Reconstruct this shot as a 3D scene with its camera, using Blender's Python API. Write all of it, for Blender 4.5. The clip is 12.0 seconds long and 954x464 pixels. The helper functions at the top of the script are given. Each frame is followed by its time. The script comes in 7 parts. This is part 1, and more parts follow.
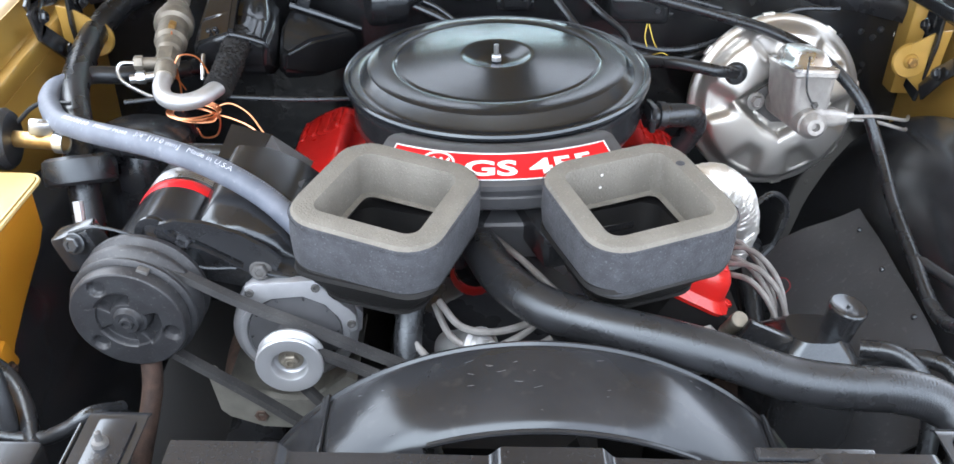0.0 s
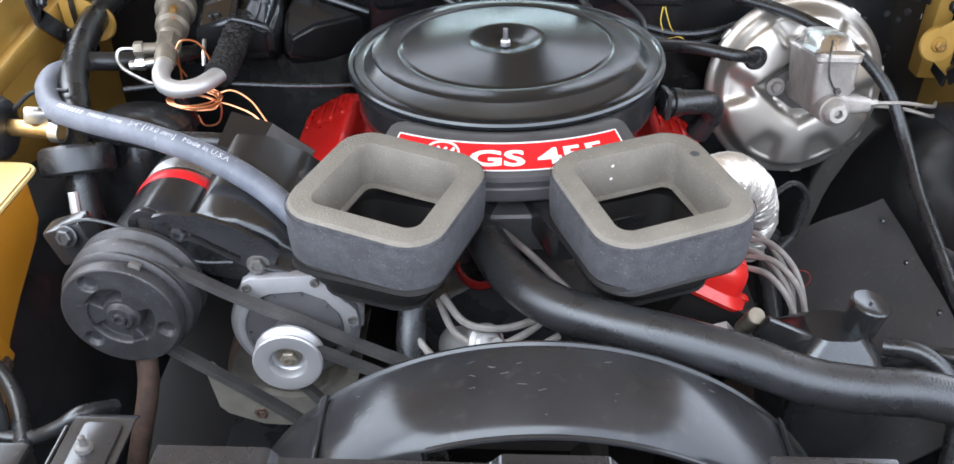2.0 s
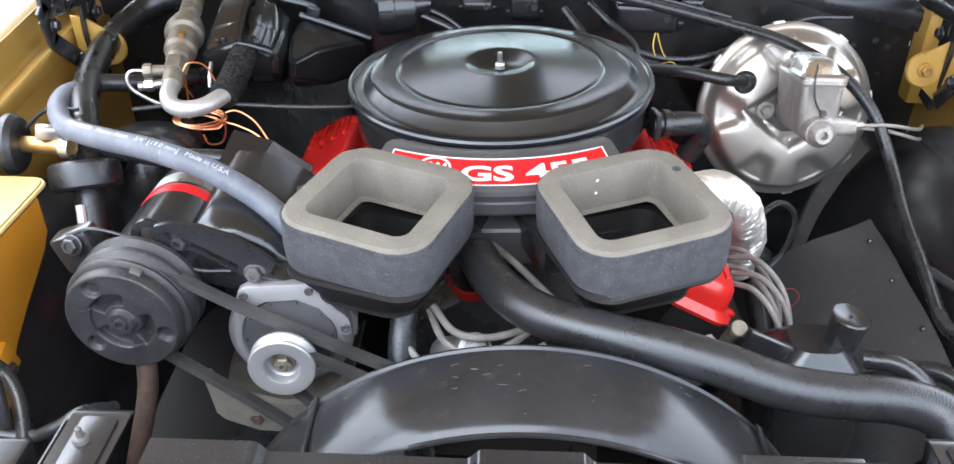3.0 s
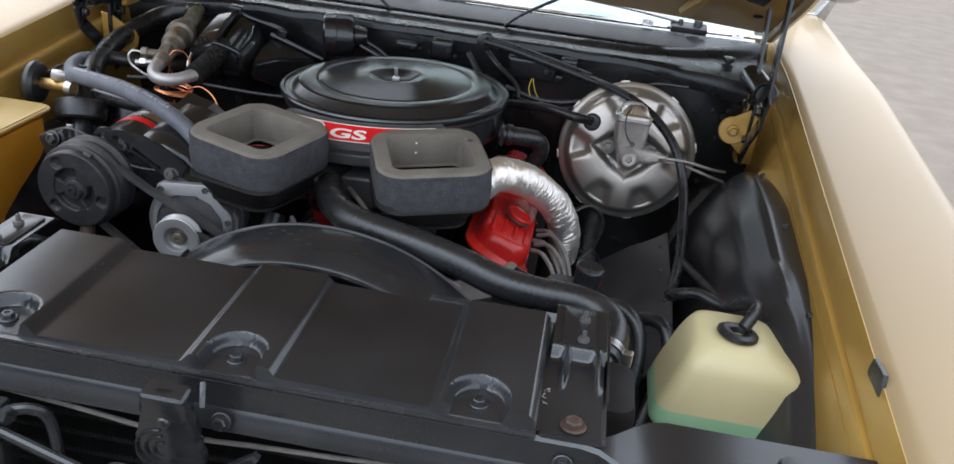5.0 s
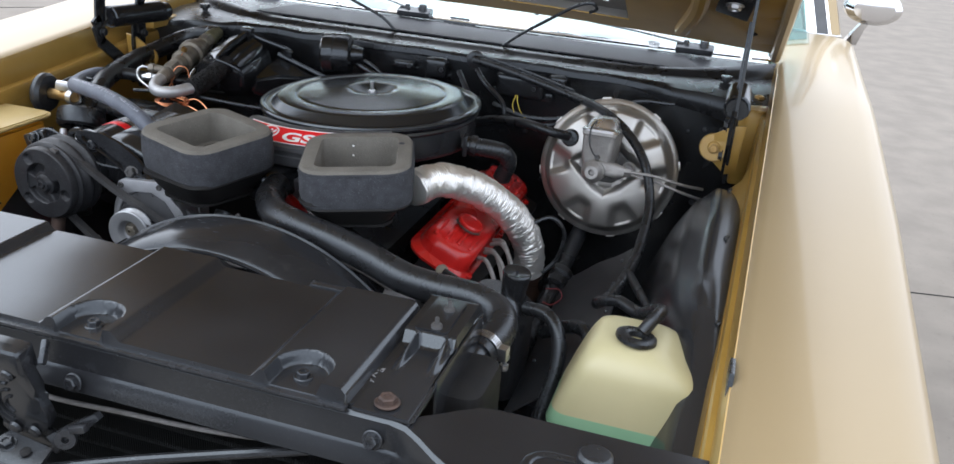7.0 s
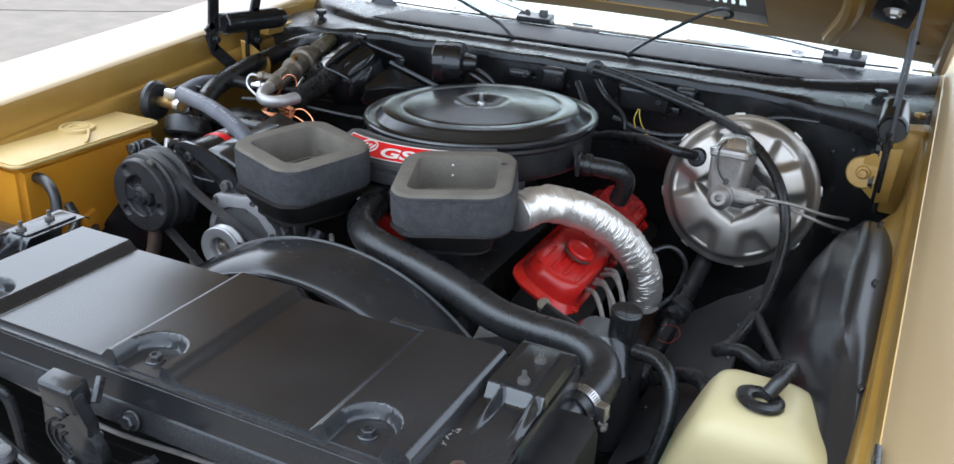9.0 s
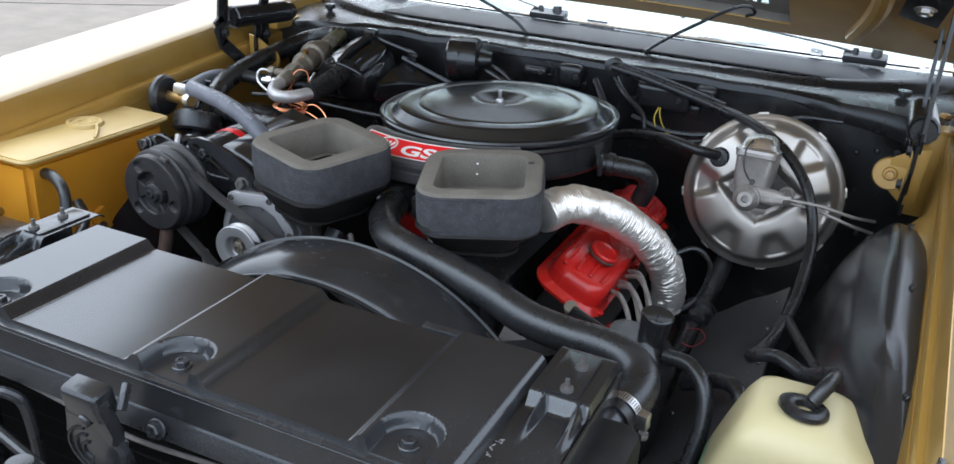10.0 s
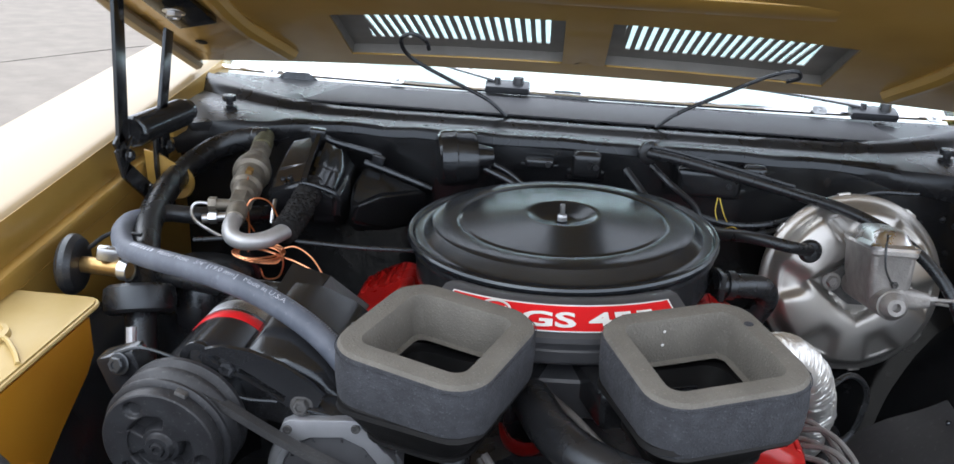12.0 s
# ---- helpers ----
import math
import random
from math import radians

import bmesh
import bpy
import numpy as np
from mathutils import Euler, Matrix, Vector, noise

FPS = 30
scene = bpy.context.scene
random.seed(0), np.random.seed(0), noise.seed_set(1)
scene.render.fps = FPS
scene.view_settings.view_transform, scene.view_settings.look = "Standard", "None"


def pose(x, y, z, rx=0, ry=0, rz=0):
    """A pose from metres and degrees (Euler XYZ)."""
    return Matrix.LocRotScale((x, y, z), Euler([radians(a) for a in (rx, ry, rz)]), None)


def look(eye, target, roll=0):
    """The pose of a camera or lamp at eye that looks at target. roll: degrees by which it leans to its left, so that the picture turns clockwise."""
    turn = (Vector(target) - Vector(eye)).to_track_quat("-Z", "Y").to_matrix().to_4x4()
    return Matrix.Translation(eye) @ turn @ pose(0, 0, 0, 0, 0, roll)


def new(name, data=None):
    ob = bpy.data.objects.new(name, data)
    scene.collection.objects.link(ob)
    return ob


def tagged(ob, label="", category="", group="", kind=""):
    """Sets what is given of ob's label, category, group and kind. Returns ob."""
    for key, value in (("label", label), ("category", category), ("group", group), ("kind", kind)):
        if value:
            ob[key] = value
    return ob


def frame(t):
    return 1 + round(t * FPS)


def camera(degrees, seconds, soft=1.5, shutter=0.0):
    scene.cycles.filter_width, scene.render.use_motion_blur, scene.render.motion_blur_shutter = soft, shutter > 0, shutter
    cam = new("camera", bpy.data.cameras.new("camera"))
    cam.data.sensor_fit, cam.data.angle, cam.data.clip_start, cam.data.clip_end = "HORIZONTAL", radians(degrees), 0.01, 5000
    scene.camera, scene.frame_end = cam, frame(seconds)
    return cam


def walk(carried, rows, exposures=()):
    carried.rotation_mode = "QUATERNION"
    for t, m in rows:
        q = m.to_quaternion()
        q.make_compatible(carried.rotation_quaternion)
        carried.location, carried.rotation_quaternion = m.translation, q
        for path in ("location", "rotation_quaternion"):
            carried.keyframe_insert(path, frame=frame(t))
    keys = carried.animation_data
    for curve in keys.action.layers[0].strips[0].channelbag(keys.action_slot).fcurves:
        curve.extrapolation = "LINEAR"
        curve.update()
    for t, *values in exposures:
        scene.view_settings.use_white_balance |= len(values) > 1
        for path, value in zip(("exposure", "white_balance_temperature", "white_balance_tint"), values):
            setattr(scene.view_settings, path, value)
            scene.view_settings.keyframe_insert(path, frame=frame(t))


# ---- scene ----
cam = camera(56.1, 12.0)
METRES, EYE, TILT, LEAN, TURN = 2.0, 1.42, -33.0, -1.65, 0.0
ROWS = [
    (0.0, 0.0, 0.0, 0.0, -0.0, 0.0, -0.0),
    (0.5, 0.0037, 0.0048, 0.002, 0.59, -0.34, -0.04),
    (1.0, 0.0047, 0.0109, 0.0037, 1.17, -0.71, -0.06),
    (1.5, 0.0046, 0.0158, 0.0052, 1.42, -0.89, -0.07),
    (2.0, 0.0071, 0.0186, 0.0051, 1.2, -1.07, -0.09),
    (2.5, 0.0124, 0.0195, 0.0031, 1.72, -0.16, -0.23),
    (4.5, 0.1212, -0.1397, -0.0933, 4.02, 5.83, -4.33),
    (5.0, 0.1926, -0.1762, -0.1233, 4.67, 7.98, -8.6),
    (5.5, 0.2482, -0.2105, -0.1484, 8.89, 8.9, -10.04),
    (6.0, 0.2754, -0.2289, -0.1611, 10.83, 8.74, -10.41),
    (6.5, 0.3146, -0.2113, -0.1579, 11.92, 8.34, -10.21),
    (7.0, 0.354, -0.1536, -0.1313, 13.09, 9.61, -11.69),
    (7.5, 0.3597, -0.1194, -0.1123, 15.83, 9.52, -13.13),
    (9.5, 0.343, -0.0907, -0.0992, 21.72, 7.57, -14.92),
    (10.0, 0.3202, -0.0874, -0.1, 20.53, 7.84, -15.09),
    (10.5, 0.2431, -0.085, -0.0916, 17.47, 8.62, -14.09),
    (11.0, 0.1423, -0.0586, -0.0757, 10.9, 9.89, -10.63),
    (11.5, 0.0605, -0.0075, -0.0408, 8.23, 12.9, -9.83),
    (12.0, 0.0075, 0.0182, -0.0247, 4.02, 12.34, -4.22),
]
walk(cam, [(t, pose(-0.06, 0, EYE, TILT, LEAN, TURN) @ pose(METRES * x, METRES * y, METRES * z, 90 + pitch, roll, yaw)) for t, x, y, z, yaw, pitch, roll in ROWS],
     exposures=((0.0, 3.00, 5950, 7), (0.5, 3.05, 5950, 7), (2.0, 2.85, 6100, 9), (2.5, 3.32, 6100, 9), (4.5, 1.32, 6200, 9), (5.5, 1.62, 6100, 9), (6.5, 1.57, 6000, 8), (7.5, 1.62, 5900, 7), (9.5, 1.82, 5850, 6), (10.0, 1.72, 5850, 6), (10.5, 1.72, 5950, 7), (12.0, 1.82, 6000, 8)))

# ---- world, sun ----
world = bpy.data.worlds.new("overcast_sky")
scene.world = world
world.use_nodes = True
wn, wl = world.node_tree.nodes, world.node_tree.links
sky = wn.new("ShaderNodeTexSky")
sky.sky_type, sky.sun_disc = "NISHITA", False
sky.sun_elevation, sky.sun_rotation = radians(52), radians(312)
sky.air_density, sky.dust_density, sky.ozone_density = 1.0, 4.0, 1.0
pale = wn.new("ShaderNodeHueSaturation")
pale.inputs["Saturation"].default_value = 0.30
wl.new(sky.outputs[0], pale.inputs["Color"])
cloud = wn.new("ShaderNodeMix")
cloud.data_type = "RGBA"
cloud.inputs["Factor"].default_value = 0.62
cloud.inputs["B"].default_value = (8.55, 8.5, 9.05, 1)
wl.new(pale.outputs[0], cloud.inputs["A"])
wl.new(cloud.outputs["Result"], wn["Background"].inputs[0])
wn["Background"].inputs[1].default_value = 0.108
sun_data = bpy.data.lights.new("sun", "SUN")
sun_data.energy, sun_data.angle, sun_data.color = 0.65, radians(60), (1.0, 0.99, 0.975)
sun = new("sun", sun_data)
sun.matrix_world = look((-2.6, -2.0, 6.0), (0, 0.6, 0.0))


# ---- materials ----
def material(name, color, rough=0.5, metal=0.0, second=None, mix=0.5, scale=30.0, fine=400.0, bump=0.05, rough_var=0.1,
             coat=0.0, dust=0.0, dust_color=(0.30, 0.29, 0.27), transmission=0.0, ior=1.45, stretch=(1, 1, 1), gloss=0.5, sheen_tint=None):
    """A surface with blotches at one scale, grain at another, relief, and settled dust."""
    m = bpy.data.materials.new(name)
    m.use_nodes = True
    n, l = m.node_tree.nodes, m.node_tree.links
    b = n["Principled BSDF"]
    tc = n.new("ShaderNodeTexCoord")
    mp = n.new("ShaderNodeMapping")
    mp.inputs["Scale"].default_value = stretch
    l.new(tc.outputs["Object"], mp.inputs[0])
    big = n.new("ShaderNodeTexNoise")
    big.inputs["Scale"].default_value, big.inputs["Detail"].default_value = scale, 4
    small = n.new("ShaderNodeTexNoise")
    small.inputs["Scale"].default_value, small.inputs["Detail"].default_value = fine, 3
    l.new(mp.outputs[0], big.inputs["Vector"])
    l.new(mp.outputs[0], small.inputs["Vector"])
    ramp = n.new("ShaderNodeValToRGB")
    ramp.color_ramp.elements[0].position, ramp.color_ramp.elements[1].position = 0.35, 0.7
    ramp.color_ramp.elements[0].color = (*color, 1)
    ramp.color_ramp.elements[1].color = (*(second or [c * 1.25 for c in color]), 1)
    l.new(big.outputs["Fac"], ramp.inputs[0])
    col = ramp.outputs[0]
    if dust:
        dr = n.new("ShaderNodeValToRGB")
        dr.color_ramp.elements[0].position, dr.color_ramp.elements[1].position = 0.60, 0.78
        dr.color_ramp.elements[0].color, dr.color_ramp.elements[1].color = (0, 0, 0, 1), (dust, dust, dust, 1)
        mixer = n.new("ShaderNodeMix")
        mixer.data_type = "RGBA"
        l.new(small.outputs["Fac"], dr.inputs[0])
        l.new(dr.outputs[0], mixer.inputs["Factor"])
        l.new(col, mixer.inputs["A"])
        mixer.inputs["B"].default_value = (*dust_color, 1)
        col = mixer.outputs["Result"]
    l.new(col, b.inputs["Base Color"])
    mr = n.new("ShaderNodeMapRange")
    mr.inputs["To Min"].default_value, mr.inputs["To Max"].default_value = max(0.02, rough - rough_var), min(1, rough + rough_var)
    l.new(big.outputs["Fac"], mr.inputs[0])
    l.new(mr.outputs[0], b.inputs["Roughness"])
    b.inputs["Metallic"].default_value = metal
    b.inputs["Coat Weight"].default_value = coat
    b.inputs["Coat Roughness"].default_value = 0.05
    b.inputs["Transmission Weight"].default_value = transmission
    b.inputs["IOR"].default_value = ior
    b.inputs["Specular IOR Level"].default_value = gloss
    if sheen_tint:
        b.inputs["Specular Tint"].default_value = (*sheen_tint, 1)
    if bump:
        bp = n.new("ShaderNodeBump")
        bp.inputs["Strength"].default_value, bp.inputs["Distance"].default_value = bump, 0.002
        l.new(small.outputs["Fac"], bp.inputs["Height"])
        l.new(bp.outputs[0], b.inputs["Normal"])
    return m


BLACK = material("black_satin_paint", (0.0131, 0.0135, 0.0149), 0.20, second=(0.0243, 0.0251, 0.0276), scale=5, dust=0.04, bump=0.03, rough_var=0.09, gloss=0.80, sheen_tint=(0.86, 0.94, 1.0))
LIDBLACK = material("lid_black_paint", (0.0105, 0.0122, 0.0150), 0.22, second=(0.0125, 0.0142, 0.017), scale=3, bump=0.003, fine=900, rough_var=0.01, gloss=0.95, sheen_tint=(0.88, 0.96, 1.0))
CHASSIS = material("chassis_black_paint", (0.0183, 0.0189, 0.0208), 0.27, second=(0.0337, 0.0347, 0.0383), scale=14, dust=0.12, bump=0.10, gloss=0.75, sheen_tint=(0.86, 0.94, 1.0))
PLASTIC = material("black_plastic", (0.0129, 0.0133, 0.0147), 0.22, second=(0.0204, 0.0210, 0.0232), scale=10, dust=0.05, bump=0.04, gloss=0.80, sheen_tint=(0.86, 0.94, 1.0))
GREYPLASTIC = material("dark_grey_plastic", (0.0536, 0.05494, 0.05896), 0.40, second=(0.0737, 0.07504, 0.0804), scale=25, fine=300, bump=0.08)
WHEELHOUSE = material("wheelhouse_black", (0.0183, 0.0189, 0.0208), 0.24, second=(0.0233, 0.0240, 0.0265), scale=5, fine=300, dust=0.05, dust_color=(0.06, 0.06, 0.06), bump=0.05, rough_var=0.05, gloss=0.80, sheen_tint=(0.86, 0.94, 1.0))
GRILLEBLACK = material("matt_cowl_plastic", (0.0341, 0.03565, 0.0403), 0.60, second=(0.0465, 0.04805, 0.0527), scale=14, fine=240, dust=0.3, dust_color=(0.1085, 0.1085, 0.1085), bump=0.10)
PULLEYFACE = material("machined_pulley", (0.391, 0.4025, 0.4197), 0.42, 0.6, second=(0.345, 0.3565, 0.3737), scale=20, bump=0.03)
SHROUD = material("scuffed_shroud_plastic", (0.0154, 0.0159, 0.0175), 0.20, second=(0.0256, 0.0264, 0.0291), scale=9, fine=55, dust=0.12, dust_color=(0.10, 0.095, 0.085), bump=0.03, rough_var=0.10, gloss=0.50, sheen_tint=(0.86, 0.94, 1.0))
SHEETLID = material("pressed_bright_lid", (0.8, 0.8, 0.8), 0.28, 0.9, second=(0.713, 0.713, 0.713), scale=40, bump=0.06)
GREENISH = material("verdigris_fitting", (0.1608, 0.1541, 0.0871), 0.5, 0.4, second=(0.1139, 0.1139, 0.067), scale=60, bump=0.15)
GLOSSBLACK = material("glossy_moulded_black", (0.0104, 0.0107, 0.0118), 0.16, second=(0.0154, 0.0159, 0.0175), scale=30, fine=90, bump=0.12, rough_var=0.06, gloss=0.80, sheen_tint=(0.86, 0.94, 1.0))
FLAPRUBBER = material("dusty_flap_rubber", (0.0341, 0.03565, 0.03875), 0.40, second=(0.0496, 0.05115, 0.0558), scale=11, fine=130, dust=0.3, dust_color=(0.1395, 0.1395, 0.1395), bump=0.10)
RUBBER = material("black_rubber", (0.0137, 0.0142, 0.0156), 0.28, second=(0.0214, 0.0221, 0.0243), fine=900, dust=0.06, bump=0.16, gloss=0.70, sheen_tint=(0.86, 0.94, 1.0))
OLDRUBBER = material("aged_rubber", (0.0154, 0.0159, 0.0175), 0.36, second=(0.0299, 0.0309, 0.0340), dust=0.2, bump=0.15, gloss=0.60, sheen_tint=(0.86, 0.94, 1.0))
BELT = material("belt_rubber", (0.031, 0.031, 0.03255), 0.6, second=(0.0558, 0.0558, 0.0558), dust=0.2, bump=0.15)
CARPET = material("firewall_black", (0.0094, 0.0097, 0.0107), 0.22, second=(0.0149, 0.0154, 0.0170), scale=12, dust=0.05, bump=0.5, fine=32, gloss=0.8, sheen_tint=(0.86, 0.94, 1.0))
# one foam, two tones: fading and sky light are put into the top's colour
FOAM_TOP = material("foam_faded_sky_lit", (0.134, 0.126, 0.1085), 0.95, second=(0.1675, 0.1581, 0.1367), scale=25, fine=420, bump=0.9, rough_var=0.03, dust=0.6, dust_color=(0.268, 0.2546, 0.2211))
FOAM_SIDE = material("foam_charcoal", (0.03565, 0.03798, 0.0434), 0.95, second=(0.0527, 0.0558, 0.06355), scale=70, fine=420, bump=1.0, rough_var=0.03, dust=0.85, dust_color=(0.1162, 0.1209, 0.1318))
HOSEGREY = material("heater_hose_blue_grey", (0.08308, 0.09514, 0.1206), 0.55, second=(0.1273, 0.1407, 0.1715), scale=40, fine=170, bump=0.12, dust=0.35, dust_color=(0.268, 0.2881, 0.3216))
# outer gold, paled: the grey sky's reflection is put into its base colour
GOLD = material("gold_paint_sky_paled", (0.31, 0.236, 0.13), 0.36, 0.15, second=(0.325, 0.248, 0.138), scale=4, fine=1500, bump=0.008, rough_var=0.03, coat=0.30)
# the same body gold on inner faces, left at its deeper tone
GOLDIN = material("gold_inner_paint", (0.4556, 0.2881, 0.067), 0.36, 0.30, second=(0.3953, 0.2439, 0.0536), scale=9, fine=500, bump=0.03, coat=0.5)
RED = material("red_engine_enamel", (0.5628, 0.01742, 0.0134), 0.28, second=(0.4556, 0.0134, 0.01206), scale=14, fine=250, bump=0.08, coat=0.3)
REDDECAL = material("red_decal", (0.67, 0.0134, 0.01876), 0.32, second=(0.603, 0.0134, 0.01876), scale=20, bump=0.0)
WHITEDECAL = material("white_decal", (0.80, 0.80, 0.78), 0.4, second=(0.70, 0.70, 0.68), scale=60, bump=0.0)
FOIL = material("foil_duct", (0.8, 0.7949, 0.7692), 0.36, 0.80, second=(0.759, 0.7532, 0.7245), scale=50, fine=260, bump=0.4)
ALU = material("cast_aluminium", (0.506, 0.5117, 0.5175), 0.52, 0.7, second=(0.414, 0.4197, 0.4255), scale=40, fine=500, bump=0.15)
STEEL = material("zinc_steel", (0.575, 0.5865, 0.598), 0.30, 0.95, second=(0.46, 0.4715, 0.483), scale=50, bump=0.05)
ZINC = material("booster_zinc", (0.5175, 0.506, 0.4772), 0.36, 0.80, second=(0.4485, 0.437, 0.4082), scale=7, fine=300, bump=0.02, rough_var=0.04)
CASTGREY = material("grey_casting", (0.36, 0.35, 0.335), 0.46, 0.5, second=(0.27, 0.262, 0.25), scale=45, fine=320, bump=0.5)
ALUBRIGHT = material("bright_cast_aluminium", (0.483, 0.4945, 0.5175), 0.45, 0.75, second=(0.391, 0.4025, 0.4255), scale=30, fine=500, bump=0.12)
OLIVECAST = material("weathered_casting", (0.201, 0.197, 0.1742), 0.55, 0.3, second=(0.1407, 0.1367, 0.1206), scale=40, fine=350, bump=0.3)
CLUTCH = material("scuffed_clutch_steel", (0.0279, 0.02945, 0.03255), 0.46, 0.1, second=(0.01705, 0.01705, 0.01938), scale=45, fine=260, bump=0.2, dust=0.45, dust_color=(0.1318, 0.1318, 0.1271))
COWLBLACK = material("dusty_cowl_paint", (0.0152, 0.0156, 0.0172), 0.28, second=(0.0208, 0.0214, 0.0236), scale=16, fine=160, bump=0.06, dust=0.10, dust_color=(0.06, 0.062, 0.07), rough_var=0.08, gloss=0.55, sheen_tint=(0.86, 0.94, 1.0))
PRINT = material("faded_print", (0.5628, 0.5896, 0.6432), 0.6, second=(0.335, 0.3618, 0.4154), scale=120, bump=0.0)
IRON = material("bare_cast_iron", (0.1139, 0.1126, 0.1112), 0.5, 0.4, second=(0.0737, 0.07236, 0.07102), scale=60, fine=350, bump=0.4)
RUSTY = material("rusty_steel", (0.1005, 0.067, 0.0536), 0.6, 0.4, second=(0.0536, 0.0402, 0.03618), scale=60, bump=0.3)
BRASS = material("brass", (0.575, 0.391, 0.161), 0.35, 0.9, second=(0.414, 0.2645, 0.1035), scale=60, bump=0.1)
COPPER = material("copper", (0.8, 0.352, 0.1813), 0.3, 1.0, second=(0.713, 0.2875, 0.138), scale=60, bump=0.03)
BRONZE = material("tarnished_fitting", (0.2278, 0.2077, 0.1675), 0.5, 0.5, second=(0.1474, 0.134, 0.1139), scale=70, bump=0.2)
CHROME = material("chrome", (0.7895, 0.7895, 0.8), 0.08, 1.0, second=(0.7887, 0.7887, 0.8), scale=5, bump=0.0, rough_var=0.03)
GRILLE = material("grille_silver", (0.134, 0.1313, 0.1273), 0.42, 0.3, second=(0.1099, 0.1072, 0.1032), scale=20, dust=0.15, bump=0.05)
VENTGREY = material("vent_grey_paint", (0.2211, 0.2144, 0.1983), 0.42, 0.2, second=(0.1809, 0.1755, 0.1608), scale=20, dust=0.15, bump=0.05)
CORE = material("finned_core_black", (0.009, 0.0105, 0.0112), 0.55, second=(0.013, 0.015, 0.016), bump=0.1, gloss=0.25)
YELLOW = material("yellowed_plastic", (0.5628, 0.2479, 0.01608), 0.36, second=(0.6298, 0.3015, 0.02948), scale=7, fine=300, bump=0.03)
YELLOWLID = material("yellowed_plastic_lid", (0.50, 0.385, 0.17), 0.42, second=(0.43, 0.31, 0.11), scale=9, fine=300, bump=0.03)
MILKY = material("milky_plastic", (0.53, 0.485, 0.285), 0.36, second=(0.46, 0.425, 0.235), scale=7, fine=300, bump=0.02)
GREENFLUID = material("washer_fluid_plastic", (0.268, 0.4824, 0.2948), 0.35, second=(0.3216, 0.536, 0.335), scale=8, bump=0.02)
WIREGREY = material("grey_plug_wire", (0.2278, 0.2211, 0.2144), 0.5, second=(0.1474, 0.1407, 0.134), scale=60, bump=0.05)
WIREYELLOW = material("yellow_wire", (0.603, 0.4556, 0.067), 0.5, bump=0.0)
WIRERED = material("red_wire", (0.1608, 0.01608, 0.0201), 0.5, bump=0.0)
WHITEPAINT = material("white_sky_panel", (0.7778, 0.7889, 0.8), 0.5, second=(0.7761, 0.7881, 0.8), scale=3, bump=0.0)
CONCRETE = material("concrete", (0.160, 0.140, 0.117), 0.9, second=(0.205, 0.181, 0.152), scale=5, fine=48, bump=0.12, dust=0.4, dust_color=(0.10, 0.088, 0.074))
GLASS = material("glass", (0.82, 0.92, 0.915), 0.03, second=(0.82, 0.92, 0.915), transmission=1.0, bump=0.0, rough_var=0.01)
# near-black that holds the shade of holes and deep gaps; also on black parts
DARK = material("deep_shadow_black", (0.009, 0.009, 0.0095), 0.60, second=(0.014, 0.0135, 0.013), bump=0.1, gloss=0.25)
PALETEAL = material("pale_teal_glass", (0.64, 0.76, 0.755), 0.03, second=(0.64, 0.76, 0.755), transmission=1.0, bump=0.0, rough_var=0.01)
TINTED = material("teal_tinted_glass", (0.36, 0.60, 0.57), 0.03, second=(0.36, 0.60, 0.57), transmission=1.0, bump=0.0, rough_var=0.01)


# ---- mesh helpers ----
def V(*a):
    return Vector(a)


def aim(origin, direction, up=(0, 0, 1)):
    """A frame at origin whose z runs along direction."""
    z = Vector(direction).normalized()
    x = Vector(up).cross(z)
    if x.length < 1e-4:
        x = Vector((1, 0, 0)).cross(z)
    x.normalize()
    y = z.cross(x)
    m = Matrix((x, y, z)).transposed().to_4x4()
    m.translation = origin
    return m


def thing(name, label, category, group="", at=(0, 0, 0), kind=""):
    ob = new(name)
    ob.location = at
    ob.empty_display_size = 0.05
    return tagged(ob, label, category, group, kind)


def part(name, bm, material, parent=None, label="", angle=35, smooth=True):
    """Links a bmesh, in world metres, as one mesh object under a thing or a part."""
    bmesh.ops.recalc_face_normals(bm, faces=bm.faces)
    me = bpy.data.meshes.new(name)
    bm.to_mesh(me)
    bm.free()
    for mt in material if isinstance(material, (list, tuple)) else [material]:
        me.materials.append(mt)
    if smooth:
        me.shade_smooth()
        me.set_sharp_from_angle(angle=radians(angle))
    ob = new(name, me)
    if parent:
        ob.parent = parent
        base, p = Matrix(), parent
        while p:
            base = p.matrix_basis @ base
            p = p.parent
        ob.matrix_basis = Matrix()
        me.transform(base.inverted())
    if label:
        ob["label"] = label
    return ob


def single(name, bm, material, label, category, group="", kind="", **kw):
    return tagged(part(name, bm, material, **kw), label, category, group, kind)


def join(*bms):
    out = bmesh.new()
    for b in bms:
        me = bpy.data.meshes.new("tmp")
        b.to_mesh(me)
        b.free()
        out.from_mesh(me)
        bpy.data.meshes.remove(me)
    return out


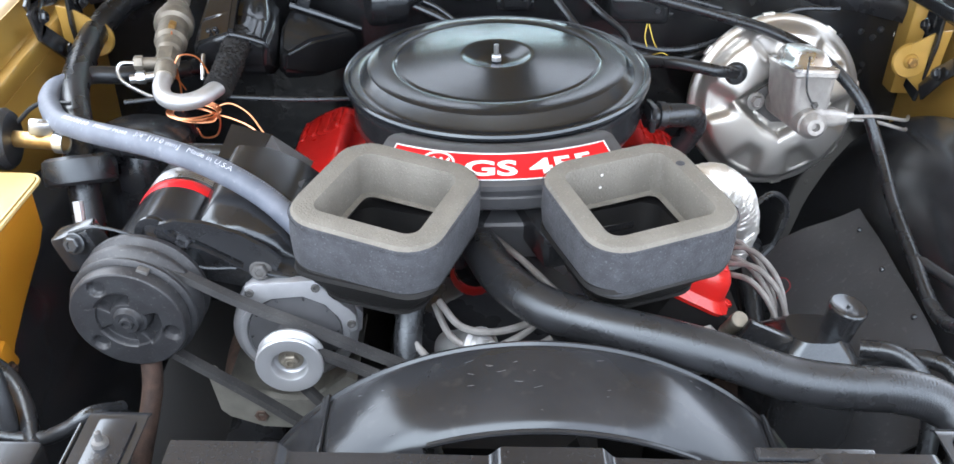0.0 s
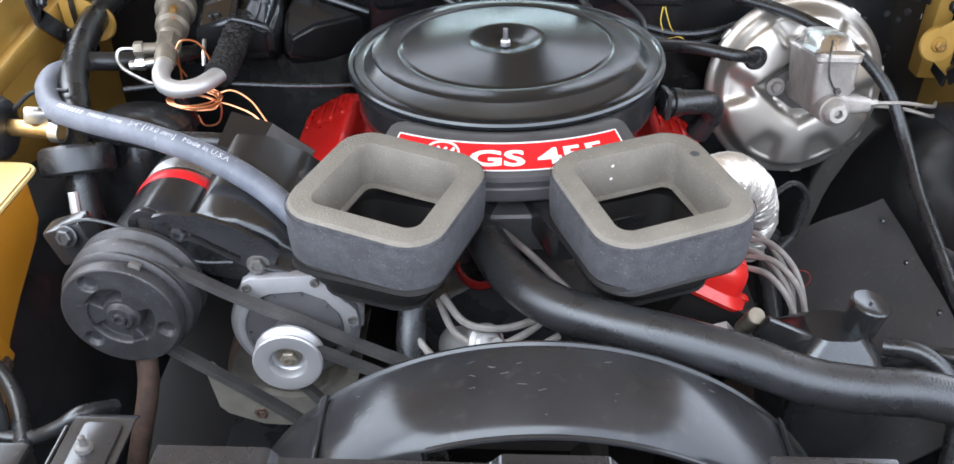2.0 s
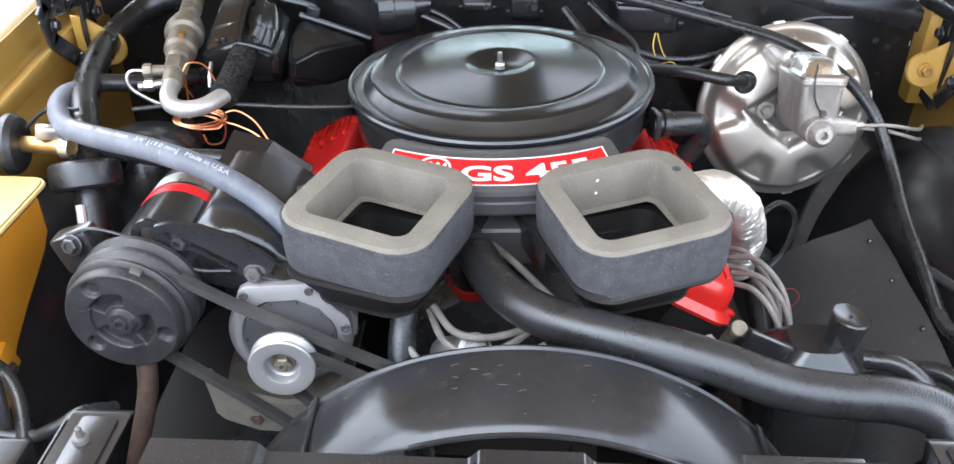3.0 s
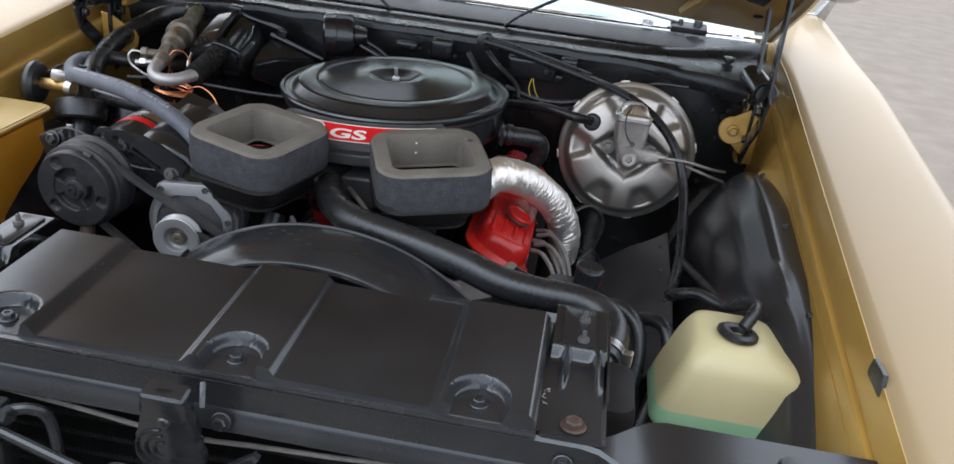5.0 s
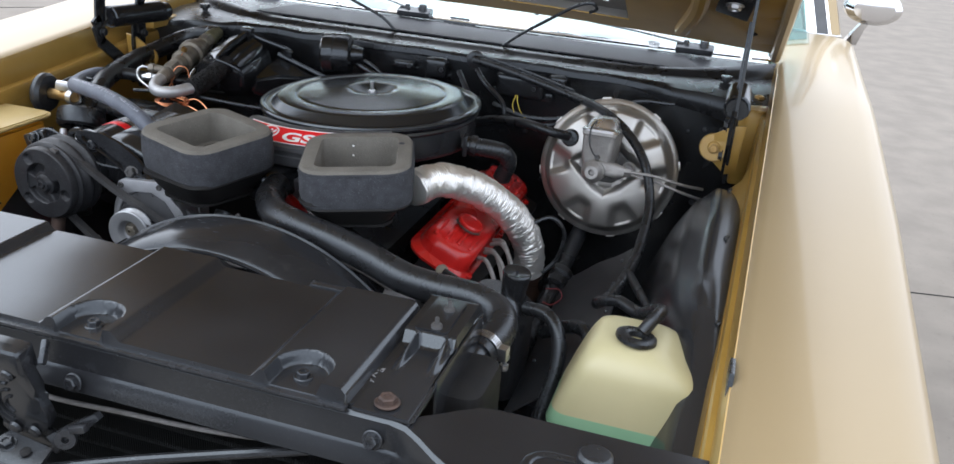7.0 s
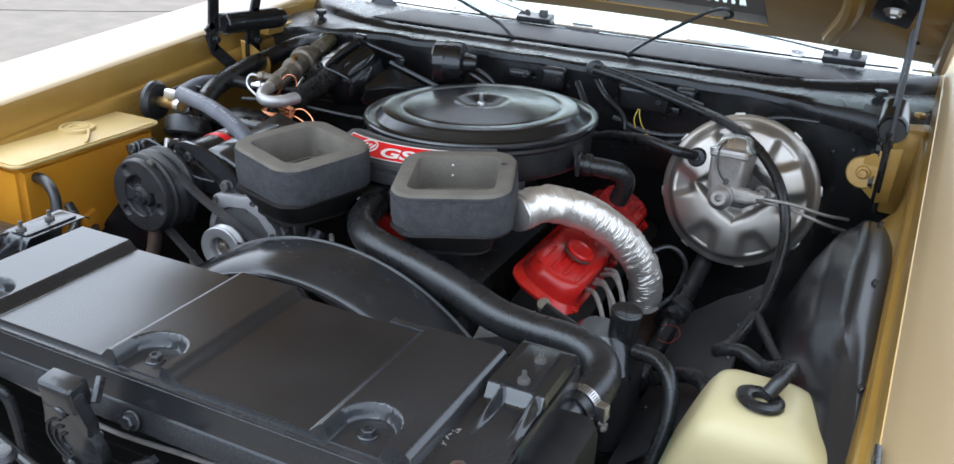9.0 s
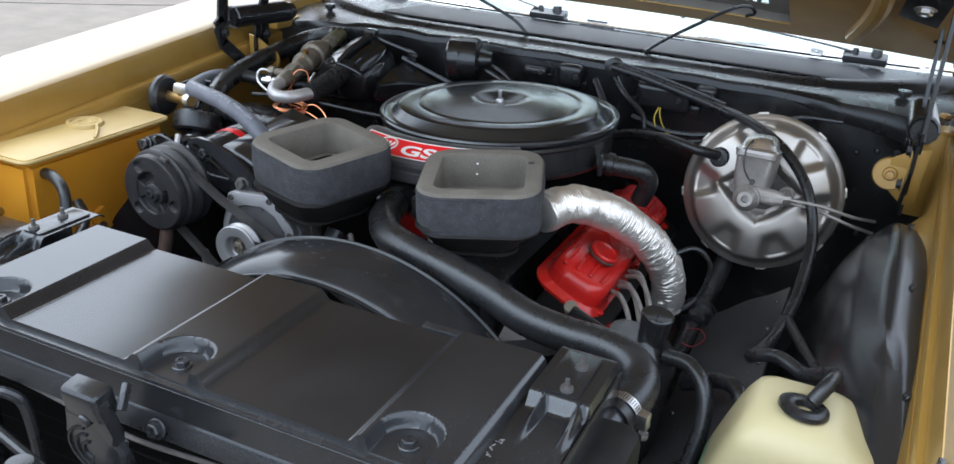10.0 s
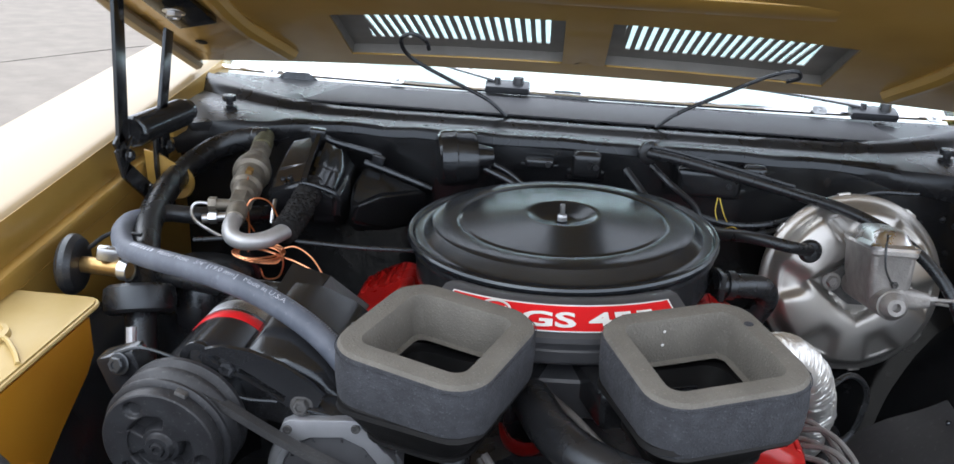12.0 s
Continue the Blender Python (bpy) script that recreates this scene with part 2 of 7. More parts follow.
def box(size, m=Matrix(), bevel=0.002, segs=2):
    bm = bmesh.new()
    bmesh.ops.create_cube(bm, size=1)
    bmesh.ops.transform(bm, matrix=Matrix.Diagonal((*size, 1)), verts=bm.verts)
    if bevel:
        bmesh.ops.bevel(bm, geom=bm.edges[:], offset=min(bevel, min(size) * 0.45), segments=segs, affect="EDGES", profile=0.6)
    bmesh.ops.transform(bm, matrix=m, verts=bm.verts)
    return bm


def T(x, y, z, rx=0, ry=0, rz=0):
    return pose(x, y, z, rx, ry, rz)


def lathe(profile, m=Matrix(), n=32, close=False, warp=None):
    """Turns a profile of (radius, height) round the local z axis."""
    bm = bmesh.new()
    rings = []
    for r, h in profile:
        if r < 1e-6:
            rings.append([bm.verts.new((0, 0, h))])
        else:
            ring = []
            for k in range(n):
                a = 2 * math.pi * k / n
                rr, hh = warp(r, h, a) if warp else (r, h)
                ring.append(bm.verts.new((rr * math.cos(a), rr * math.sin(a), hh)))
            rings.append(ring)
    pairs = list(zip(rings, rings[1:]))
    if close:
        pairs.append((rings[-1], rings[0]))
    for a, b in pairs:
        for k in range(n):
            q = (k + 1) % n
            if len(a) == 1 and len(b) == 1:
                continue
            if len(a) == 1:
                bm.faces.new((a[0], b[k], b[q]))
            elif len(b) == 1:
                bm.faces.new((a[k], a[q], b[0]))
            else:
                bm.faces.new((a[k], a[q], b[q], b[k]))
    bmesh.ops.transform(bm, matrix=m, verts=bm.verts)
    return bm


def rod(p, q, r, n=14, bevel=0.0):
    p, q = Vector(p), Vector(q)
    h = (q - p).length
    c = bevel or r * 0.12
    return lathe([(0, 0), (r - c, 0), (r, c), (r, h - c), (r - c, h), (0, h)], aim(p, q - p), n)


def spline(points, per=8):
    """A smooth way through the points."""
    pts = [Vector(p) for p in points]
    if len(pts) < 3:
        return [pts[0].lerp(pts[-1], k / per) for k in range(per + 1)]
    ext = [pts[0] * 2 - pts[1]] + pts + [pts[-1] * 2 - pts[-2]]
    out = []
    for i in range(1, len(ext) - 2):
        p0, p1, p2, p3 = ext[i - 1:i + 3]
        for k in range(per):
            t = k / per
            out.append(0.5 * ((2 * p1) + (p2 - p0) * t + (2 * p0 - 5 * p1 + 4 * p2 - p3) * t * t + (3 * p1 - p0 - 3 * p2 + p3) * t ** 3))
    out.append(pts[-1])
    return out


def frames(way):
    """Points of a way with two cross directions carried along without twist."""
    out, side = [], None
    for i, p in enumerate(way):
        d = (way[min(i + 1, len(way) - 1)] - way[max(i - 1, 0)]).normalized()
        if side is None:
            side = d.orthogonal().normalized()
            ref = Vector((0, 0, 1))
            if abs(d.dot(ref)) < 0.95:
                side = d.cross(ref).normalized()
        side = (side - d * side.dot(d)).normalized()
        out.append((p, side, d.cross(side), d))
    return out


def tube(points, r, n=12, per=8, hollow=False, radius=None, smooth=True):
    """A pipe or hose along points; radius(s, a) may shape it, with s the metres along and a the angle."""
    way = spline(points, per) if smooth else [Vector(p) for p in points]
    bm = bmesh.new()
    rings, s = [], 0.0
    last = way[0]
    for p, u, v, d in frames(way):
        s += (p - last).length
        last = p
        ring = []
        for k in range(n):
            a = 2 * math.pi * k / n
            rr = radius(s, a) if radius else r
            ring.append(bm.verts.new(p + (u * math.cos(a) + v * math.sin(a)) * rr))
        rings.append(ring)
    for a, b in zip(rings, rings[1:]):
        for k in range(n):
            q = (k + 1) % n
            bm.faces.new((a[k], a[q], b[q], b[k]))
    bm.faces.new(list(reversed(rings[0])))
    bm.faces.new(rings[-1])
    return bm


def rrect(w, h, r, n=5):
    """A rounded rectangle's outline."""
    out = []
    for cx, cy, a0 in ((w / 2 - r, h / 2 - r, 0), (-w / 2 + r, h / 2 - r, 90), (-w / 2 + r, -h / 2 + r, 180), (w / 2 - r, -h / 2 + r, 270)):
        for k in range(n + 1):
            a = radians(a0 + 90 * k / n)
            out.append((cx + r * math.cos(a), cy + r * math.sin(a)))
    return out


def plate(outline, depth, m=Matrix(), bevel=0.0):
    """An outline in the local xy plane, depth thick along z."""
    bm = bmesh.new()
    low = [bm.verts.new((x, y, 0)) for x, y in outline]
    top = [bm.verts.new((x, y, depth)) for x, y in outline]
    bm.faces.new(list(reversed(low)))
    bm.faces.new(top)
    k = len(outline)
    for i in range(k):
        bm.faces.new((low[i], low[(i + 1) % k], top[(i + 1) % k], top[i]))
    if bevel:
        edges = [e for e in bm.edges if abs(e.verts[0].co.z - e.verts[1].co.z) < 1e-9]
        bmesh.ops.bevel(bm, geom=edges, offset=bevel, segments=2, affect="EDGES", profile=0.6)
    bmesh.ops.transform(bm, matrix=m, verts=bm.verts)
    return bm


def loft(sections, closed=True, caps=True):
    """Skins rings of points, one after another."""
    bm = bmesh.new()
    rings = [[bm.verts.new(p) for p in s] for s in sections]
    k = len(rings[0])
    for a, b in zip(rings, rings[1:]):
        for i in range(k if closed else k - 1):
            bm.faces.new((a[i], a[(i + 1) % k], b[(i + 1) % k], b[i]))
    if caps and closed:
        bm.faces.new(list(reversed(rings[0])))
        bm.faces.new(rings[-1])
    return bm


def thicken(bm, depth):
    """Gives a sheet a thickness."""
    bmesh.ops.recalc_face_normals(bm, faces=bm.faces)
    bmesh.ops.solidify(bm, geom=bm.faces[:], thickness=depth)
    return bm


def sheet(f, nu, nv, depth=0.002):
    """A sheet of points f(u, v), u and v from 0 to 1, with a thickness."""
    bm = bmesh.new()
    g = [[bm.verts.new(f(i / nu, j / nv)) for j in range(nv + 1)] for i in range(nu + 1)]
    for i in range(nu):
        for j in range(nv):
            bm.faces.new((g[i][j], g[i + 1][j], g[i + 1][j + 1], g[i][j + 1]))
    return thicken(bm, depth) if depth else bm


def hexbolt(at, direction, r=0.008, h=0.006, washer=0.0, n=6):
    m = aim(at, direction)
    b = lathe([(0, 0), (r, 0), (r, h * 0.8), (r * 0.85, h), (r * 0.5, h), (r * 0.45, h * 0.75), (0, h * 0.75)], m @ T(0, 0, 0.0015 if washer else 0), n)
    if washer:
        b = join(b, lathe([(0, 0), (washer, 0), (washer, 0.0012), (washer * 0.9, 0.002), (0, 0.002)], m, 20))
    return b


def bolt(parent, at, direction, r=0.008, h=0.006, washer=0.0, material=None, label="", name="bolt"):
    return part(name, hexbolt(at, direction, r, h, washer), material or IRON, parent, label, angle=25)


def lettering(text, size, bold=0.0, name="lettering"):
    """Flat letters as a bmesh in the xy plane, left end at the origin."""
    cu = bpy.data.curves.new(name, "FONT")
    cu.body, cu.size, cu.resolution_u, cu.offset = text, size, 3, bold
    ob = bpy.data.objects.new(name, cu)
    me = bpy.data.meshes.new_from_object(ob)
    bm = bmesh.new()
    bm.from_mesh(me)
    bpy.data.objects.remove(ob)
    bpy.data.meshes.remove(me)
    return bm


# ---- the setting ----
def ground_sheet():
    bm = bmesh.new()
    ring = [bm.verts.new((150 * math.cos(a), 150 * math.sin(a), 0)) for a in [2 * math.pi * k / 48 for k in range(48)]]
    bm.faces.new(ring)
    return bm


single("ground", ground_sheet(), CONCRETE, "pale weathered concrete yard with hairline cracks", "ground", kind="structure")


def crack(points, w):
    return tube(points, w, 5, 14, radius=lambda s, a: w * (0.6 + 0.5 * noise.noise((s * 3, a, points[0][1]))))


for pts in ([(-5.2, 2.2, 0), (-4.3, 3.4, 0), (-3.2, 4.1, 0), (-2.2, 5.4, 0), (-1.5, 7.0, 0)], [(-6.0, 4.4, 0), (-4.6, 5.6, 0), (-3.4, 7.5, 0), (-2.0, 8.5, 0)],
            [(1.25, 2.95, 0), (2.0, 3.05, 0), (3.4, 3.0, 0), (5.0, 3.1, 0)]):
    single("ground_crack", crack(pts, 0.006), DARK, "dark jagged crack in the concrete yard", "crack", kind="structure")


def fender_top(y, s=1):
    if s < 0:
        return 0.908 + 0.080 * (y - 0.3)
    return 0.8885 + 0.1173 * (min(y, 1.35) - 0.3) + 0.05 * max(0, y - 1.35)


def fender_inner(y, s=1):
    return 0.7025 + 0.0229 * (y - 0.3) if s > 0 else 0.694 + 0.018 * (y - 0.3)


def fender_crown(y):
    """How far the outer edge stands above the inner one."""
    return max(0.0, 0.0225 - 0.0173 * (y - 0.3))


def fender(s):
    """A front fender: outer skin with rolled edges, gutter and inner flange."""
    root = thing("front_fender", "gold metallic front fender with sky shining on its flat top", "fender", "front fenders", (s * 0.8, 0.9, 0.9))
    rows = []
    for k in range(27):
        y = -0.16 + 2.09 * k / 26
        zt, xi = fender_top(y, s), fender_inner(y, s)
        g = 0.55 if s > 0 else 0.75
        xo = 0.896 + 0.012 * min(1, max(0, (y - 0.3) / 0.6)) - 0.05 * max(0, 0.1 - y) / 0.26
        prof = [(xi - 0.034 * g, -0.115), (xi - 0.034 * g, -0.066), (xi - 0.030 * g, -0.061), (xi - 0.013 * g, -0.058), (xi - 0.010, -0.054), (xi - 0.008, -0.024), (xi - 0.004, -0.006),
                (xi + 0.003, -0.001), (xi + 0.012, 0.001), (xi * 0.6 + xo * 0.4, 0.008), (xo - 0.045, 0.006), (xo - 0.022, 0.0), (xo - 0.008, -0.010), (xo, -0.030), (xo + 0.012, -0.12), (xo + 0.018, -0.28), (xo + 0.0, -0.5)]
        c = fender_crown(y) if s > 0 else 0.0
        rows.append([(s * x, y, zt + z + c * min(1, max(0, (x - xi) / (xo - xi - 0.03)))) for x, z in prof])
    part("outer_skin", thicken(loft([r[6:] for r in rows], closed=False), 0.0015), GOLD, root, "cream-lit gold metallic outer skin")
    part("gutter_flange", thicken(loft([r[:7] for r in rows], closed=False), 0.0015), GOLDIN, root, "deep gold gutter and inner flange")
    # the inner panel below the gutter, a step inwards, with pressed bosses
    rows = []
    for k in range(23):
        y = 0.36 + 1.2 * k / 22
        zt, xi = fender_top(y, s), fender_inner(y, s)
        g = 0.55 if s > 0 else 0.75
        swell = 0.028 * max(0.0, min(1.0, (y - 1.06) / 0.03)) * max(0.0, min(1.0, (1.24 - y) / 0.03))
        rows.append([(s * (xi - 0.0365 * g), y, zt - 0.085), (s * (xi - 0.040 * g - swell * 0.3), y, zt - 0.105), (s * (xi - 0.044 * g - swell), y, zt - 0.125), (s * (xi - 0.048 * g - swell), y, zt - 0.19), (s * (xi - 0.055 * g), y, zt - 0.36)])
    part("inner_panel", thicken(loft(rows, closed=False), 0.0015), GOLDIN, root, "gold inner fender panel with a pressed boss")
    part("hood_bumper", plate([(-0.026, -0.008), (-0.016, -0.018), (0.022, -0.017), (0.027, -0.004), (0.020, 0.014), (-0.018, 0.016)], 0.006, T(s * 0.6975, 0.466, 0.897) @ T(0, 0, 0, 90, 0, s * 90), 0.0015), RUBBER, root, "worn black rubber pad")
    if s > 0:
        # hinge mount box with its bolt
        m = plate(rrect(0.055, 0.13, 0.008), 0.006, T(0.69, 1.475, 0.958), 0.002)
        part("hinge_mount", join(m, box((0.05, 0.12, 0.16), T(0.692, 1.48, 0.882), 0.006)), GOLDIN, root, "gold hinge mount box with chipped paint")
        part("paint_chip", plate([(0, 0), (0.006, 0.002), (0.012, 0.045), (0.008, 0.09), (0.003, 0.06), (-0.004, 0.03)], 0.001, T(0.6635, 1.462, 0.955) @ T(0, 0, 0, 90, 0, 90) @ T(0, -0.09, 0)), WHITEDECAL, root, "bare pale patch where paint flaked")
    else:
        part("hinge_mount", box((0.05, 0.13, 0.02), T(-0.69, 1.46, 0.962), 0.006), GOLDIN, root, "gold hinge mount flange")
    bolt(root, (s * 0.700, 1.494, 0.962), (0, 0, 1), 0.011, 0.012, 0.016, BRASS, "gold-painted hinge bolt")
    return root


fender(1)
fender(-1)


def smooth01(a, b, x):
    t = min(1.0, max(0.0, (x - a) / (b - a)))
    return t * t * (3 - 2 * t)


def wheelhouse(s):
    """The black inner wheelhouse between fender and engine."""
    prof = [(0.700, -0.004), (0.690, 0.0), (0.672, 0.003), (0.645, -0.004), (0.615, -0.030), (0.585, -0.085), (0.555, -0.165), (0.535, -0.27), (0.525, -0.42)]

    def drop(y):
        if y > 1.12:
            return -1.1 * (y - 1.12) ** 1.6
        return -0.10 * max(0, 1.0 - y) - 0.55 * max(0, 0.78 - y) ** 1.4

    def f(u, v):
        y = 0.40 + 1.02 * u
        q = v * (len(prof) - 1)
        i = min(int(q), len(prof) - 2)
        x = prof[i][0] + (prof[i + 1][0] - prof[i][0]) * (q - i)
        z = prof[i][1] + (prof[i + 1][1] - prof[i][1]) * (q - i)
        x += 0.02 * max(0, y - 1.1) / 0.3 * v + 0.075 * smooth01(0.86, 0.58, y) * v
        ridge = 0.006 * math.exp(-((x - 0.655) / 0.010) ** 2)
        wave = 0.0012 * noise.noise((x * 4, y * 3, 3 + s))
        return (s * (x + wave), y, (0.876 if s > 0 else 0.790) + z * (1 if s > 0 else 0.8) + drop(y) * (1 - 0.3 * v) + ridge + wave)

    root = thing("wheelhouse", "satin black pressed steel wheelhouse inside the fender", "wheelhouse", "wheelhouses", (s * 0.6, 0.95, 0.7))
    part("panel", sheet(f, 40, 26, 0.002), WHEELHOUSE, root, "pressed black panel")
    for u, v in ((0.30, 0.22), (0.52, 0.20), (0.74, 0.24)):
        bolt(root, Vector(f(u, v)) + Vector((0, 0, 0.001)), (-s * 0.8, 0, 0.6), 0.004, 0.003, 0.006, CHASSIS)
    return root


wheelhouse(1)
wheelhouse(-1)
for s in (1,):
    # stiff black rubber flap and splash apron below the wheelhouse
    def flap(u, v, s=s):
        return (s * (0.40 + 0.125 * u), 0.74 + 0.44 * v - 0.05 * u * v, 0.595 + 0.11 * u + 0.038 * v + 0.012 * math.sin(3 * v) * u + 0.004 * noise.noise((u * 3, v * 4, s)))
    sf = thing("splash_flap", "matt black rubber splash flap with small retaining clips", "splash flap", "splash flaps", (s * 0.48, 1.0, 0.6))
    part("flap", sheet(flap, 8, 16, 0.003), FLAPRUBBER, sf)
    for u, v in ((0.9, 0.15), (0.93, 0.40), (0.9, 0.65), (0.9, 0.88), (0.12, 0.3), (0.1, 0.6)):
        part("clip", lathe([(0, 0.002), (0.0025, 0.0018), (0.004, 0), (0.004, -0.004)], aim(Vector(flap(u, v)) + Vector((0, 0, 0.002)), (-s * 0.4, 0, 1)), 12), CHASSIS, sf, "small dark clip")


def firewall():
    def f(u, v):
        x, z = -0.74 + 1.48 * u, 0.25 + 0.715 * v
        edge = 0.035 * max(0, abs(x) - 0.45) / 0.25
        return (x, 1.445 + 0.019 * v + 0.004 * noise.noise((x * 6, z * 6, 1)), z - edge * v)
    return sheet(f, 40, 20, 0.004)


fw = thing("firewall", "black painted firewall with many small dents and grommets", "firewall", at=(0, 1.44, 0.6), kind="structure")
part("panel", firewall(), CARPET, fw)
random.seed(4)
for k in range(26):
    x, z = random.uniform(0.05, 0.68), random.uniform(0.72, 0.93)
    part("stud", lathe([(0, 0.004), (0.004, 0.003), (0.006, 0), (0.006, -0.004)], aim((x, 1.440 + 0.019 * (z - 0.25) / 0.715, z), (0, -1, 0.02)), 8), CHASSIS, fw)


def cowl():
    """The panel between firewall and windshield, with a rolled front lip and a raised seal step."""
    root = thing("cowl_panel", "dark grey-black cowl panel with dusty curved seal lip below the windshield", "cowl", at=(0, 1.55, 0.98), kind="structure")
    prof = [(1.466, -0.012), (1.461, 0.001), (1.464, 0.011), (1.471, 0.0150), (1.484, 0.0150), (1.503, 0.0145), (1.520, 0.0155), (1.530, 0.022), (1.545, 0.026), (1.556, 0.022), (1.565, 0.020), (1.62, 0.028), (1.70, 0.036)]
    rows = []
    for k in range(61):
        x = -0.755 + 1.51 * k / 60
        e = max(0, abs(x) - 0.42) / 0.30
        bow = 0.12 * e ** 1.5
        row = []
        for j, (y, z) in enumerate(prof):
            t = j / (len(prof) - 1)
            lift = (0.022 * e ** 1.3) * max(0.0, 1 - abs(j - 9) / 3) - 0.05 * e ** 1.4 * max(0, 1 - j / 5)
            ripple = 0.004 * noise.noise((x * 14, y * 8, 2)) * (1 if j < 5 else 0.2)
            row.append((x, y + bow * (1.0 if 5 < j < 11 else 0.55 if j in (5, 11) else 0.12) - 0.035 * e * (j < 4), 0.966 + z + lift + ripple))
        rows.append(row)
    part("panel", thicken(loft(rows, closed=False), 0.0025), COWLBLACK, root)
    # black corner pieces of the cowl grille
    part("grille_panel", plate([(-0.50, 0), (0.57, 0), (0.53, 0.105), (-0.44, 0.105)], 0.004, T(0, 1.575, 0.9895, 4.5), 0.001), GRILLEBLACK, root, "matt black cowl air grille")
    for x, y in ((-0.545, 1.700), (-0.02, 1.703)):
        part("clip_hump", sheet(lambda u, v: (x - 0.045 + 0.09 * u, y + 0.004 * v, 0.995 + 0.020 * v * min(1, 4 * u, 4 * (1 - u))), 12, 3, 0.003), PLASTIC, root, "black arched hump at the glass edge")
    return root


cowl()
for s, p in ((-1, (-0.625, 1.545, 0.970)), (1, (0.628, 1.548, 0.968))):
    b = lathe([(0, 0.028), (0.012, 0.027), (0.013, 0.022), (0.012, 0.017), (0.0065, 0.016), (0.006, 0.006), (0.010, 0.004), (0.010, -0.006), (0, -0.006)], T(*p), 16)
    single("hood_stop", b, RUBBER, "small black rubber hood stop on the cowl", "hood stop", "cowl hood stops")


def windshield():
    root = thing("windshield", "raked windshield that reflects the white sky, with bright trim", "windshield", at=(0, 1.72, 1.0))

    def f(u, v):
        x = -0.80 + 1.60 * u
        return (x * (1 - 0.10 * v), 1.708 + 0.52 * v + 0.05 * (2 * u - 1) ** 2, 1.003 + 0.36 * v)
    g = part("glass_pane", sheet(f, 24, 8, 0.005), GLASS, root, "clear windshield glass")
    for a in (0.0, 0.947):
        part("tinted_corner", sheet(lambda u, v: Vector(f(a + 0.053 * u, v)) + Vector((0, 0.02, -0.016)), 4, 6, 0.003), TINTED, root, "teal-tinted glass beside the white panel")
    band = part("tinted_band", sheet(lambda u, v: Vector(f(0.055 + 0.89 * u, 0.165 + 0.83 * v)) + Vector((0, 0.012, -0.009)), 24, 6, 0.002), PALETEAL, root, "pale teal glass tint above the cowl")
    g.visible_shadow = band.visible_shadow = False
    # added white panel that stands in for the sky reflected by the windshield
    part("sky_reflection_panel", sheet(lambda u, v: Vector(f(0.055 + 0.89 * u, v)) + Vector((0, 0.02, -0.016)), 24, 6, 0.002), WHITEPAINT, root, "white panel standing in for sky reflected in the glass")
    part("lower_trim", tube([Vector(f(u / 12, 0)) + Vector((0, -0.004, 0.004)) for u in range(13)], 0.005, 8, 3), CHROME, root, "bright lower trim moulding")
    for x in (-0.60, -0.35, -0.06, 0.223, 0.452, 0.66):
        part("trim_clip", join(plate(rrect(0.026, 0.018, 0.006), 0.002, T(x, 1.712, 1.012, 40)), lathe([(0, 0.004), (0.004, 0.0035), (0.0045, 0.001), (0.0045, 0)], T(x, 1.711, 1.014, 40), 10)), STEEL, root, "small bright trim clip")
    return root


windshield()


def wiper(x0, x1, flip):
    """A parked wiper: pivot, arm and blade."""
    root = thing("windshield_wiper", "parked wiper with grey steel arm and thin black blade", "wiper", "wipers", (x0, 1.705, 1.02))
    d = 1 if x1 > x0 else -1
    part("pivot", join(box((0.085, 0.035, 0.016), T(x0, 1.700, 1.016, 15), 0.005), lathe([(0, 0.02), (0.010, 0.018), (0.012, 0), (0.012, -0.01)], T(x0 + 0.02, 1.700, 1.018), 14), lathe([(0, 0.012), (0.006, 0.011), (0.007, 0)], T(x0 - 0.02, 1.700, 1.022), 10)), BLACK, root, "black wiper pivot")
    a, b = Vector((x0 - 0.02, 1.702, 1.028)), Vector((x1, 1.738, 1.050))
    if x1 < x0 - 0.45:
        b = Vector((x1, 1.800, 1.090))
    u = (b - a)
    part("arm", tube([a, a + u * 0.3 + Vector((0, 0, 0.004)), a + u * 0.62 + Vector((0, 0.002, 0.004))], 0.0055, 8, 6), STEEL, root, "dull steel wiper arm")
    part("arm_clip", box((0.022, 0.010, 0.012), Matrix.Translation(a + u * 0.6 + Vector((0, 0.003, 0.006))), 0.002), STEEL, root, "blade clip")
    part("blade", tube([a + u * 0.12 + Vector((0, 0.018, 0.004)), a + u * 0.6 + Vector((0, 0.010, 0.004)), b + Vector((0, 0.006, 0))], 0.0028, 6, 6), CHASSIS, root, "thin black rubber blade")
    part("blade_spine", tube([a + u * 0.16 + Vector((0, 0.014, 0.010)), a + u * 0.6 + Vector((0, 0.008, 0.014)), b + Vector((0, 0.004, 0.006))], 0.0036, 6, 6), STEEL, root, "steel blade spine")
    part("end_bracket", box((0.010, 0.012, 0.022), Matrix.Translation(b + Vector((0, 0.004, 0))), 0.002), STEEL, root)
    return root


wiper(0.545, 0.162, 1)
wiper(-0.135, -0.60, 1)

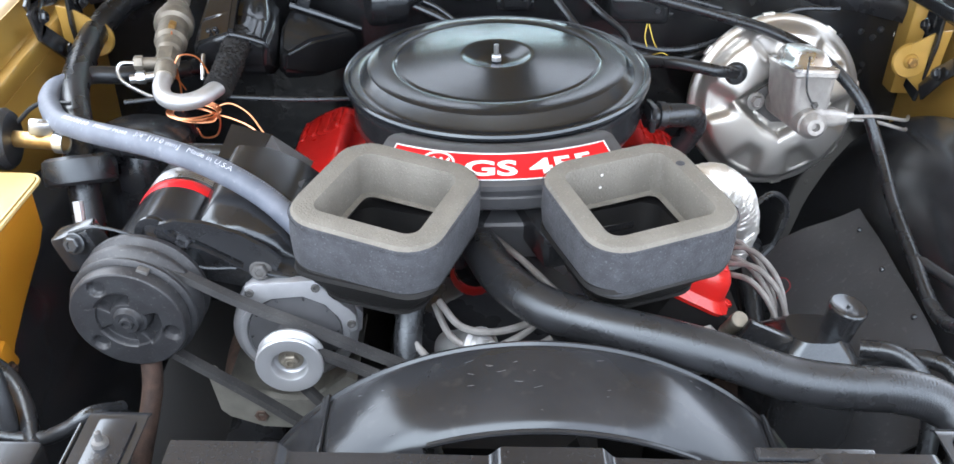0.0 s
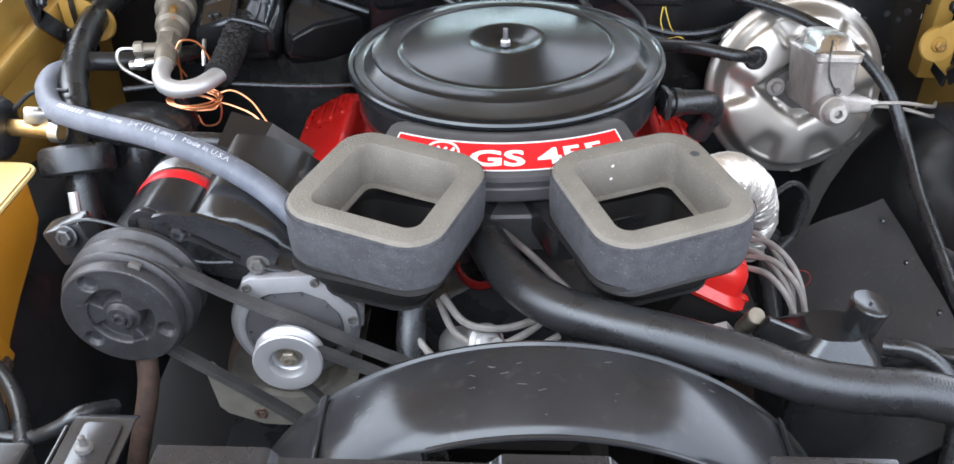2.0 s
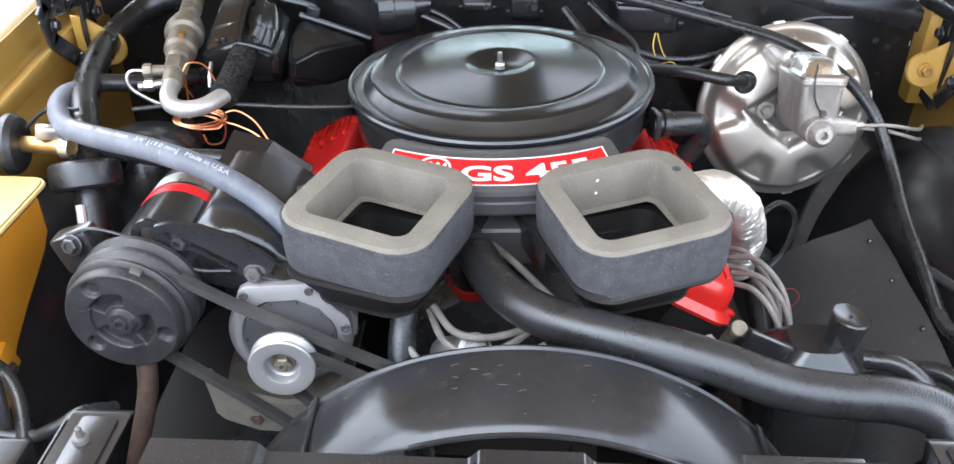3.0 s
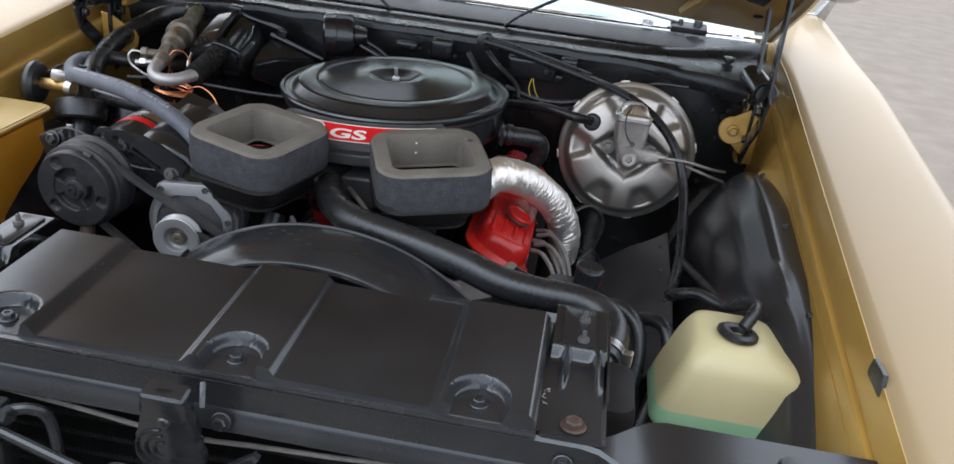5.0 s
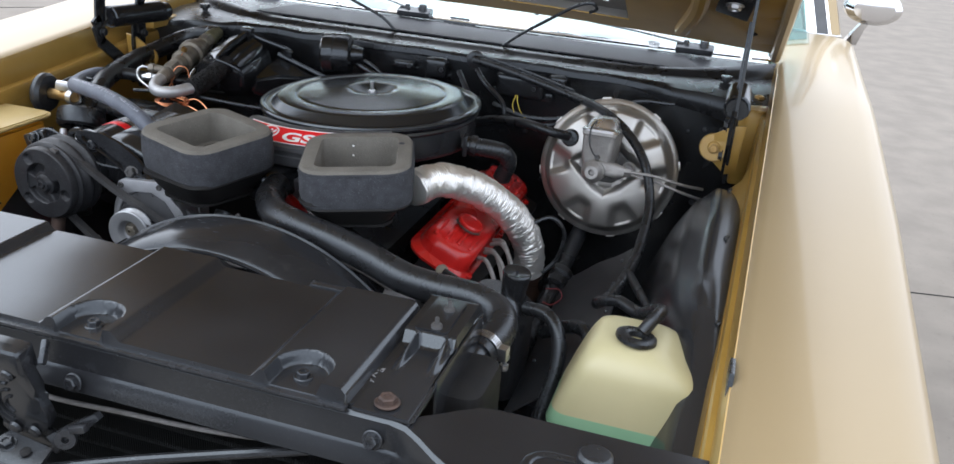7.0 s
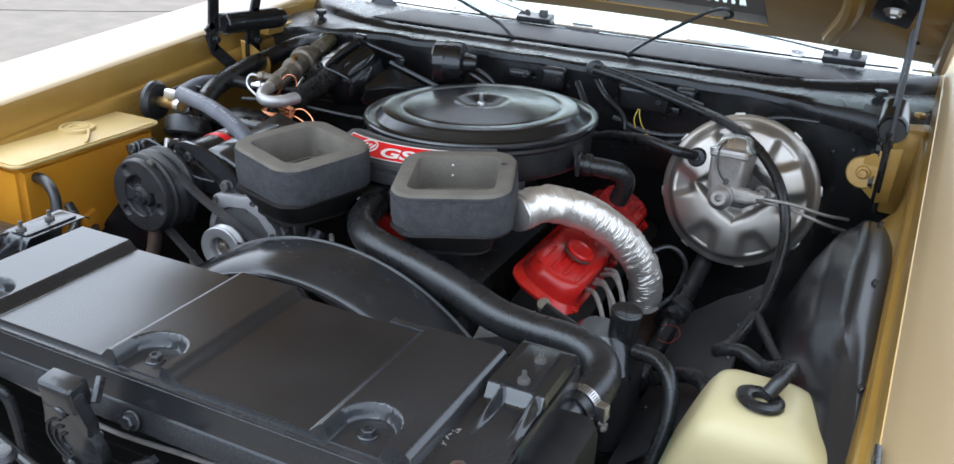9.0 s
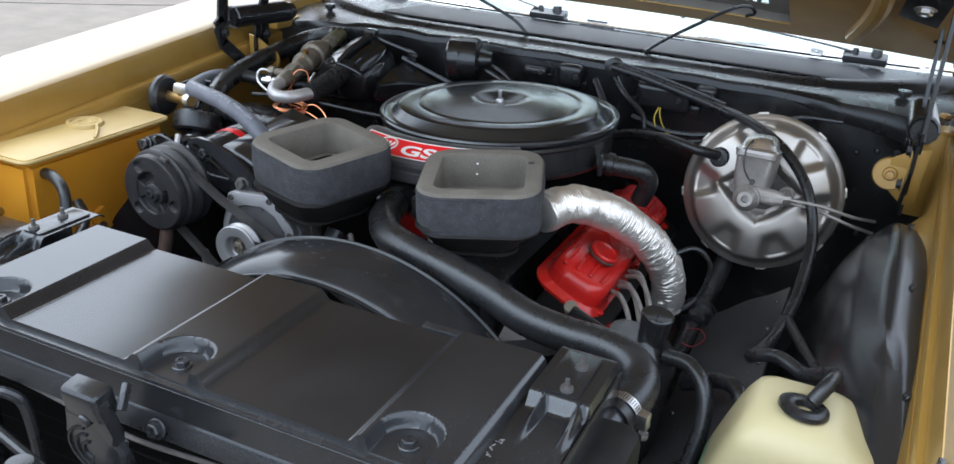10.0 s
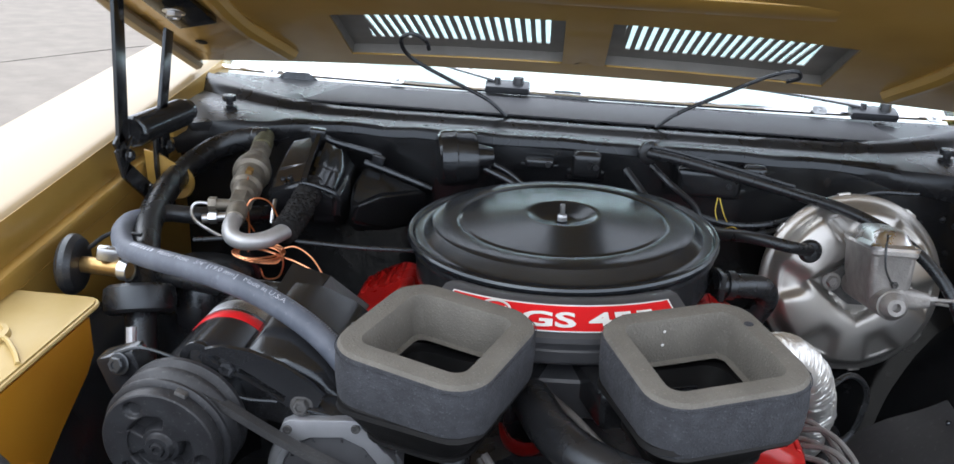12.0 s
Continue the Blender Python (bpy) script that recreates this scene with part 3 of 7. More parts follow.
# washer jets' thin hoses, looped over the hood's rear lip
single("washer_hose", tube([(0.135, 1.552, 0.994), (0.17, 1.55, 1.022), (0.235, 1.52, 1.066), (0.300, 1.487, 1.108), (0.335, 1.474, 1.120), (0.346, 1.485, 1.108), (0.33, 1.50, 1.098)], 0.0035, 8, 8), RUBBER, "thin black washer hose from cowl to hood", "hose", "washer hoses")
single("washer_hose", tube([(-0.125, 1.552, 0.994), (-0.165, 1.55, 1.024), (-0.235, 1.52, 1.062), (-0.290, 1.490, 1.098), (-0.302, 1.470, 1.128), (-0.282, 1.462, 1.140), (-0.262, 1.475, 1.128), (-0.258, 1.49, 1.112)], 0.0035, 8, 8), RUBBER, "thin black washer hose looped at the hood lip", "hose", "washer hoses")


def hood():
    """The raised hood, with a real pair of louvred vents at its rear edge."""
    root = thing("hood", "raised gold hood seen from below with two louvred air vents", "hood", at=(0, 1.6, 1.06))
    L = 1.60

    def under(x, d):
        """A point on the underside: x across, d metres forward of the rear lip."""
        ax = abs(x)
        crown = (0.027 + 0.085 * min(d, 0.33)) * (ax / 0.7) ** 2
        lip = -0.035 * (ax / 0.7) ** 2
        return Vector((x, 1.602 - lip - 0.873 * d, 1.069 + 0.488 * d - crown))

    xs = sorted({-0.72, 0.72, *[-0.72 + 1.44 * k / 36 for k in range(37)]})
    v0, v1 = 0.095, 0.205  # the vents' slots, metres forward of the lip

    def strip(d0, d1, x0, x1, nx, nd, lift=0.0):
        return sheet(lambda u, v: under(x0 + (x1 - x0) * u, d0 + (d1 - d0) * v) + Vector((0, 0.488, 0.873)) * lift, nx, nd, 0.0)

    # skin pieces round the two vent openings
    holes = ((-0.405, -0.036), (0.036, 0.405))
    skin = join(strip(0.0, 0.055, -0.72, 0.72, 36, 2), strip(0.245, L, -0.72, 0.72, 36, 22),
                strip(0.055, 0.245, -0.72, -0.405, 8, 4), strip(0.055, 0.245, -0.036, 0.036, 4, 4), strip(0.055, 0.245, 0.405, 0.72, 8, 4))
    bmesh.ops.remove_doubles(skin, verts=skin.verts, dist=0.0005)
    part("underside", thicken(skin, 0.003), GOLDIN, root, "gold painted underside of the hood")
    for x0, x1 in holes:
        n = 19
        w = 0.303 / n
        left = -0.362 if x0 < 0 else 0.059
        bmv = join(strip(0.055, v0, x0, x1, 10, 2, 0.018), strip(v1, 0.245, x0, x1, 10, 2, 0.018))
        part("vent_panel", thicken(bmv, 0.002), VENTGREY, root, "grey-gold recessed vent panel")
        for end in (0.055, 0.245):
            part("vent_wall", thicken(sheet(lambda u, v: under(x0 + (x1 - x0) * u, end) + Vector((0, 0.488, 0.873)) * 0.018 * v, 10, 1, 0), 0.002), VENTGREY, root)
        for side in (x0, x1):
            part("vent_wall", thicken(sheet(lambda u, v: under(side, 0.055 + 0.19 * u) + Vector((0, 0.488, 0.873)) * 0.018 * v, 6, 1, 0), 0.002), VENTGREY, root)
        for k in range(n + 2):
            a = left + w * (k - 1)
            b = a + w * 0.50
            if k == 0:
                a, b = x0, left
            if k == n + 1:
                a, b = left + w * n, x1

            def slat(u, v, a=a, b=b, k=k):
                fan = 0.015 * ((a + b) / 2 / 0.405) * (v - 0.5) if 0 < k < n + 1 else 0
                return under(a + (b - a) * u + fan, v0 + (v1 - v0) * v) + Vector((0, 0.488, 0.873)) * 0.018
            part("slat", sheet(slat, 2, 3, 0.003), VENTGREY, root)
    # hemmed rear lip and outer skin
    part("rear_lip", tube([under(x, 0.0) + Vector((0, 0.002, 0.002)) for x in xs], 0.005, 8, 2), GOLD, root, "rolled gold rear edge")
    part("outer_skin", sheet(lambda u, v: under(-0.73 + 1.46 * u, 0.25 + (L - 0.25) * v) + Vector((0, 0.488, 0.873)) * 0.035, 24, 16, 0.002), GOLD, root, "gold metallic outer skin")
    for s in (-1, 1):
        edge = [under(s * 0.72, L * k / 10) + Vector((0, 0, -0.01)) for k in range(11)]
        part("side_edge", tube(edge, 0.012, 8, 3), GOLD, root, "rolled gold side edge")
        side_skin = sheet(lambda u, v: under(s * (0.72 + 0.012 * math.sin(v * 1.57)), L * u) + Vector((0, 0.488, 0.873)) * 0.035 * v, 10, 3, 0.002)
        part("side_skin", side_skin, GOLD, root)
        # stiffening rib and dark round hole near the corner
        part("stiffener", tube([under(s * 0.52, 0.06) + Vector((0, 0, -0.002)), under(s * 0.56, 0.3) + Vector((0, 0, -0.004)), under(s * 0.55, 0.7), under(s * 0.5, 1.2)], 0.018, 10, 6), GOLDIN, root, "pressed stiffening rib")
        c = under(s * 0.662, 0.125)
        part("drain_hole", lathe([(0, 0.001), (0.009, 0.001), (0.011, 0.0)], aim(c + Vector((0, -0.002, -0.004)), (0, -0.488, -0.873)), 14), DARK, root, "dark round drain hole")
        pl = box((0.065, 0.15, 0.012), T(*(under(s * 0.625, 0.33) + Vector((0, -0.004, -0.008)))) @ T(0, 0, 0, -29.2, s * 12, 0), 0.004)
        part("hinge_plate", pl, BLACK, root, "black hinge plate")
        bolt(root, under(s * 0.622, 0.335) + Vector((0, -0.012, -0.020)), (0, -0.4, -0.9), 0.012, 0.008, 0.017, STEEL, "bright hinge bolt")
    part("crossbar", box((1.2, 0.05, 0.02), T(*(under(0, 0.34))) @ T(0, 0, 0, -29.2), 0.008), GOLDIN, root, "pressed cross stiffener")
    return root


hood()


def hood_hinge(s):
    root = thing("spring_linkage", "black sprung hood hinge with coil spring and flat steel arms", "hinge", "hood hinges", (s * 0.66, 1.28, 0.9))
    X = s * 0.655

    def bar(pts, w, name, label=""):
        out = []
        for a, b in zip(pts, pts[1:]):
            a, b = Vector(a), Vector(b)
            d = (b - a).normalized()
            n = Vector((1, 0, 0)).cross(d)
            out.append(plate([(-w / 2, -0.004), (w / 2, -0.004), (w / 2, (b - a).length + 0.004), (-w / 2, (b - a).length + 0.004)], 0.006, Matrix(((0, 0, 1, a.x - 0.003), (n.y, d.y, 0, a.y), (n.z, d.z, 0, a.z), (0, 0, 0, 1))), 0.0015))
        return part(name, join(*out), BLACK, root, label)

    bar([(X + s * 0.004, 1.19, 0.99), (X + s * 0.004, 1.205, 1.00), (X + s * 0.004, 1.225, 1.20)], 0.030, "lift_arm", "long flat black arm")
    bar([(X, 1.335, 0.96), (X, 1.335, 1.02), (X - s * 0.01, 1.375, 1.13)], 0.028, "rear_arm")
    bar([(X, 1.188, 0.99), (X, 1.20, 0.955), (X, 1.262, 0.905), (X, 1.30, 0.86)], 0.026, "lower_link", "bent black lower link")
    bar([(X + s * 0.006, 1.335, 1.0), (X + s * 0.006, 1.33, 0.93), (X + s * 0.006, 1.345, 0.84)], 0.045, "base_plate")
    way = [Vector((X + s * 0.004, 1.225 + 0.21 * k / 4, 1.003 - 0.012 * k / 4)) for k in range(5)]
    core = tube(way, 0.019, 14, 4)
    coil = []
    for k in range(30 * 12):
        t = k / (30 * 12)
        a = 2 * math.pi * 30 * t
        coil.append(Vector((X + s * 0.004 + 0.021 * math.cos(a), 1.235 + 0.18 * t, 1.003 - 0.011 * t + 0.021 * math.sin(a))))
    part("spring", join(core, tube(coil, 0.0032, 5, 1, smooth=False)), BLACK, root, "tight black coil spring")
    part("spring_hook", tube([(X, 1.23, 1.0), (X, 1.205, 0.985), (X, 1.20, 0.975)], 0.004, 8), BLACK, root)
    part("spring_hook", tube([(X, 1.42, 0.99), (X, 1.435, 0.985), (X, 1.432, 0.97)], 0.004, 8), BLACK, root)
    for p in ((1.20, 0.978), (1.335, 0.955), (1.262, 0.905)):
        bolt(root, (X - s * 0.006, p[0], p[1]), (-s, 0, 0), 0.008, 0.006, 0.011, BLACK)
    # gold bracket with its round eye, reaching inwards
    br = join(lathe([(0, 0.004), (0.010, 0.004), (0.012, 0.001), (0.026, 0.001), (0.028, -0.003), (0.026, -0.006), (0, -0.006)], aim((s * 0.631, 1.316, 0.903), (0, -1, 0.15)), 22),
              plate([(0.0, -0.024), (0.03, -0.05), (0.05, -0.045), (0.055, 0.05), (0.03, 0.045), (0.0, 0.027)], 0.004, Matrix(((s, 0, 0, s * 0.628), (0, 0, 1, 1.317), (0, 1, 0, 0.903), (0, 0, 0, 1))), 0.001))
    part("brace_bracket", br, GOLDIN, root, "gold bracket with a round bolted eye")
    bolt(root, (s * 0.631, 1.309, 0.903), (0, -1, 0.1), 0.008, 0.006, 0.0, BRASS)
    return root


hood_hinge(1)
hood_hinge(-1)


def door_corner():
    """Mirror, pillar and side glass behind the driver's fender."""
    mirror = thing("door_mirror", "chrome door mirror on a slim chrome stalk", "mirror", at=(0.90, 2.04, 1.02))
    shell = lathe([(0, 0.0), (0.045, 0.004), (0.062, 0.02), (0.066, 0.05), (0.062, 0.07), (0.055, 0.072), (0, 0.070)], T(0.935, 1.985, 1.112) @ T(0, 0, 0, -90) @ Matrix.Diagonal((1.05, 0.62, 1, 1)), 28)
    part("shell", shell, CHROME, mirror, "chrome mirror shell")
    part("stalk", loft([[(0.885, 2.02, 1.02), (0.915, 2.02, 1.02), (0.915, 2.07, 1.02), (0.885, 2.07, 1.02)], [(0.905, 2.01, 1.06), (0.925, 2.01, 1.06), (0.925, 2.04, 1.06), (0.905, 2.04, 1.06)], [(0.925, 2.01, 1.09), (0.94, 2.01, 1.09), (0.94, 2.035, 1.09), (0.925, 2.035, 1.09)]]), CHROME, mirror, "slim chrome stalk")
    cab = thing("car_cabin", "gold car cabin with bright pillar trim and teal-tinted side glass", "car body", at=(0.8, 2.2, 1.0))
    for s in (1, -1):
        part("door_skin", sheet(lambda u, v: (s * (0.905 - 0.12 * (1 - v) ** 3 + 0.0 * u), 1.94 + 1.3 * u, 1.046 - 0.4 * v * v), 8, 8, 0.003), GOLD, cab, "gold door skin")
        part("pillar", loft([[(s * (0.792 + a) - s * 0.12 * t, 1.945 + b + 0.30 * t, 1.040 + 0.40 * t) for a, b in ((0, 0), (0.024, 0.0), (0.024, 0.03), (0, 0.03))] for t in (0, 0.5, 1)]), CHROME, cab, "bright pillar trim")
        part("weather_strip", loft([[(s * (0.817 + a) - s * 0.12 * t, 1.949 + b + 0.30 * t, 1.040 + 0.40 * t) for a, b in ((0, 0), (0.026, 0.0), (0.026, 0.03), (0, 0.03))] for t in (0, 0.5, 1)]), GREYPLASTIC, cab, "grey rubber weather strip")
        part("drip_moulding", loft([[(s * (0.8435 + a) - s * 0.12 * t, 1.946 + b + 0.30 * t, 1.040 + 0.40 * t) for a, b in ((0, 0), (0.006, 0.0), (0.006, 0.03), (0, 0.03))] for t in (0, 0.5, 1)]), CHROME, cab, "thin bright drip moulding")
        part("pillar_skin", loft([[(s * (0.850 + a) - s * 0.12 * t, 1.95 + b + 0.30 * t, 1.036 + 0.40 * t) for a, b in ((0, 0), (0.022, 0.004), (0.026, 0.04), (0, 0.04))] for t in (0, 0.5, 1)]), GOLD, cab, "gold windshield pillar")
        part("side_glass", sheet(lambda u, v: (s * (0.805 - 0.10 * v), 1.96 + 0.9 * u + 0.42 * v * (1 - u), 1.045 + 0.38 * v), 4, 4, 0.005), TINTED, cab, "teal-tinted side glass")
        part("belt_trim", box((0.17, 0.012, 0.006), T(s * 0.785, 1.942, 1.047), 0.002), CHROME, cab, "bright belt trim")
    part("roof", sheet(lambda u, v: (-0.64 + 1.28 * u, 2.36 + 1.1 * v, 1.42 - 0.05 * (2 * u - 1) ** 2), 10, 6, 0.02), GOLD, cab, "gold roof")
    # unseen seats and dashboard, added so the view through the glass stays dark
    part("seat_back", box((1.50, 0.2, 0.62), T(0, 3.0, 0.95), 0.04), DARK, cab, "dark seats inside")
    part("dashboard", box((1.46, 0.30, 0.22), T(0, 2.05, 0.89), 0.04), PLASTIC, cab, "black padded dashboard")
    return mirror


door_corner()


# dark sheet added below the engine for the bay's deep shade, with frame parts
ub = thing("underbody", "added dark sheet below the engine bay, with black frame rails", "chassis", at=(0, 0.9, 0.3), kind="structure")
part("dark_fill_sheet", box((1.40, 1.30, 0.01), T(0, 0.83, 0.30), 0.003), DARK, ub)
for sx in (-1, 1):
    part("frame_rail", box((0.09, 1.25, 0.12), T(sx * 0.36, 0.82, 0.375), 0.012), CHASSIS, ub, "black frame rail")
part("crossmember", box((0.78, 0.12, 0.10), T(0, 0.74, 0.36), 0.012), CHASSIS, ub, "black crossmember")


# ---- front: radiator, support, grille, latch ----
BOLTS = (-0.241, 0.015, 0.274)


def cover_height(x, y):
    """Height of the radiator cover over its base plane: raised bands, and dished bolt seats."""
    band = 0.0
    for a, b in ((-0.36, -0.200), (-0.030, 0.062), (0.232, 0.332)):
        band = max(band, smooth01(a - 0.007, a + 0.007, x) * (1 - smooth01(b - 0.007, b + 0.007, x)))
    h = 0.011 * band
    for bx in BOLTS:
        d = math.hypot(x - bx, 0 if y < 0.325 else y - 0.325)
        h = min(h, -0.004 + 0.016 * smooth01(0.0262, 0.0330, d))
    return h


def radiator_cover():
    root = thing("radiator_cover", "satin black pressed cover over the radiator with dished bolt seats", "radiator cover", at=(0.01, 0.4, 0.88))
    x0, x1, y0, y1 = -0.292, 0.336, 0.298, 0.512
    nx, ny = 300, 100

    def f(u, v):
        x, y = x0 + (x1 - x0) * u, y0 + (y1 - y0) * v
        z = 0.873 + cover_height(x, y) + 0.0012 * noise.noise((x * 7, y * 7, 5))
        if v == 0:
            z = 0.8632
        if v == 1:
            z -= 0.012
        if u in (0, 1):
            z -= 0.014
        return (x, y, z)
    part("cover_sheet", sheet(f, nx, ny, 0.0015), BLACK, root, angle=50)
    part("hem", box((0.628, 0.010, 0.004), T(0.022, 0.297, 0.8655), 0.0015), CHASSIS, root, "worn front hem")
    for bx in BOLTS:
        bolt(root, (bx, 0.325, 0.869), (0, 0, 1), 0.0072, 0.006, 0.0105, CHASSIS, "black hex bolt")
    part("rear_tab", box((0.10, 0.012, 0.006), T(0.235, 0.518, 0.872), 0.002), CHASSIS, root)
    return root


radiator_cover()


def support():
    """The radiator support: a folded beam with a wing to each side."""
    root = thing("radiator_support", "satin black folded steel radiator support across the front", "radiator support", at=(0, 0.3, 0.85))
    rows = []
    for k in range(81):
        x = -0.728 + 1.456 * k / 80
        w = smooth01(0.385, 0.47, abs(x))
        step = smooth01(0.05, 0.07, -x) * 0.004
        ztop = 0.862 * (1 - w) + 0.848 * w
        yr = 0.312 * (1 - w) + 0.385 * w
        yf = 0.297 * (1 - w) + 0.262 * w
        zl = 0.806 + 0.012 * w
        rows.append([(x, yr + 0.002, ztop - 0.03), (x, yr, ztop - 0.004), (x, yr - 0.004, ztop), (x, yf + 0.004, ztop), (x, yf, ztop - 0.004), (x, yf - 0.001, zl + 0.022 + step), (x, yf - 0.0035, zl + 0.0185 + step), (x, yf - 0.0075, zl + 0.001), (x, yf - 0.0085, zl - 0.002), (x, yf - 0.006, zl - 0.005)])
    part("beam", thicken(loft(rows, closed=False), 0.002), BLACK, root, angle=30)
    for x, y, z, r in ((0.55, 0.303, 0.8486, 0.008), (0.673, 0.324, 0.8486, 0.005)):
        part("hole", lathe([(0, 0.0006), (r, 0.0006), (r * 1.15, 0)], T(x, y, z), 16), DARK, root, "dark drilled hole")
    part("hole", lathe([(0, 0.0006), (0.009, 0.0006), (0.010, 0)], aim((0.455, 0.2705, 0.829), (0, -1, 0.1)), 16), DARK, root, "dark drilled hole")
    part("pressed_recess", thicken(loft([[(0.570 + x, 0.300 + y, 0.8488 + z) for x, y in rrect(0.095 + 2 * d, 0.056 + 2 * d, 0.022 + d)] for d, z in ((0.005, -0.0006), (0.001, 0.0016), (-0.002, 0.0016), (-0.006, -0.0002))], caps=False), 0.0006), BLACK, root)
    for p in ((0.367, 0.293, 0.838), (0.015, 0.285, 0.818), (-0.30, 0.285, 0.818)):
        bolt(root, p, (0, -1, 0.2), 0.008, 0.008, 0.011, CHASSIS)
    for s in (1, -1):
        # end gusset against the fender
        part("gusset", box((0.012, 0.15, 0.06), T(s * 0.722, 0.32, 0.83), 0.003), BLACK, root)
        part("lower_rail", box((0.33, 0.03, 0.035), T(s * 0.58, 0.285, 0.745, 0, s * 4), 0.006), BLACK, root, "black lower rail")
        part("side_post", box((0.03, 0.02, 0.45), T(s * 0.385, 0.335, 0.57), 0.003), CHASSIS, root, "black upright beside the core")
    part("inner_duct", box((0.28, 0.10, 0.012), T(0.60, 0.24, 0.765, -12, 3), 0.004), PLASTIC, root, "black plastic air baffle")
    return root


support()
hs = thing("hood_stop", "round black rubber hood stop on the radiator support", "hood stop", at=(0.588, 0.30, 0.85))
part("rubber_head", lathe([(0, 0.030), (0.014, 0.029), (0.017, 0.026), (0.0175, 0.018), (0.015, 0.014), (0.008, 0.013)], T(0.588, 0.302, 0.852), 22), RUBBER, hs, "round rubber head")
part("screw", lathe([(0.0, 0.016), (0.008, 0.014), (0.008, 0.003), (0.014, 0.002), (0.014, -0.0035), (0, -0.0035)], T(0.588, 0.302, 0.852), 12), CHASSIS, hs, "threaded stem")


def strap(s):
    """The bracket that clamps a radiator end: flat foot, two swept ribs and an upper pad."""
    root = thing("radiator_strap", "black steel bracket that clamps the radiator end", "bracket", "radiator brackets", (s * 0.37, 0.42, 0.87))
    X, W = (0.372, 0.064) if s > 0 else (-0.341, 0.050)
    part("foot", plate(rrect(W + 0.004, 0.10, 0.004), 0.002, T(X, 0.349, 0.8625), 0.0008), BLACK, root)
    if s > 0:
        part("side_plate", plate(rrect(0.030, 0.215, 0.003), 0.0022, T(X - s * 0.047, 0.412, 0.8640), 0.0008), BLACK, root, "flat black side plate")

    def f(u, v):
        x = (u - 0.5) * W * s
        ribs = math.exp(-((u - 0.20 - 0.10 * v) / 0.055) ** 2) + math.exp(-((u - 0.86 + 0.06 * v) / 0.075) ** 2)
        h = 0.0160 * max(smooth01(0.27, 0.56, v) * min(1.0, ribs), smooth01(0.555, 0.605, v))
        edge = -0.010 * smooth01(0.96, 1.0, u) - 0.005 * smooth01(0.97, 1.0, v)
        return (X + x, 0.300 + 0.246 * v, 0.8665 + h + edge)
    part("arm", sheet(f, 48, 56, 0.002), BLACK, root, "pressed black arm with two swept ribs", angle=50)
    part("flange", box((0.003, 0.17, 0.055), T(X + s * 0.0335, 0.455, 0.843), 0.001), BLACK, root, "turned-down side flange")
    part("pad", plate(rrect(W * 0.60, 0.082, 0.004), 0.0022, T(X - s * 0.003, 0.490, 0.8827), 0.0008), PLASTIC, root, "dark inset pad")
    for y in (0.458, 0.503):
        part("stud", lathe([(0, 0.014), (0.0026, 0.013), (0.003, 0.005), (0.0065, 0.004), (0.007, 0), (0, 0)], T(X + s * 0.002, y, 0.8847), 10), IRON, root, "small grey stud")
    bolt(root, (X, 0.317, 0.8687), (0, 0, 1), 0.0095, 0.007, 0.0135, RUSTY, "rust-tinged hex bolt")
    random.seed(21)
    chips = []
    for k in range(14):
        r = random.uniform(0.0004, 0.0010)
        chips.append(lathe([(0, 0.0005), (r, 0.0004), (r * 1.3, 0)], T(X - s * random.uniform(0.028, 0.035), random.uniform(0.350, 0.378), 0.8668, 0, 0, 30 * k) @ Matrix.Diagonal((1, random.uniform(1.2, 2.6), 1, 1)), 6))
    part("chipped_paint", join(*chips), WIREGREY, root, "pale flakes of chipped paint")
    return root


strap(1)
strap(-1)


def radiator():
    root = thing("radiator", "black radiator with side tanks behind the support", "radiator", at=(0, 0.4, 0.6))
    part("core", box((0.66, 0.05, 0.46), T(0.01, 0.43, 0.625), 0.004), CORE, root, "dark finned core")
    for s in (1, -1):
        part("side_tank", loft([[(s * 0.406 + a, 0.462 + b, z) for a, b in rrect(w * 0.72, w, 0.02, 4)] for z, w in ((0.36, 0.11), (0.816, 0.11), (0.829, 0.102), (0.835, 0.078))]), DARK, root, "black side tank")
    part("hose_neck", lathe([(0.019, -0.06), (0.019, 0.05), (0.0205, 0.055), (0, 0.055)], aim((0.400, 0.500, 0.811), (0.12, 0.98, 0.12)), 20), BLACK, root, "black hose neck")
    cond = thing("condenser", "dark finned air-conditioning condenser ahead of the radiator", "condenser", at=(0, 0.34, 0.6))
    part("backing", box((0.70, 0.012, 0.42), T(0.01, 0.365, 0.595), 0.002), CORE, cond)
    for k in range(16):
        part("tube", rod((-0.33, 0.350, 0.40 + k * 0.026), (0.35, 0.350, 0.40 + k * 0.026), 0.005, 8), CORE, cond)
    bm = bmesh.new()
    fin = []
    for k in range(220):
        x = -0.325 + 0.0031 * k
        fin.append(x)
    for x in fin:
        vs = [bm.verts.new(p) for p in ((x, 0.344, 0.40), (x, 0.358, 0.40), (x, 0.358, 0.79), (x, 0.344, 0.79))]
        bm.faces.new(vs)
    tagged(part("fin_pack", thicken(bm, 0.0004), CORE, cond, "thin dark cooling fin pack", smooth=False), kind="stuff")
    return root


radiator()


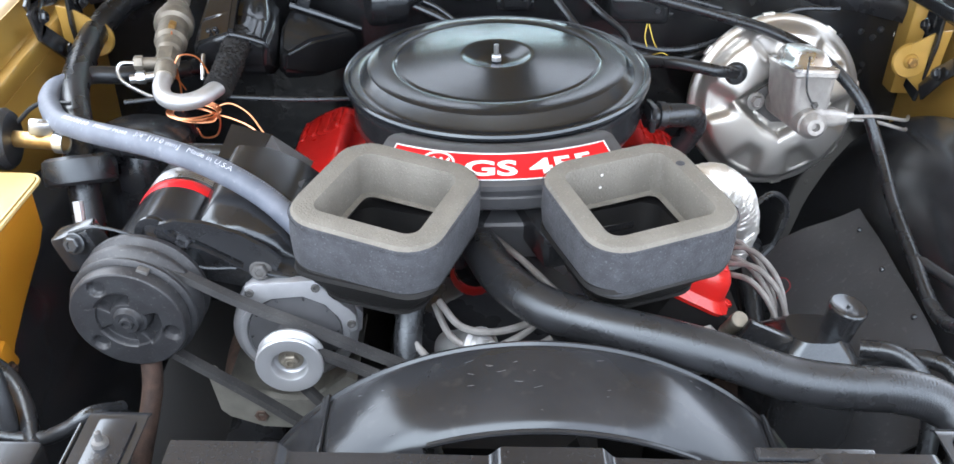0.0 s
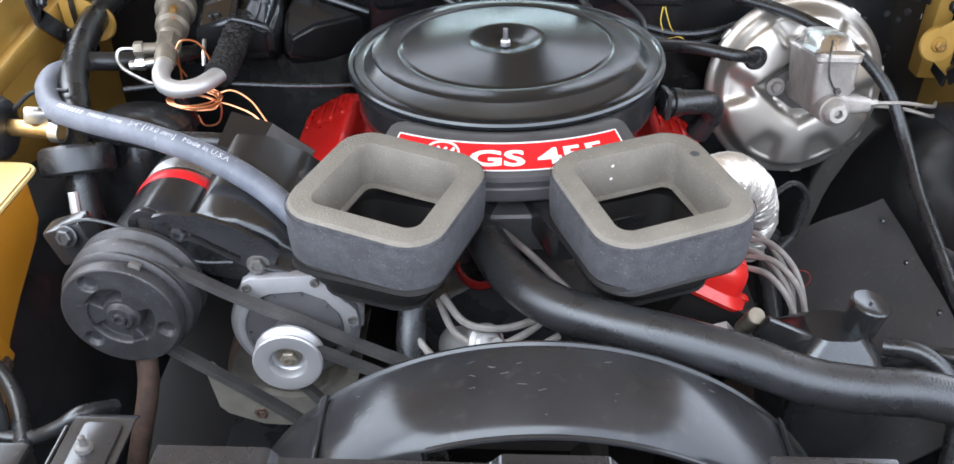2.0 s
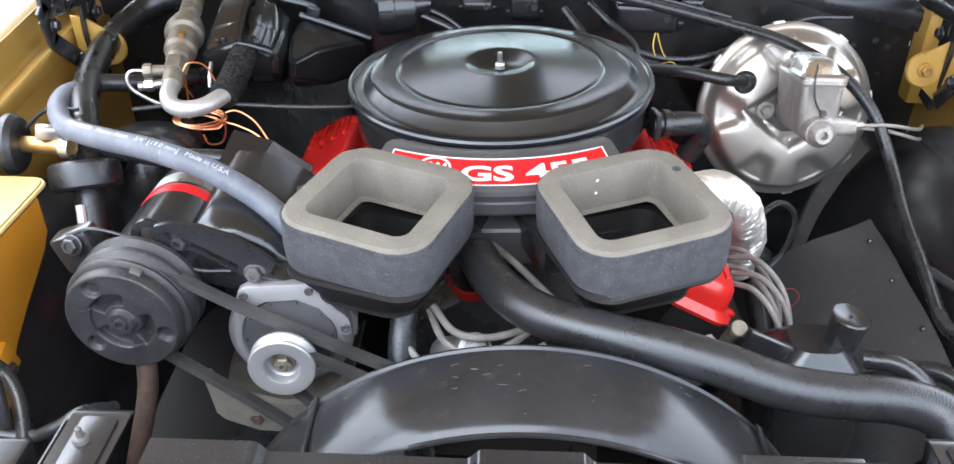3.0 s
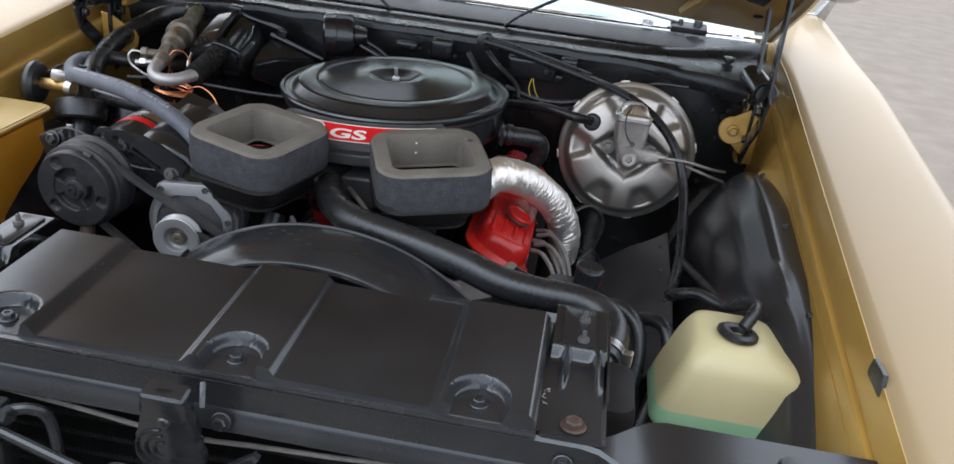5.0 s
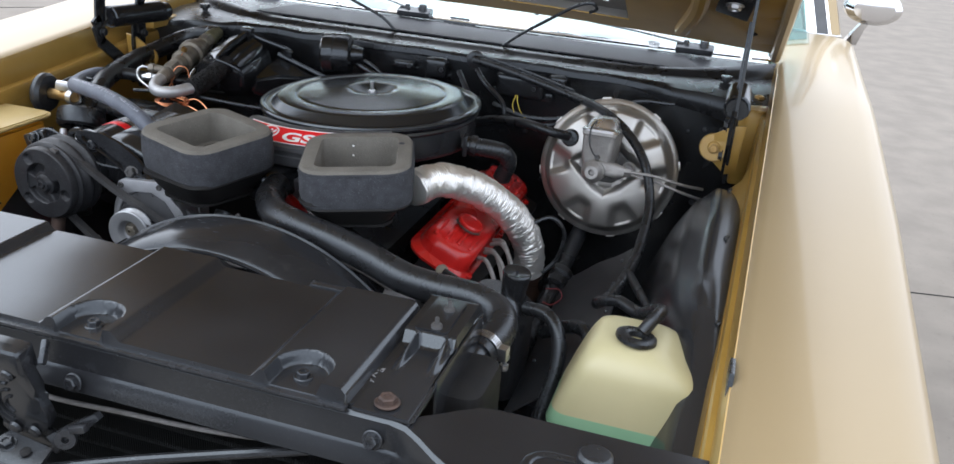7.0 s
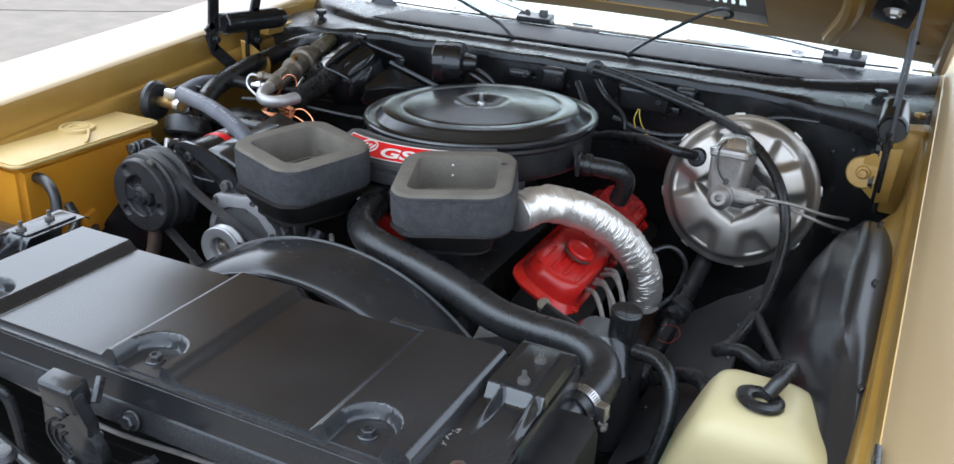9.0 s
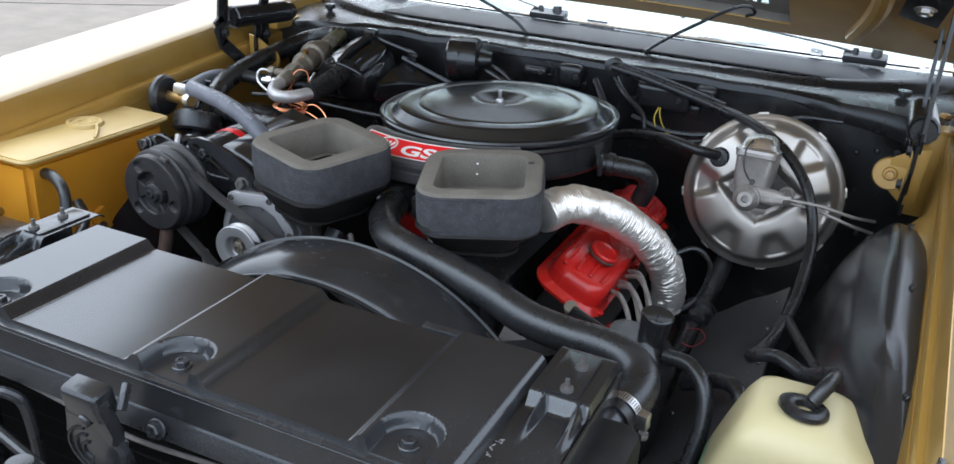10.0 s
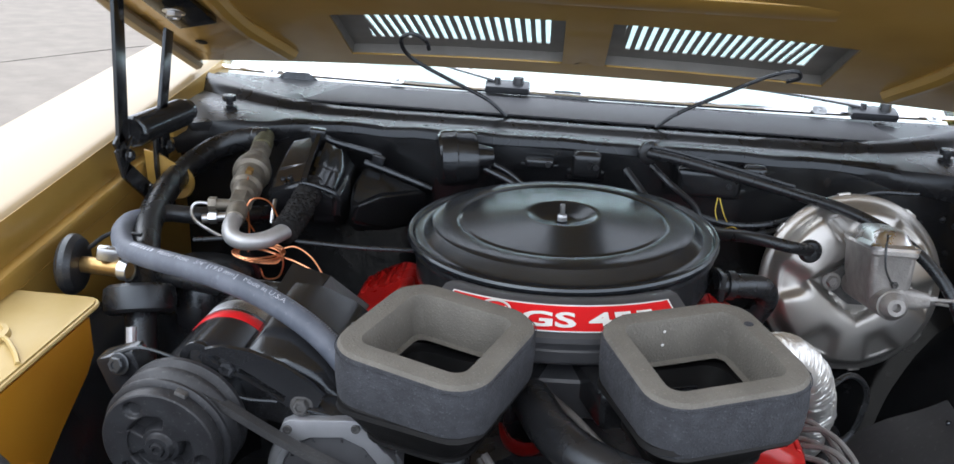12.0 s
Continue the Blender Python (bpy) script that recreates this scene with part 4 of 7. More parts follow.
def latch():
    """Hood latch on the support, with its hook plate and spring."""
    root = thing("hood_latch", "black stamped hood latch with a slotted hook plate", "hood latch", at=(-0.02, 0.25, 0.82))
    m = Matrix(((1, 0, 0, -0.020), (0, -0.17, -0.985, 0.252), (0, 0.985, -0.17, 0.822), (0, 0, 0, 1)))
    lobe = [(0.037 * math.cos(radians(a)) - 0.002, 0.036 * math.sin(radians(a)) - 0.022) for a in range(140, 401, 13)]
    part("plate", plate(lobe + [(0.030, 0.004), (0.026, 0.016), (0.025, 0.050), (0.019, 0.061), (0.008, 0.064), (-0.008, 0.064), (-0.019, 0.061), (-0.025, 0.050), (-0.026, 0.012)], 0.014, m, 0.004), BLACK, root, "stamped black latch plate")
    part("cap_box", box((0.046, 0.034, 0.026), m @ T(0, 0.047, 0.004), 0.007, 3), BLACK, root, "folded top of the latch")
    part("foot_tab", plate([(-0.034, -0.046), (0.030, -0.046), (0.034, -0.060), (0.020, -0.072), (-0.022, -0.072), (-0.038, -0.060)], 0.006, m @ T(0, 0, 0.004), 0.002), BLACK, root, "riveted lower tab")
    for r in (0.012, 0.021, 0.030):
        arc = [m @ Vector((-0.004 + r * math.cos(a), -0.014 + r * math.sin(a), 0.0145)) for a in [radians(95 + 12 * k) for k in range(14)]]
        part("pressed_rib", tube(arc, 0.0019, 6, 2), BLACK, root)
    for x, y in ((-0.012, -0.048), (0.014, -0.046), (0.0, 0.030)):
        part("rivet", lathe([(0, 0.004), (0.006, 0.003), (0.008, 0)], m @ T(x, y, 0.016), 12), CHASSIS, root)
    part("release_lever", box((0.006, 0.026, 0.012), T(0.010, 0.254, 0.872, 50, 0, 20), 0.002), CHASSIS, root, "bent release lever")
    hk = plate([(-0.034, -0.012), (-0.02, -0.026), (0.03, -0.024), (0.038, -0.006), (0.036, 0.016), (-0.02, 0.018)], 0.004, T(-0.010, 0.218, 0.765, 18, 6), 0.0015)
    part("hook_plate", hk, CHASSIS, root, "worn black hook plate")
    part("hook_hole", lathe([(0, 0.0005), (0.005, 0.0005), (0.006, 0)], T(0.006, 0.216, 0.7705, 18, 6), 12), DARK, root)
    bolt(root, (-0.021, 0.220, 0.769), (0, -0.3, 1), 0.008, 0.006, 0.011, CHASSIS)
    part("pivot_hook", join(lathe([(0.004, -0.004), (0.011, -0.004), (0.012, 0), (0.011, 0.004), (0.004, 0.004)], aim((0.036, 0.242, 0.778), (0.5, -1, 0.2)), 18, close=True), box((0.012, 0.010, 0.034), T(0.026, 0.246, 0.770, 0, 35), 0.003), box((0.030, 0.008, 0.008), T(0.046, 0.246, 0.790, 0, -20), 0.002)), CHASSIS, root, "worn pivot and hook")
    part("side_arm", loft([[(0.012, 0.25, 0.775), (0.02, 0.25, 0.765), (0.02, 0.24, 0.765), (0.012, 0.24, 0.775)], [(0.034, 0.262, 0.788), (0.048, 0.262, 0.780), (0.048, 0.252, 0.780), (0.034, 0.252, 0.788)], [(0.058, 0.27, 0.802), (0.064, 0.27, 0.797), (0.064, 0.262, 0.797), (0.058, 0.262, 0.802)]]), BLACK, root, "twisted side arm")
    catch = thing("safety_catch", "worn black safety catch post with a flat round head", "safety catch", at=(-0.028, 0.155, 0.70))
    part("post", loft([[(-0.046, 0.14, 0.62), (-0.006, 0.14, 0.62), (-0.006, 0.165, 0.62), (-0.046, 0.165, 0.62)], [(-0.044, 0.14, 0.72), (-0.014, 0.14, 0.72), (-0.014, 0.163, 0.72), (-0.044, 0.163, 0.72)], [(-0.040, 0.142, 0.80), (-0.016, 0.142, 0.80), (-0.016, 0.163, 0.80), (-0.040, 0.163, 0.80)]]), PLASTIC, catch, "tapered black post")
    part("head", lathe([(0, 0.012), (0.012, 0.011), (0.0165, 0.006), (0.0165, 0.003), (0.007, 0.0), (0.007, -0.022), (0, -0.022)], T(-0.028, 0.154, 0.832), 22), CHASSIS, catch, "flat round head")
    part("collar", box((0.034, 0.024, 0.012), T(-0.026, 0.153, 0.806, 6, 8), 0.003), CHASSIS, catch)
    catch.location += Vector((-0.013, 0.021, -0.012))
    return root


latch()

for pts, r, mt, lab in (([(-0.36, 0.27, 0.81), (-0.10, 0.24, 0.755), (-0.01, 0.235, 0.735)], 0.006, CHASSIS, "slim black brace rod under the support"),
                        ([(0.00, 0.23, 0.735), (0.12, 0.27, 0.757), (0.34, 0.335, 0.793)], 0.006, CHASSIS, "slim black brace rod under the support"),
                        ([(-0.30, 0.22, 0.70), (-0.15, 0.215, 0.70), (-0.03, 0.22, 0.715)], 0.006, CHASSIS, "slim black brace rod under the support"),
                        ([(0.0, 0.225, 0.735), (0.06, 0.21, 0.69), (0.16, 0.19, 0.62)], 0.007, CHASSIS, "slim black brace rod under the support"),
                        ([(-0.01, 0.24, 0.74), (-0.06, 0.20, 0.68), (-0.09, 0.17, 0.62)], 0.007, CHASSIS, "slim black brace rod under the support")):
    single("brace_rod", tube(pts, r, 10, 5), mt, lab, "brace rod", "latch brace rods")
single("release_cable", tube([(-0.30, 0.318, 0.785), (-0.16, 0.315, 0.775), (-0.05, 0.31, 0.768), (0.05, 0.312, 0.772), (0.18, 0.318, 0.776), (0.33, 0.325, 0.795)], 0.003, 8, 6), WIREGREY, "pale grey cable sheath behind the latch", "cable")


def dryer():
    root = thing("receiver_dryer", "black receiver-dryer bottle with a bent top pipe", "dryer bottle", at=(-0.165, 0.215, 0.6))
    part("bottle", lathe([(0, -0.16), (0.030, -0.155), (0.033, -0.14), (0.033, -0.012), (0.030, -0.002), (0.022, 0.004)], T(-0.165, 0.205, 0.79), 26), BLACK, root, "black bottle")
    part("top_fitting", lathe([(0.026, 0), (0.027, 0.005), (0.020, 0.012), (0.012, 0.014), (0.012, 0.028), (0, 0.028)], T(-0.165, 0.205, 0.792), 22), BLACK, root, "black top fitting")
    part("block", box((0.034, 0.026, 0.020), T(-0.155, 0.21, 0.813), 0.005), BLACK, root)
    part("pipe", tube([(-0.14, 0.21, 0.812), (-0.115, 0.222, 0.812), (-0.100, 0.23, 0.79), (-0.097, 0.235, 0.70), (-0.098, 0.238, 0.58)], 0.0065, 10), CHASSIS, root, "bent black pipe")
    bolt(root, (-0.134, 0.203, 0.815), (1, -0.3, 0), 0.010, 0.010, 0, CHASSIS, "pipe nut")
    root.location += Vector((-0.080, 0.060, -0.022))
    return root


dryer()


def grille():
    """The pointed grille header with its mesh, below and ahead of the support."""
    root = thing("front_grille", "silver-grey pointed grille header with fine rectangular mesh", "grille", at=(0.03, 0.1, 0.85))
    mid, ends = Vector((0.035, 0.022, 0.868)), (Vector((0.490, 0.172, 0.866)), Vector((-0.42, 0.205, 0.866)))
    for e in ends:
        d = (e - mid).normalized()
        n = Vector((d.y, -d.x, 0)) * (1 if d.x > 0 else -1)
        out = n if n.y < 0 else -n
        secs = []
        for k in range(13):
            p = mid.lerp(e, k / 12)
            end = 1 - 0.5 * smooth01(0.95, 1.0, k / 12)
            secs.append([p - out * 0.016 + V(0, 0, -0.014), p - out * 0.016 + V(0, 0, -0.003), p - out * 0.012 + V(0, 0, 0.0), p + out * 0.014 + V(0, 0, -0.002), p + out * 0.019 + V(0, 0, -0.008 * end), p + out * 0.020 + V(0, 0, -0.026 * end), p + out * 0.014 + V(0, 0, -0.028 * end), p + out * 0.010 + V(0, 0, -0.016 * end)])
        part("header_bar", loft(secs), GRILLE, root, "silver-grey header bar", angle=30)
        cells = []
        for k in range(26):
            p = mid.lerp(e, (k + 0.5) / 26) + out * 0.012
            cells.append(box((0.0022, 0.012, 0.16), Matrix.Translation(p + V(0, 0, -0.10)) @ Matrix.Rotation(math.atan2(d.y, d.x), 4, "Z"), 0))
        for k in range(11):
            a, b = mid + out * 0.012 + V(0, 0, -0.032 - 0.014 * k), e + out * 0.012 + V(0, 0, -0.032 - 0.014 * k)
            cells.append(tube([a, b], 0.0016, 4, 1))
        tagged(part("mesh_grid", join(*cells), GRILLE, root, "fine silver mesh", smooth=False), kind="stuff")
    return root


grille()


def fan_shroud():
    """The arched shroud behind the radiator cover."""
    root = thing("fan_shroud", "satin black plastic fan shroud with an arched rear ring", "fan shroud", at=(0.02, 0.57, 0.8))
    cx = 0.019
    prof = [(0.262, 0.512), (0.268, 0.520), (0.277, 0.532), (0.2860, 0.5405), (0.2885, 0.5425), (0.2935, 0.548), (0.2990, 0.559), (0.3035, 0.576), (0.3062, 0.595), (0.3078, 0.612), (0.3085, 0.626), (0.3084, 0.637), (0.3075, 0.643), (0.302, 0.646)]

    def on_ring(r, y, a):
        return (cx + r * math.cos(a), y, 0.5835 - 0.089 * (y - 0.541) + r * math.sin(a))
    bm = bmesh.new()
    angles = [radians(-15 + 210 * k / 140) for k in range(141)]
    grid = [[bm.verts.new(on_ring(r, y, a)) for a in angles] for r, y in prof]
    for i in range(len(prof) - 1):
        for k in range(140):
            if i < 3 and 62.5 < -15 + 1.5 * (k + 0.5) < 112:
                continue
            bm.faces.new((grid[i][k], grid[i][k + 1], grid[i + 1][k + 1], grid[i + 1][k]))
    part("ring", thicken(bm, 0.003), SHROUD, root, "scuffed black crescent ring", angle=40)
    part("front_lip", tube([on_ring(0.2865, 0.541, radians(63 + 48.5 * k / 30)) for k in range(31)], 0.0028, 8, 1, smooth=False), SHROUD, root, "rounded front lip")
    # near-black sheet that puts shade into the gap behind the radiator cover
    part("gap_shade_sheet", sheet(lambda u, v: (-0.27 + 0.575 * u, 0.506 + 0.004 * v, 0.55 + 0.26 * v), 6, 4, 0.003), DARK, root)
    for a in (44, 132):
        c = Vector(on_ring(0.309, 0.60, radians(a)))
        part("side_seam", box((0.010, 0.085, 0.004), Matrix.Translation(c) @ T(0, 0, 0, 0, 90 - a, 0), 0.0015), SHROUD, root, "joint beside the ring")
    random.seed(33)
    scratches = []
    for k in range(26):
        a, y, l = radians(random.uniform(60, 125)), random.uniform(0.555, 0.625), random.uniform(0.002, 0.008)
        t = random.uniform(-0.5, 0.5)
        r = 0.2945 + (0.3085 - 0.2945) * smooth01(0.548, 0.612, y) + 0.0026
        scratches.append(tube([on_ring(r, y, a), on_ring(r + 0.0002, y + l * t, a + l / 0.3)], 0.00022, 4, 1))
    part("scratch", join(*scratches), GREYPLASTIC, root, "fine pale scratches")
    part("rim_lip", tube([on_ring(0.3075, 0.640, radians(-10 + 200 * k / 60)) for k in range(61)], 0.0035, 6, 2), SHROUD, root, "rounded rear lip")
    return root


fan_shroud()


# ---- engine ----
ACX, ACY, ACZ, ACR = -0.015, 1.175, 0.931, 0.2133


def air_cleaner():
    root = thing("air_cleaner", "round satin black air cleaner with a red decal", "air cleaner", at=(ACX, ACY, 0.85))
    m = T(ACX, ACY, ACZ)
    R = ACR
    lid = [(0.003, 0.011), (0.012, 0.010), (0.030, 0.0125), (0.046, 0.0215), (0.050, 0.0225), (0.056, 0.0222), (0.100, 0.0185), (0.138, 0.0155), (0.1405, 0.0142), (0.1425, 0.0138), (0.1445, 0.0150), (0.148, 0.0160),
           (0.170, 0.0150), (0.1755, 0.0143), (0.179, 0.0128), (0.189, 0.0010), (0.1915, -0.0012), (0.194, -0.0018), (0.2015, -0.0018), (0.204, -0.0008), (0.206, 0.0014), (0.209, 0.0022), (0.2115, 0.0016), (R, -0.0015), (R, -0.0050), (0.2095, -0.0085), (0.203, -0.009), (0.15, -0.006), (0.003, -0.006)]
    part("lid", lathe(lid, m, 128), LIDBLACK, root, "pressed satin black lid with concentric steps", angle=22)
    body = [(0.15, -0.009), (0.203, -0.0095), (0.2085, -0.012), (0.209, -0.017), (0.2065, -0.020), (0.2035, -0.022), (0.2025, -0.050), (0.203, -0.060), (0.1985, -0.068), (0.16, -0.078), (0.09, -0.084), (0.0, -0.084)]
    part("pan", lathe(body, m, 96), BLACK, root, "black lower pan", angle=40)
    part("wing_stud", join(lathe([(0, 0.036), (0.0035, 0.035), (0.0038, 0.012), (0, 0.012)], m, 12), hexbolt((ACX, ACY, ACZ + 0.012), (0, 0, 1), 0.0075, 0.008)), STEEL, root, "bright centre stud and nut")
    # front chamber that carries the decal, swept round the pan
    def fan(r, z, a0, a1, n=28):
        return [(ACX + r * math.sin(radians(a0 + (a1 - a0) * k / n)), ACY - r * math.cos(radians(a0 + (a1 - a0) * k / n)), z) for k in range(n + 1)]
    top = [(0.200, 0.918), (0.214, 0.9225), (0.228, 0.931), (0.246, 0.9375), (0.2575, 0.9385), (0.2610, 0.9372), (0.2965, 0.9178), (0.3005, 0.9140), (0.3015, 0.908), (0.2990, 0.9035), (0.2985, 0.899), (0.3000, 0.897), (0.2990, 0.884), (0.2960, 0.880), (0.20, 0.868)]
    secs = [fan(r, z, -31, 31) for r, z in top]
    ch = loft(secs, closed=False)
    for i in (0, -1):
        ch.faces.new([v for v in [ch.verts.new(s[i]) for s in secs]])
    bmesh.ops.remove_doubles(ch, verts=ch.verts, dist=1e-5)
    part("front_chamber", ch, GREYPLASTIC, root, "dark grey curved front chamber", angle=30)

    def on_cone(a, t, lift=0.0):
        r, z = 0.2643 + 0.0308 * t, 0.9355 - 0.0169 * t
        return Vector((ACX + (r + lift * 0.48) * math.sin(a), ACY - (r + lift * 0.48) * math.cos(a), z + lift * 0.88))
    A = radians(27.2)
    decal = sheet(lambda u, v: on_cone(-A + 2 * A * u, v, 0.0012), 40, 2, 0.0006)
    dec = part("decal", decal, REDDECAL, root, "red decal with white lettering")
    border = tube([on_cone(-A + 2 * A * k / 30, 0.0, 0.0018) for k in range(31)] + [on_cone(A - 2 * A * k / 30, 1.0, 0.0018) for k in range(31)] + [on_cone(-A, 0.0, 0.0018)], 0.0009, 5, 1, smooth=False)
    part("decal_border", border, WHITEDECAL, dec, "thin pale border")
    # bent white letters
    txt = lettering("GS 455", 0.040, 0.0012)
    width = max(v.co.x for v in txt.verts)
    bmesh.ops.subdivide_edges(txt, edges=[e for e in txt.edges if e.calc_length() > 0.006], cuts=2)
    for v in txt.verts:
        v.co = on_cone(-0.153 + 0.54 * v.co.x / width, 0.83 - v.co.y / 0.029 * 0.57, 0.0024)
    part("lettering", txt, WHITEDECAL, dec, "white serifed letters", smooth=False)
    ring = [on_cone(-0.262 + 0.066 * math.cos(a), 0.42 + 0.36 * math.sin(a), 0.0024) for a in [2 * math.pi * k / 28 for k in range(29)]]
    part("emblem", tube(ring, 0.0014, 5, 1, smooth=False), WHITEDECAL, dec, "round pale emblem ring")
    for k in (-1, 0, 1):
        part("emblem_bar", tube([on_cone(-0.262 + 0.032 * k - 0.012, 0.60, 0.002), on_cone(-0.262 + 0.032 * k + 0.012, 0.26, 0.002)], 0.0019, 5, 1), WHITEDECAL, dec)
    # crossover below the decal and the two ducts under the foam boxes
    part("crossover", box((0.24, 0.05, 0.055), T(-0.008, 0.915, 0.832, 8), 0.008, 3), GREYPLASTIC, root, "dark grey plastic crossover")
    for cx, cy, turn in ((-0.139, 0.795, -21), (0.120, 0.798, 19.5)):
        mm = T(cx, cy, 0.0, 0, 0, turn)
        walls = []
        for w, z in ((0.158, 0.893), (0.160, 0.888), (0.150, 0.884), (0.132, 0.868), (0.108, 0.850)):
            walls.append([mm @ Vector((x, y, z)) for x, y in rrect(w, w, 0.030)])
        inner = []
        for w, z in ((0.106, 0.8525), (0.116, 0.865), (0.122, 0.8935)):
            inner.append([mm @ Vector((x, y, z)) for x, y in rrect(w, w, 0.022)])
        part("snorkel_duct", join(loft(walls, caps=False), loft(inner, caps=False), loft([inner[-1], walls[0]], caps=False), plate([(mm @ Vector((x, y, 0))).to_2d()[:] for x, y in rrect(0.118, 0.118, 0.03)], 0.004, T(0, 0, 0.849))), DARK, root, "black plastic snorkel duct")
        part("neck", box((0.12, 0.10, 0.05), T((cx + ACX) / 2 + (0.02 if cx > 0 else -0.02), 0.895, 0.852, 0, 0, turn), 0.012, 3), PLASTIC, root)
        # round throat plate seen down the opening
        part("throat_ring", lathe([(0.034, 0), (0.040, 0.006), (0.044, 0.004), (0.046, 0)], mm @ T(0.0, 0.012, 0.8535), 28), BLACK, root)
    # the whole cleaner sits with its driver side a little higher
    root.rotation_euler = (0, radians(-2.6), 0)
    return root


air_cleaner()


def foam(cx, cy, z, tip, roll, turn, O, I):
    """An open foam box: sculpted rounded wall with softly worn edges."""
    root = thing("foam_seal", "square charcoal foam air seal with a faded, sky-lit grey-brown top", "foam seal", "foam seals on the snorkels", (cx, cy, 0.89))
    m = T(cx, cy, z, tip, roll, turn)

    def ring(w, h, r, zz, jit):
        out = []
        for i, (x, y) in enumerate(rrect(w, h, r, 8)):
            j = jit * noise.noise((x * 60 + cx * 9, y * 60, zz * 50))
            out.append(m @ Vector((x * (1 + j * 8), y * (1 + j * 8), zz + j)))
        return out
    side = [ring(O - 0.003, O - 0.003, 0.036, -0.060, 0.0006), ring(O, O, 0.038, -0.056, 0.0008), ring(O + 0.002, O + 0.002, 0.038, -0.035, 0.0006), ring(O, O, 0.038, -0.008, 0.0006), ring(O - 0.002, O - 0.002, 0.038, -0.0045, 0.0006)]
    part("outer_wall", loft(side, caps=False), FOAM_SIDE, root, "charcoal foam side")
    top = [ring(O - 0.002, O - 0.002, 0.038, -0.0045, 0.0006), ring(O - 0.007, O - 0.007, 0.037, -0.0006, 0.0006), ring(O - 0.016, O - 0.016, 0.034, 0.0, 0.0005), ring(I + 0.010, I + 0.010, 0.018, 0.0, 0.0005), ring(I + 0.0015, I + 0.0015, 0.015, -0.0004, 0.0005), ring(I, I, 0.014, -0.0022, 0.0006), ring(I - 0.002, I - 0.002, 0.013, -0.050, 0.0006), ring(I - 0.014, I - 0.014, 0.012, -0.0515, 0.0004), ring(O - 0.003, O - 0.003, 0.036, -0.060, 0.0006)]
    part("top_and_lining", loft(top, caps=False), FOAM_TOP, root, "faded grey-brown foam top and lining, sky light in its tone", angle=38)
    for zz, wob in ((-0.0075, 0.0022),):
        line = []
        for x, y in rrect(O + 0.0012, O + 0.0012, 0.038, 8):
            line.append(m @ Vector((x, y, zz + wob * noise.noise((x * 40, y * 40 + cx * 30, zz * 100)))))
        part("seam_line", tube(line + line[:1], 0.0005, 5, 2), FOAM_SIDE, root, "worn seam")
    lip = []
    for w, zz in ((O - 0.006, -0.058), (O - 0.002, -0.062), (O - 0.006, -0.066), (O - 0.024, -0.067)):
        lip.append([m @ Vector((x * (1 + 0.03 * noise.noise((x * 45 + cx * 20, y * 45, 1))), y * (1 + 0.03 * noise.noise((x * 45, y * 45 + cx * 20, 5))), zz)) for x, y in rrect(w, w, 0.036, 8)])
    part("under_flange", loft(lip, caps=False), DARK, root, "ragged black flange below the foam")
    if cx > 0:
        for x, z in ((-0.012, -0.014), (-0.013, -0.030)):
            part("speck", lathe([(0, 0.0008), (0.0014, 0.0004), (0.0018, 0)], m @ T(x, I / 2 - 0.0012, z, 90), 8), WHITEDECAL, root, "tiny pale speck")
        part("dent", lathe([(0, 0.0004), (0.0035, 0.0004), (0.0050, 0.0)], m @ T(0.066, 0.030, 0.0006), 12), FOAM_SIDE, root, "small dark dent")
    return root


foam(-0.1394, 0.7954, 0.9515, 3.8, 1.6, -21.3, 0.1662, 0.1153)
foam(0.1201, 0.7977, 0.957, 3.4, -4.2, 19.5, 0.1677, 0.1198)


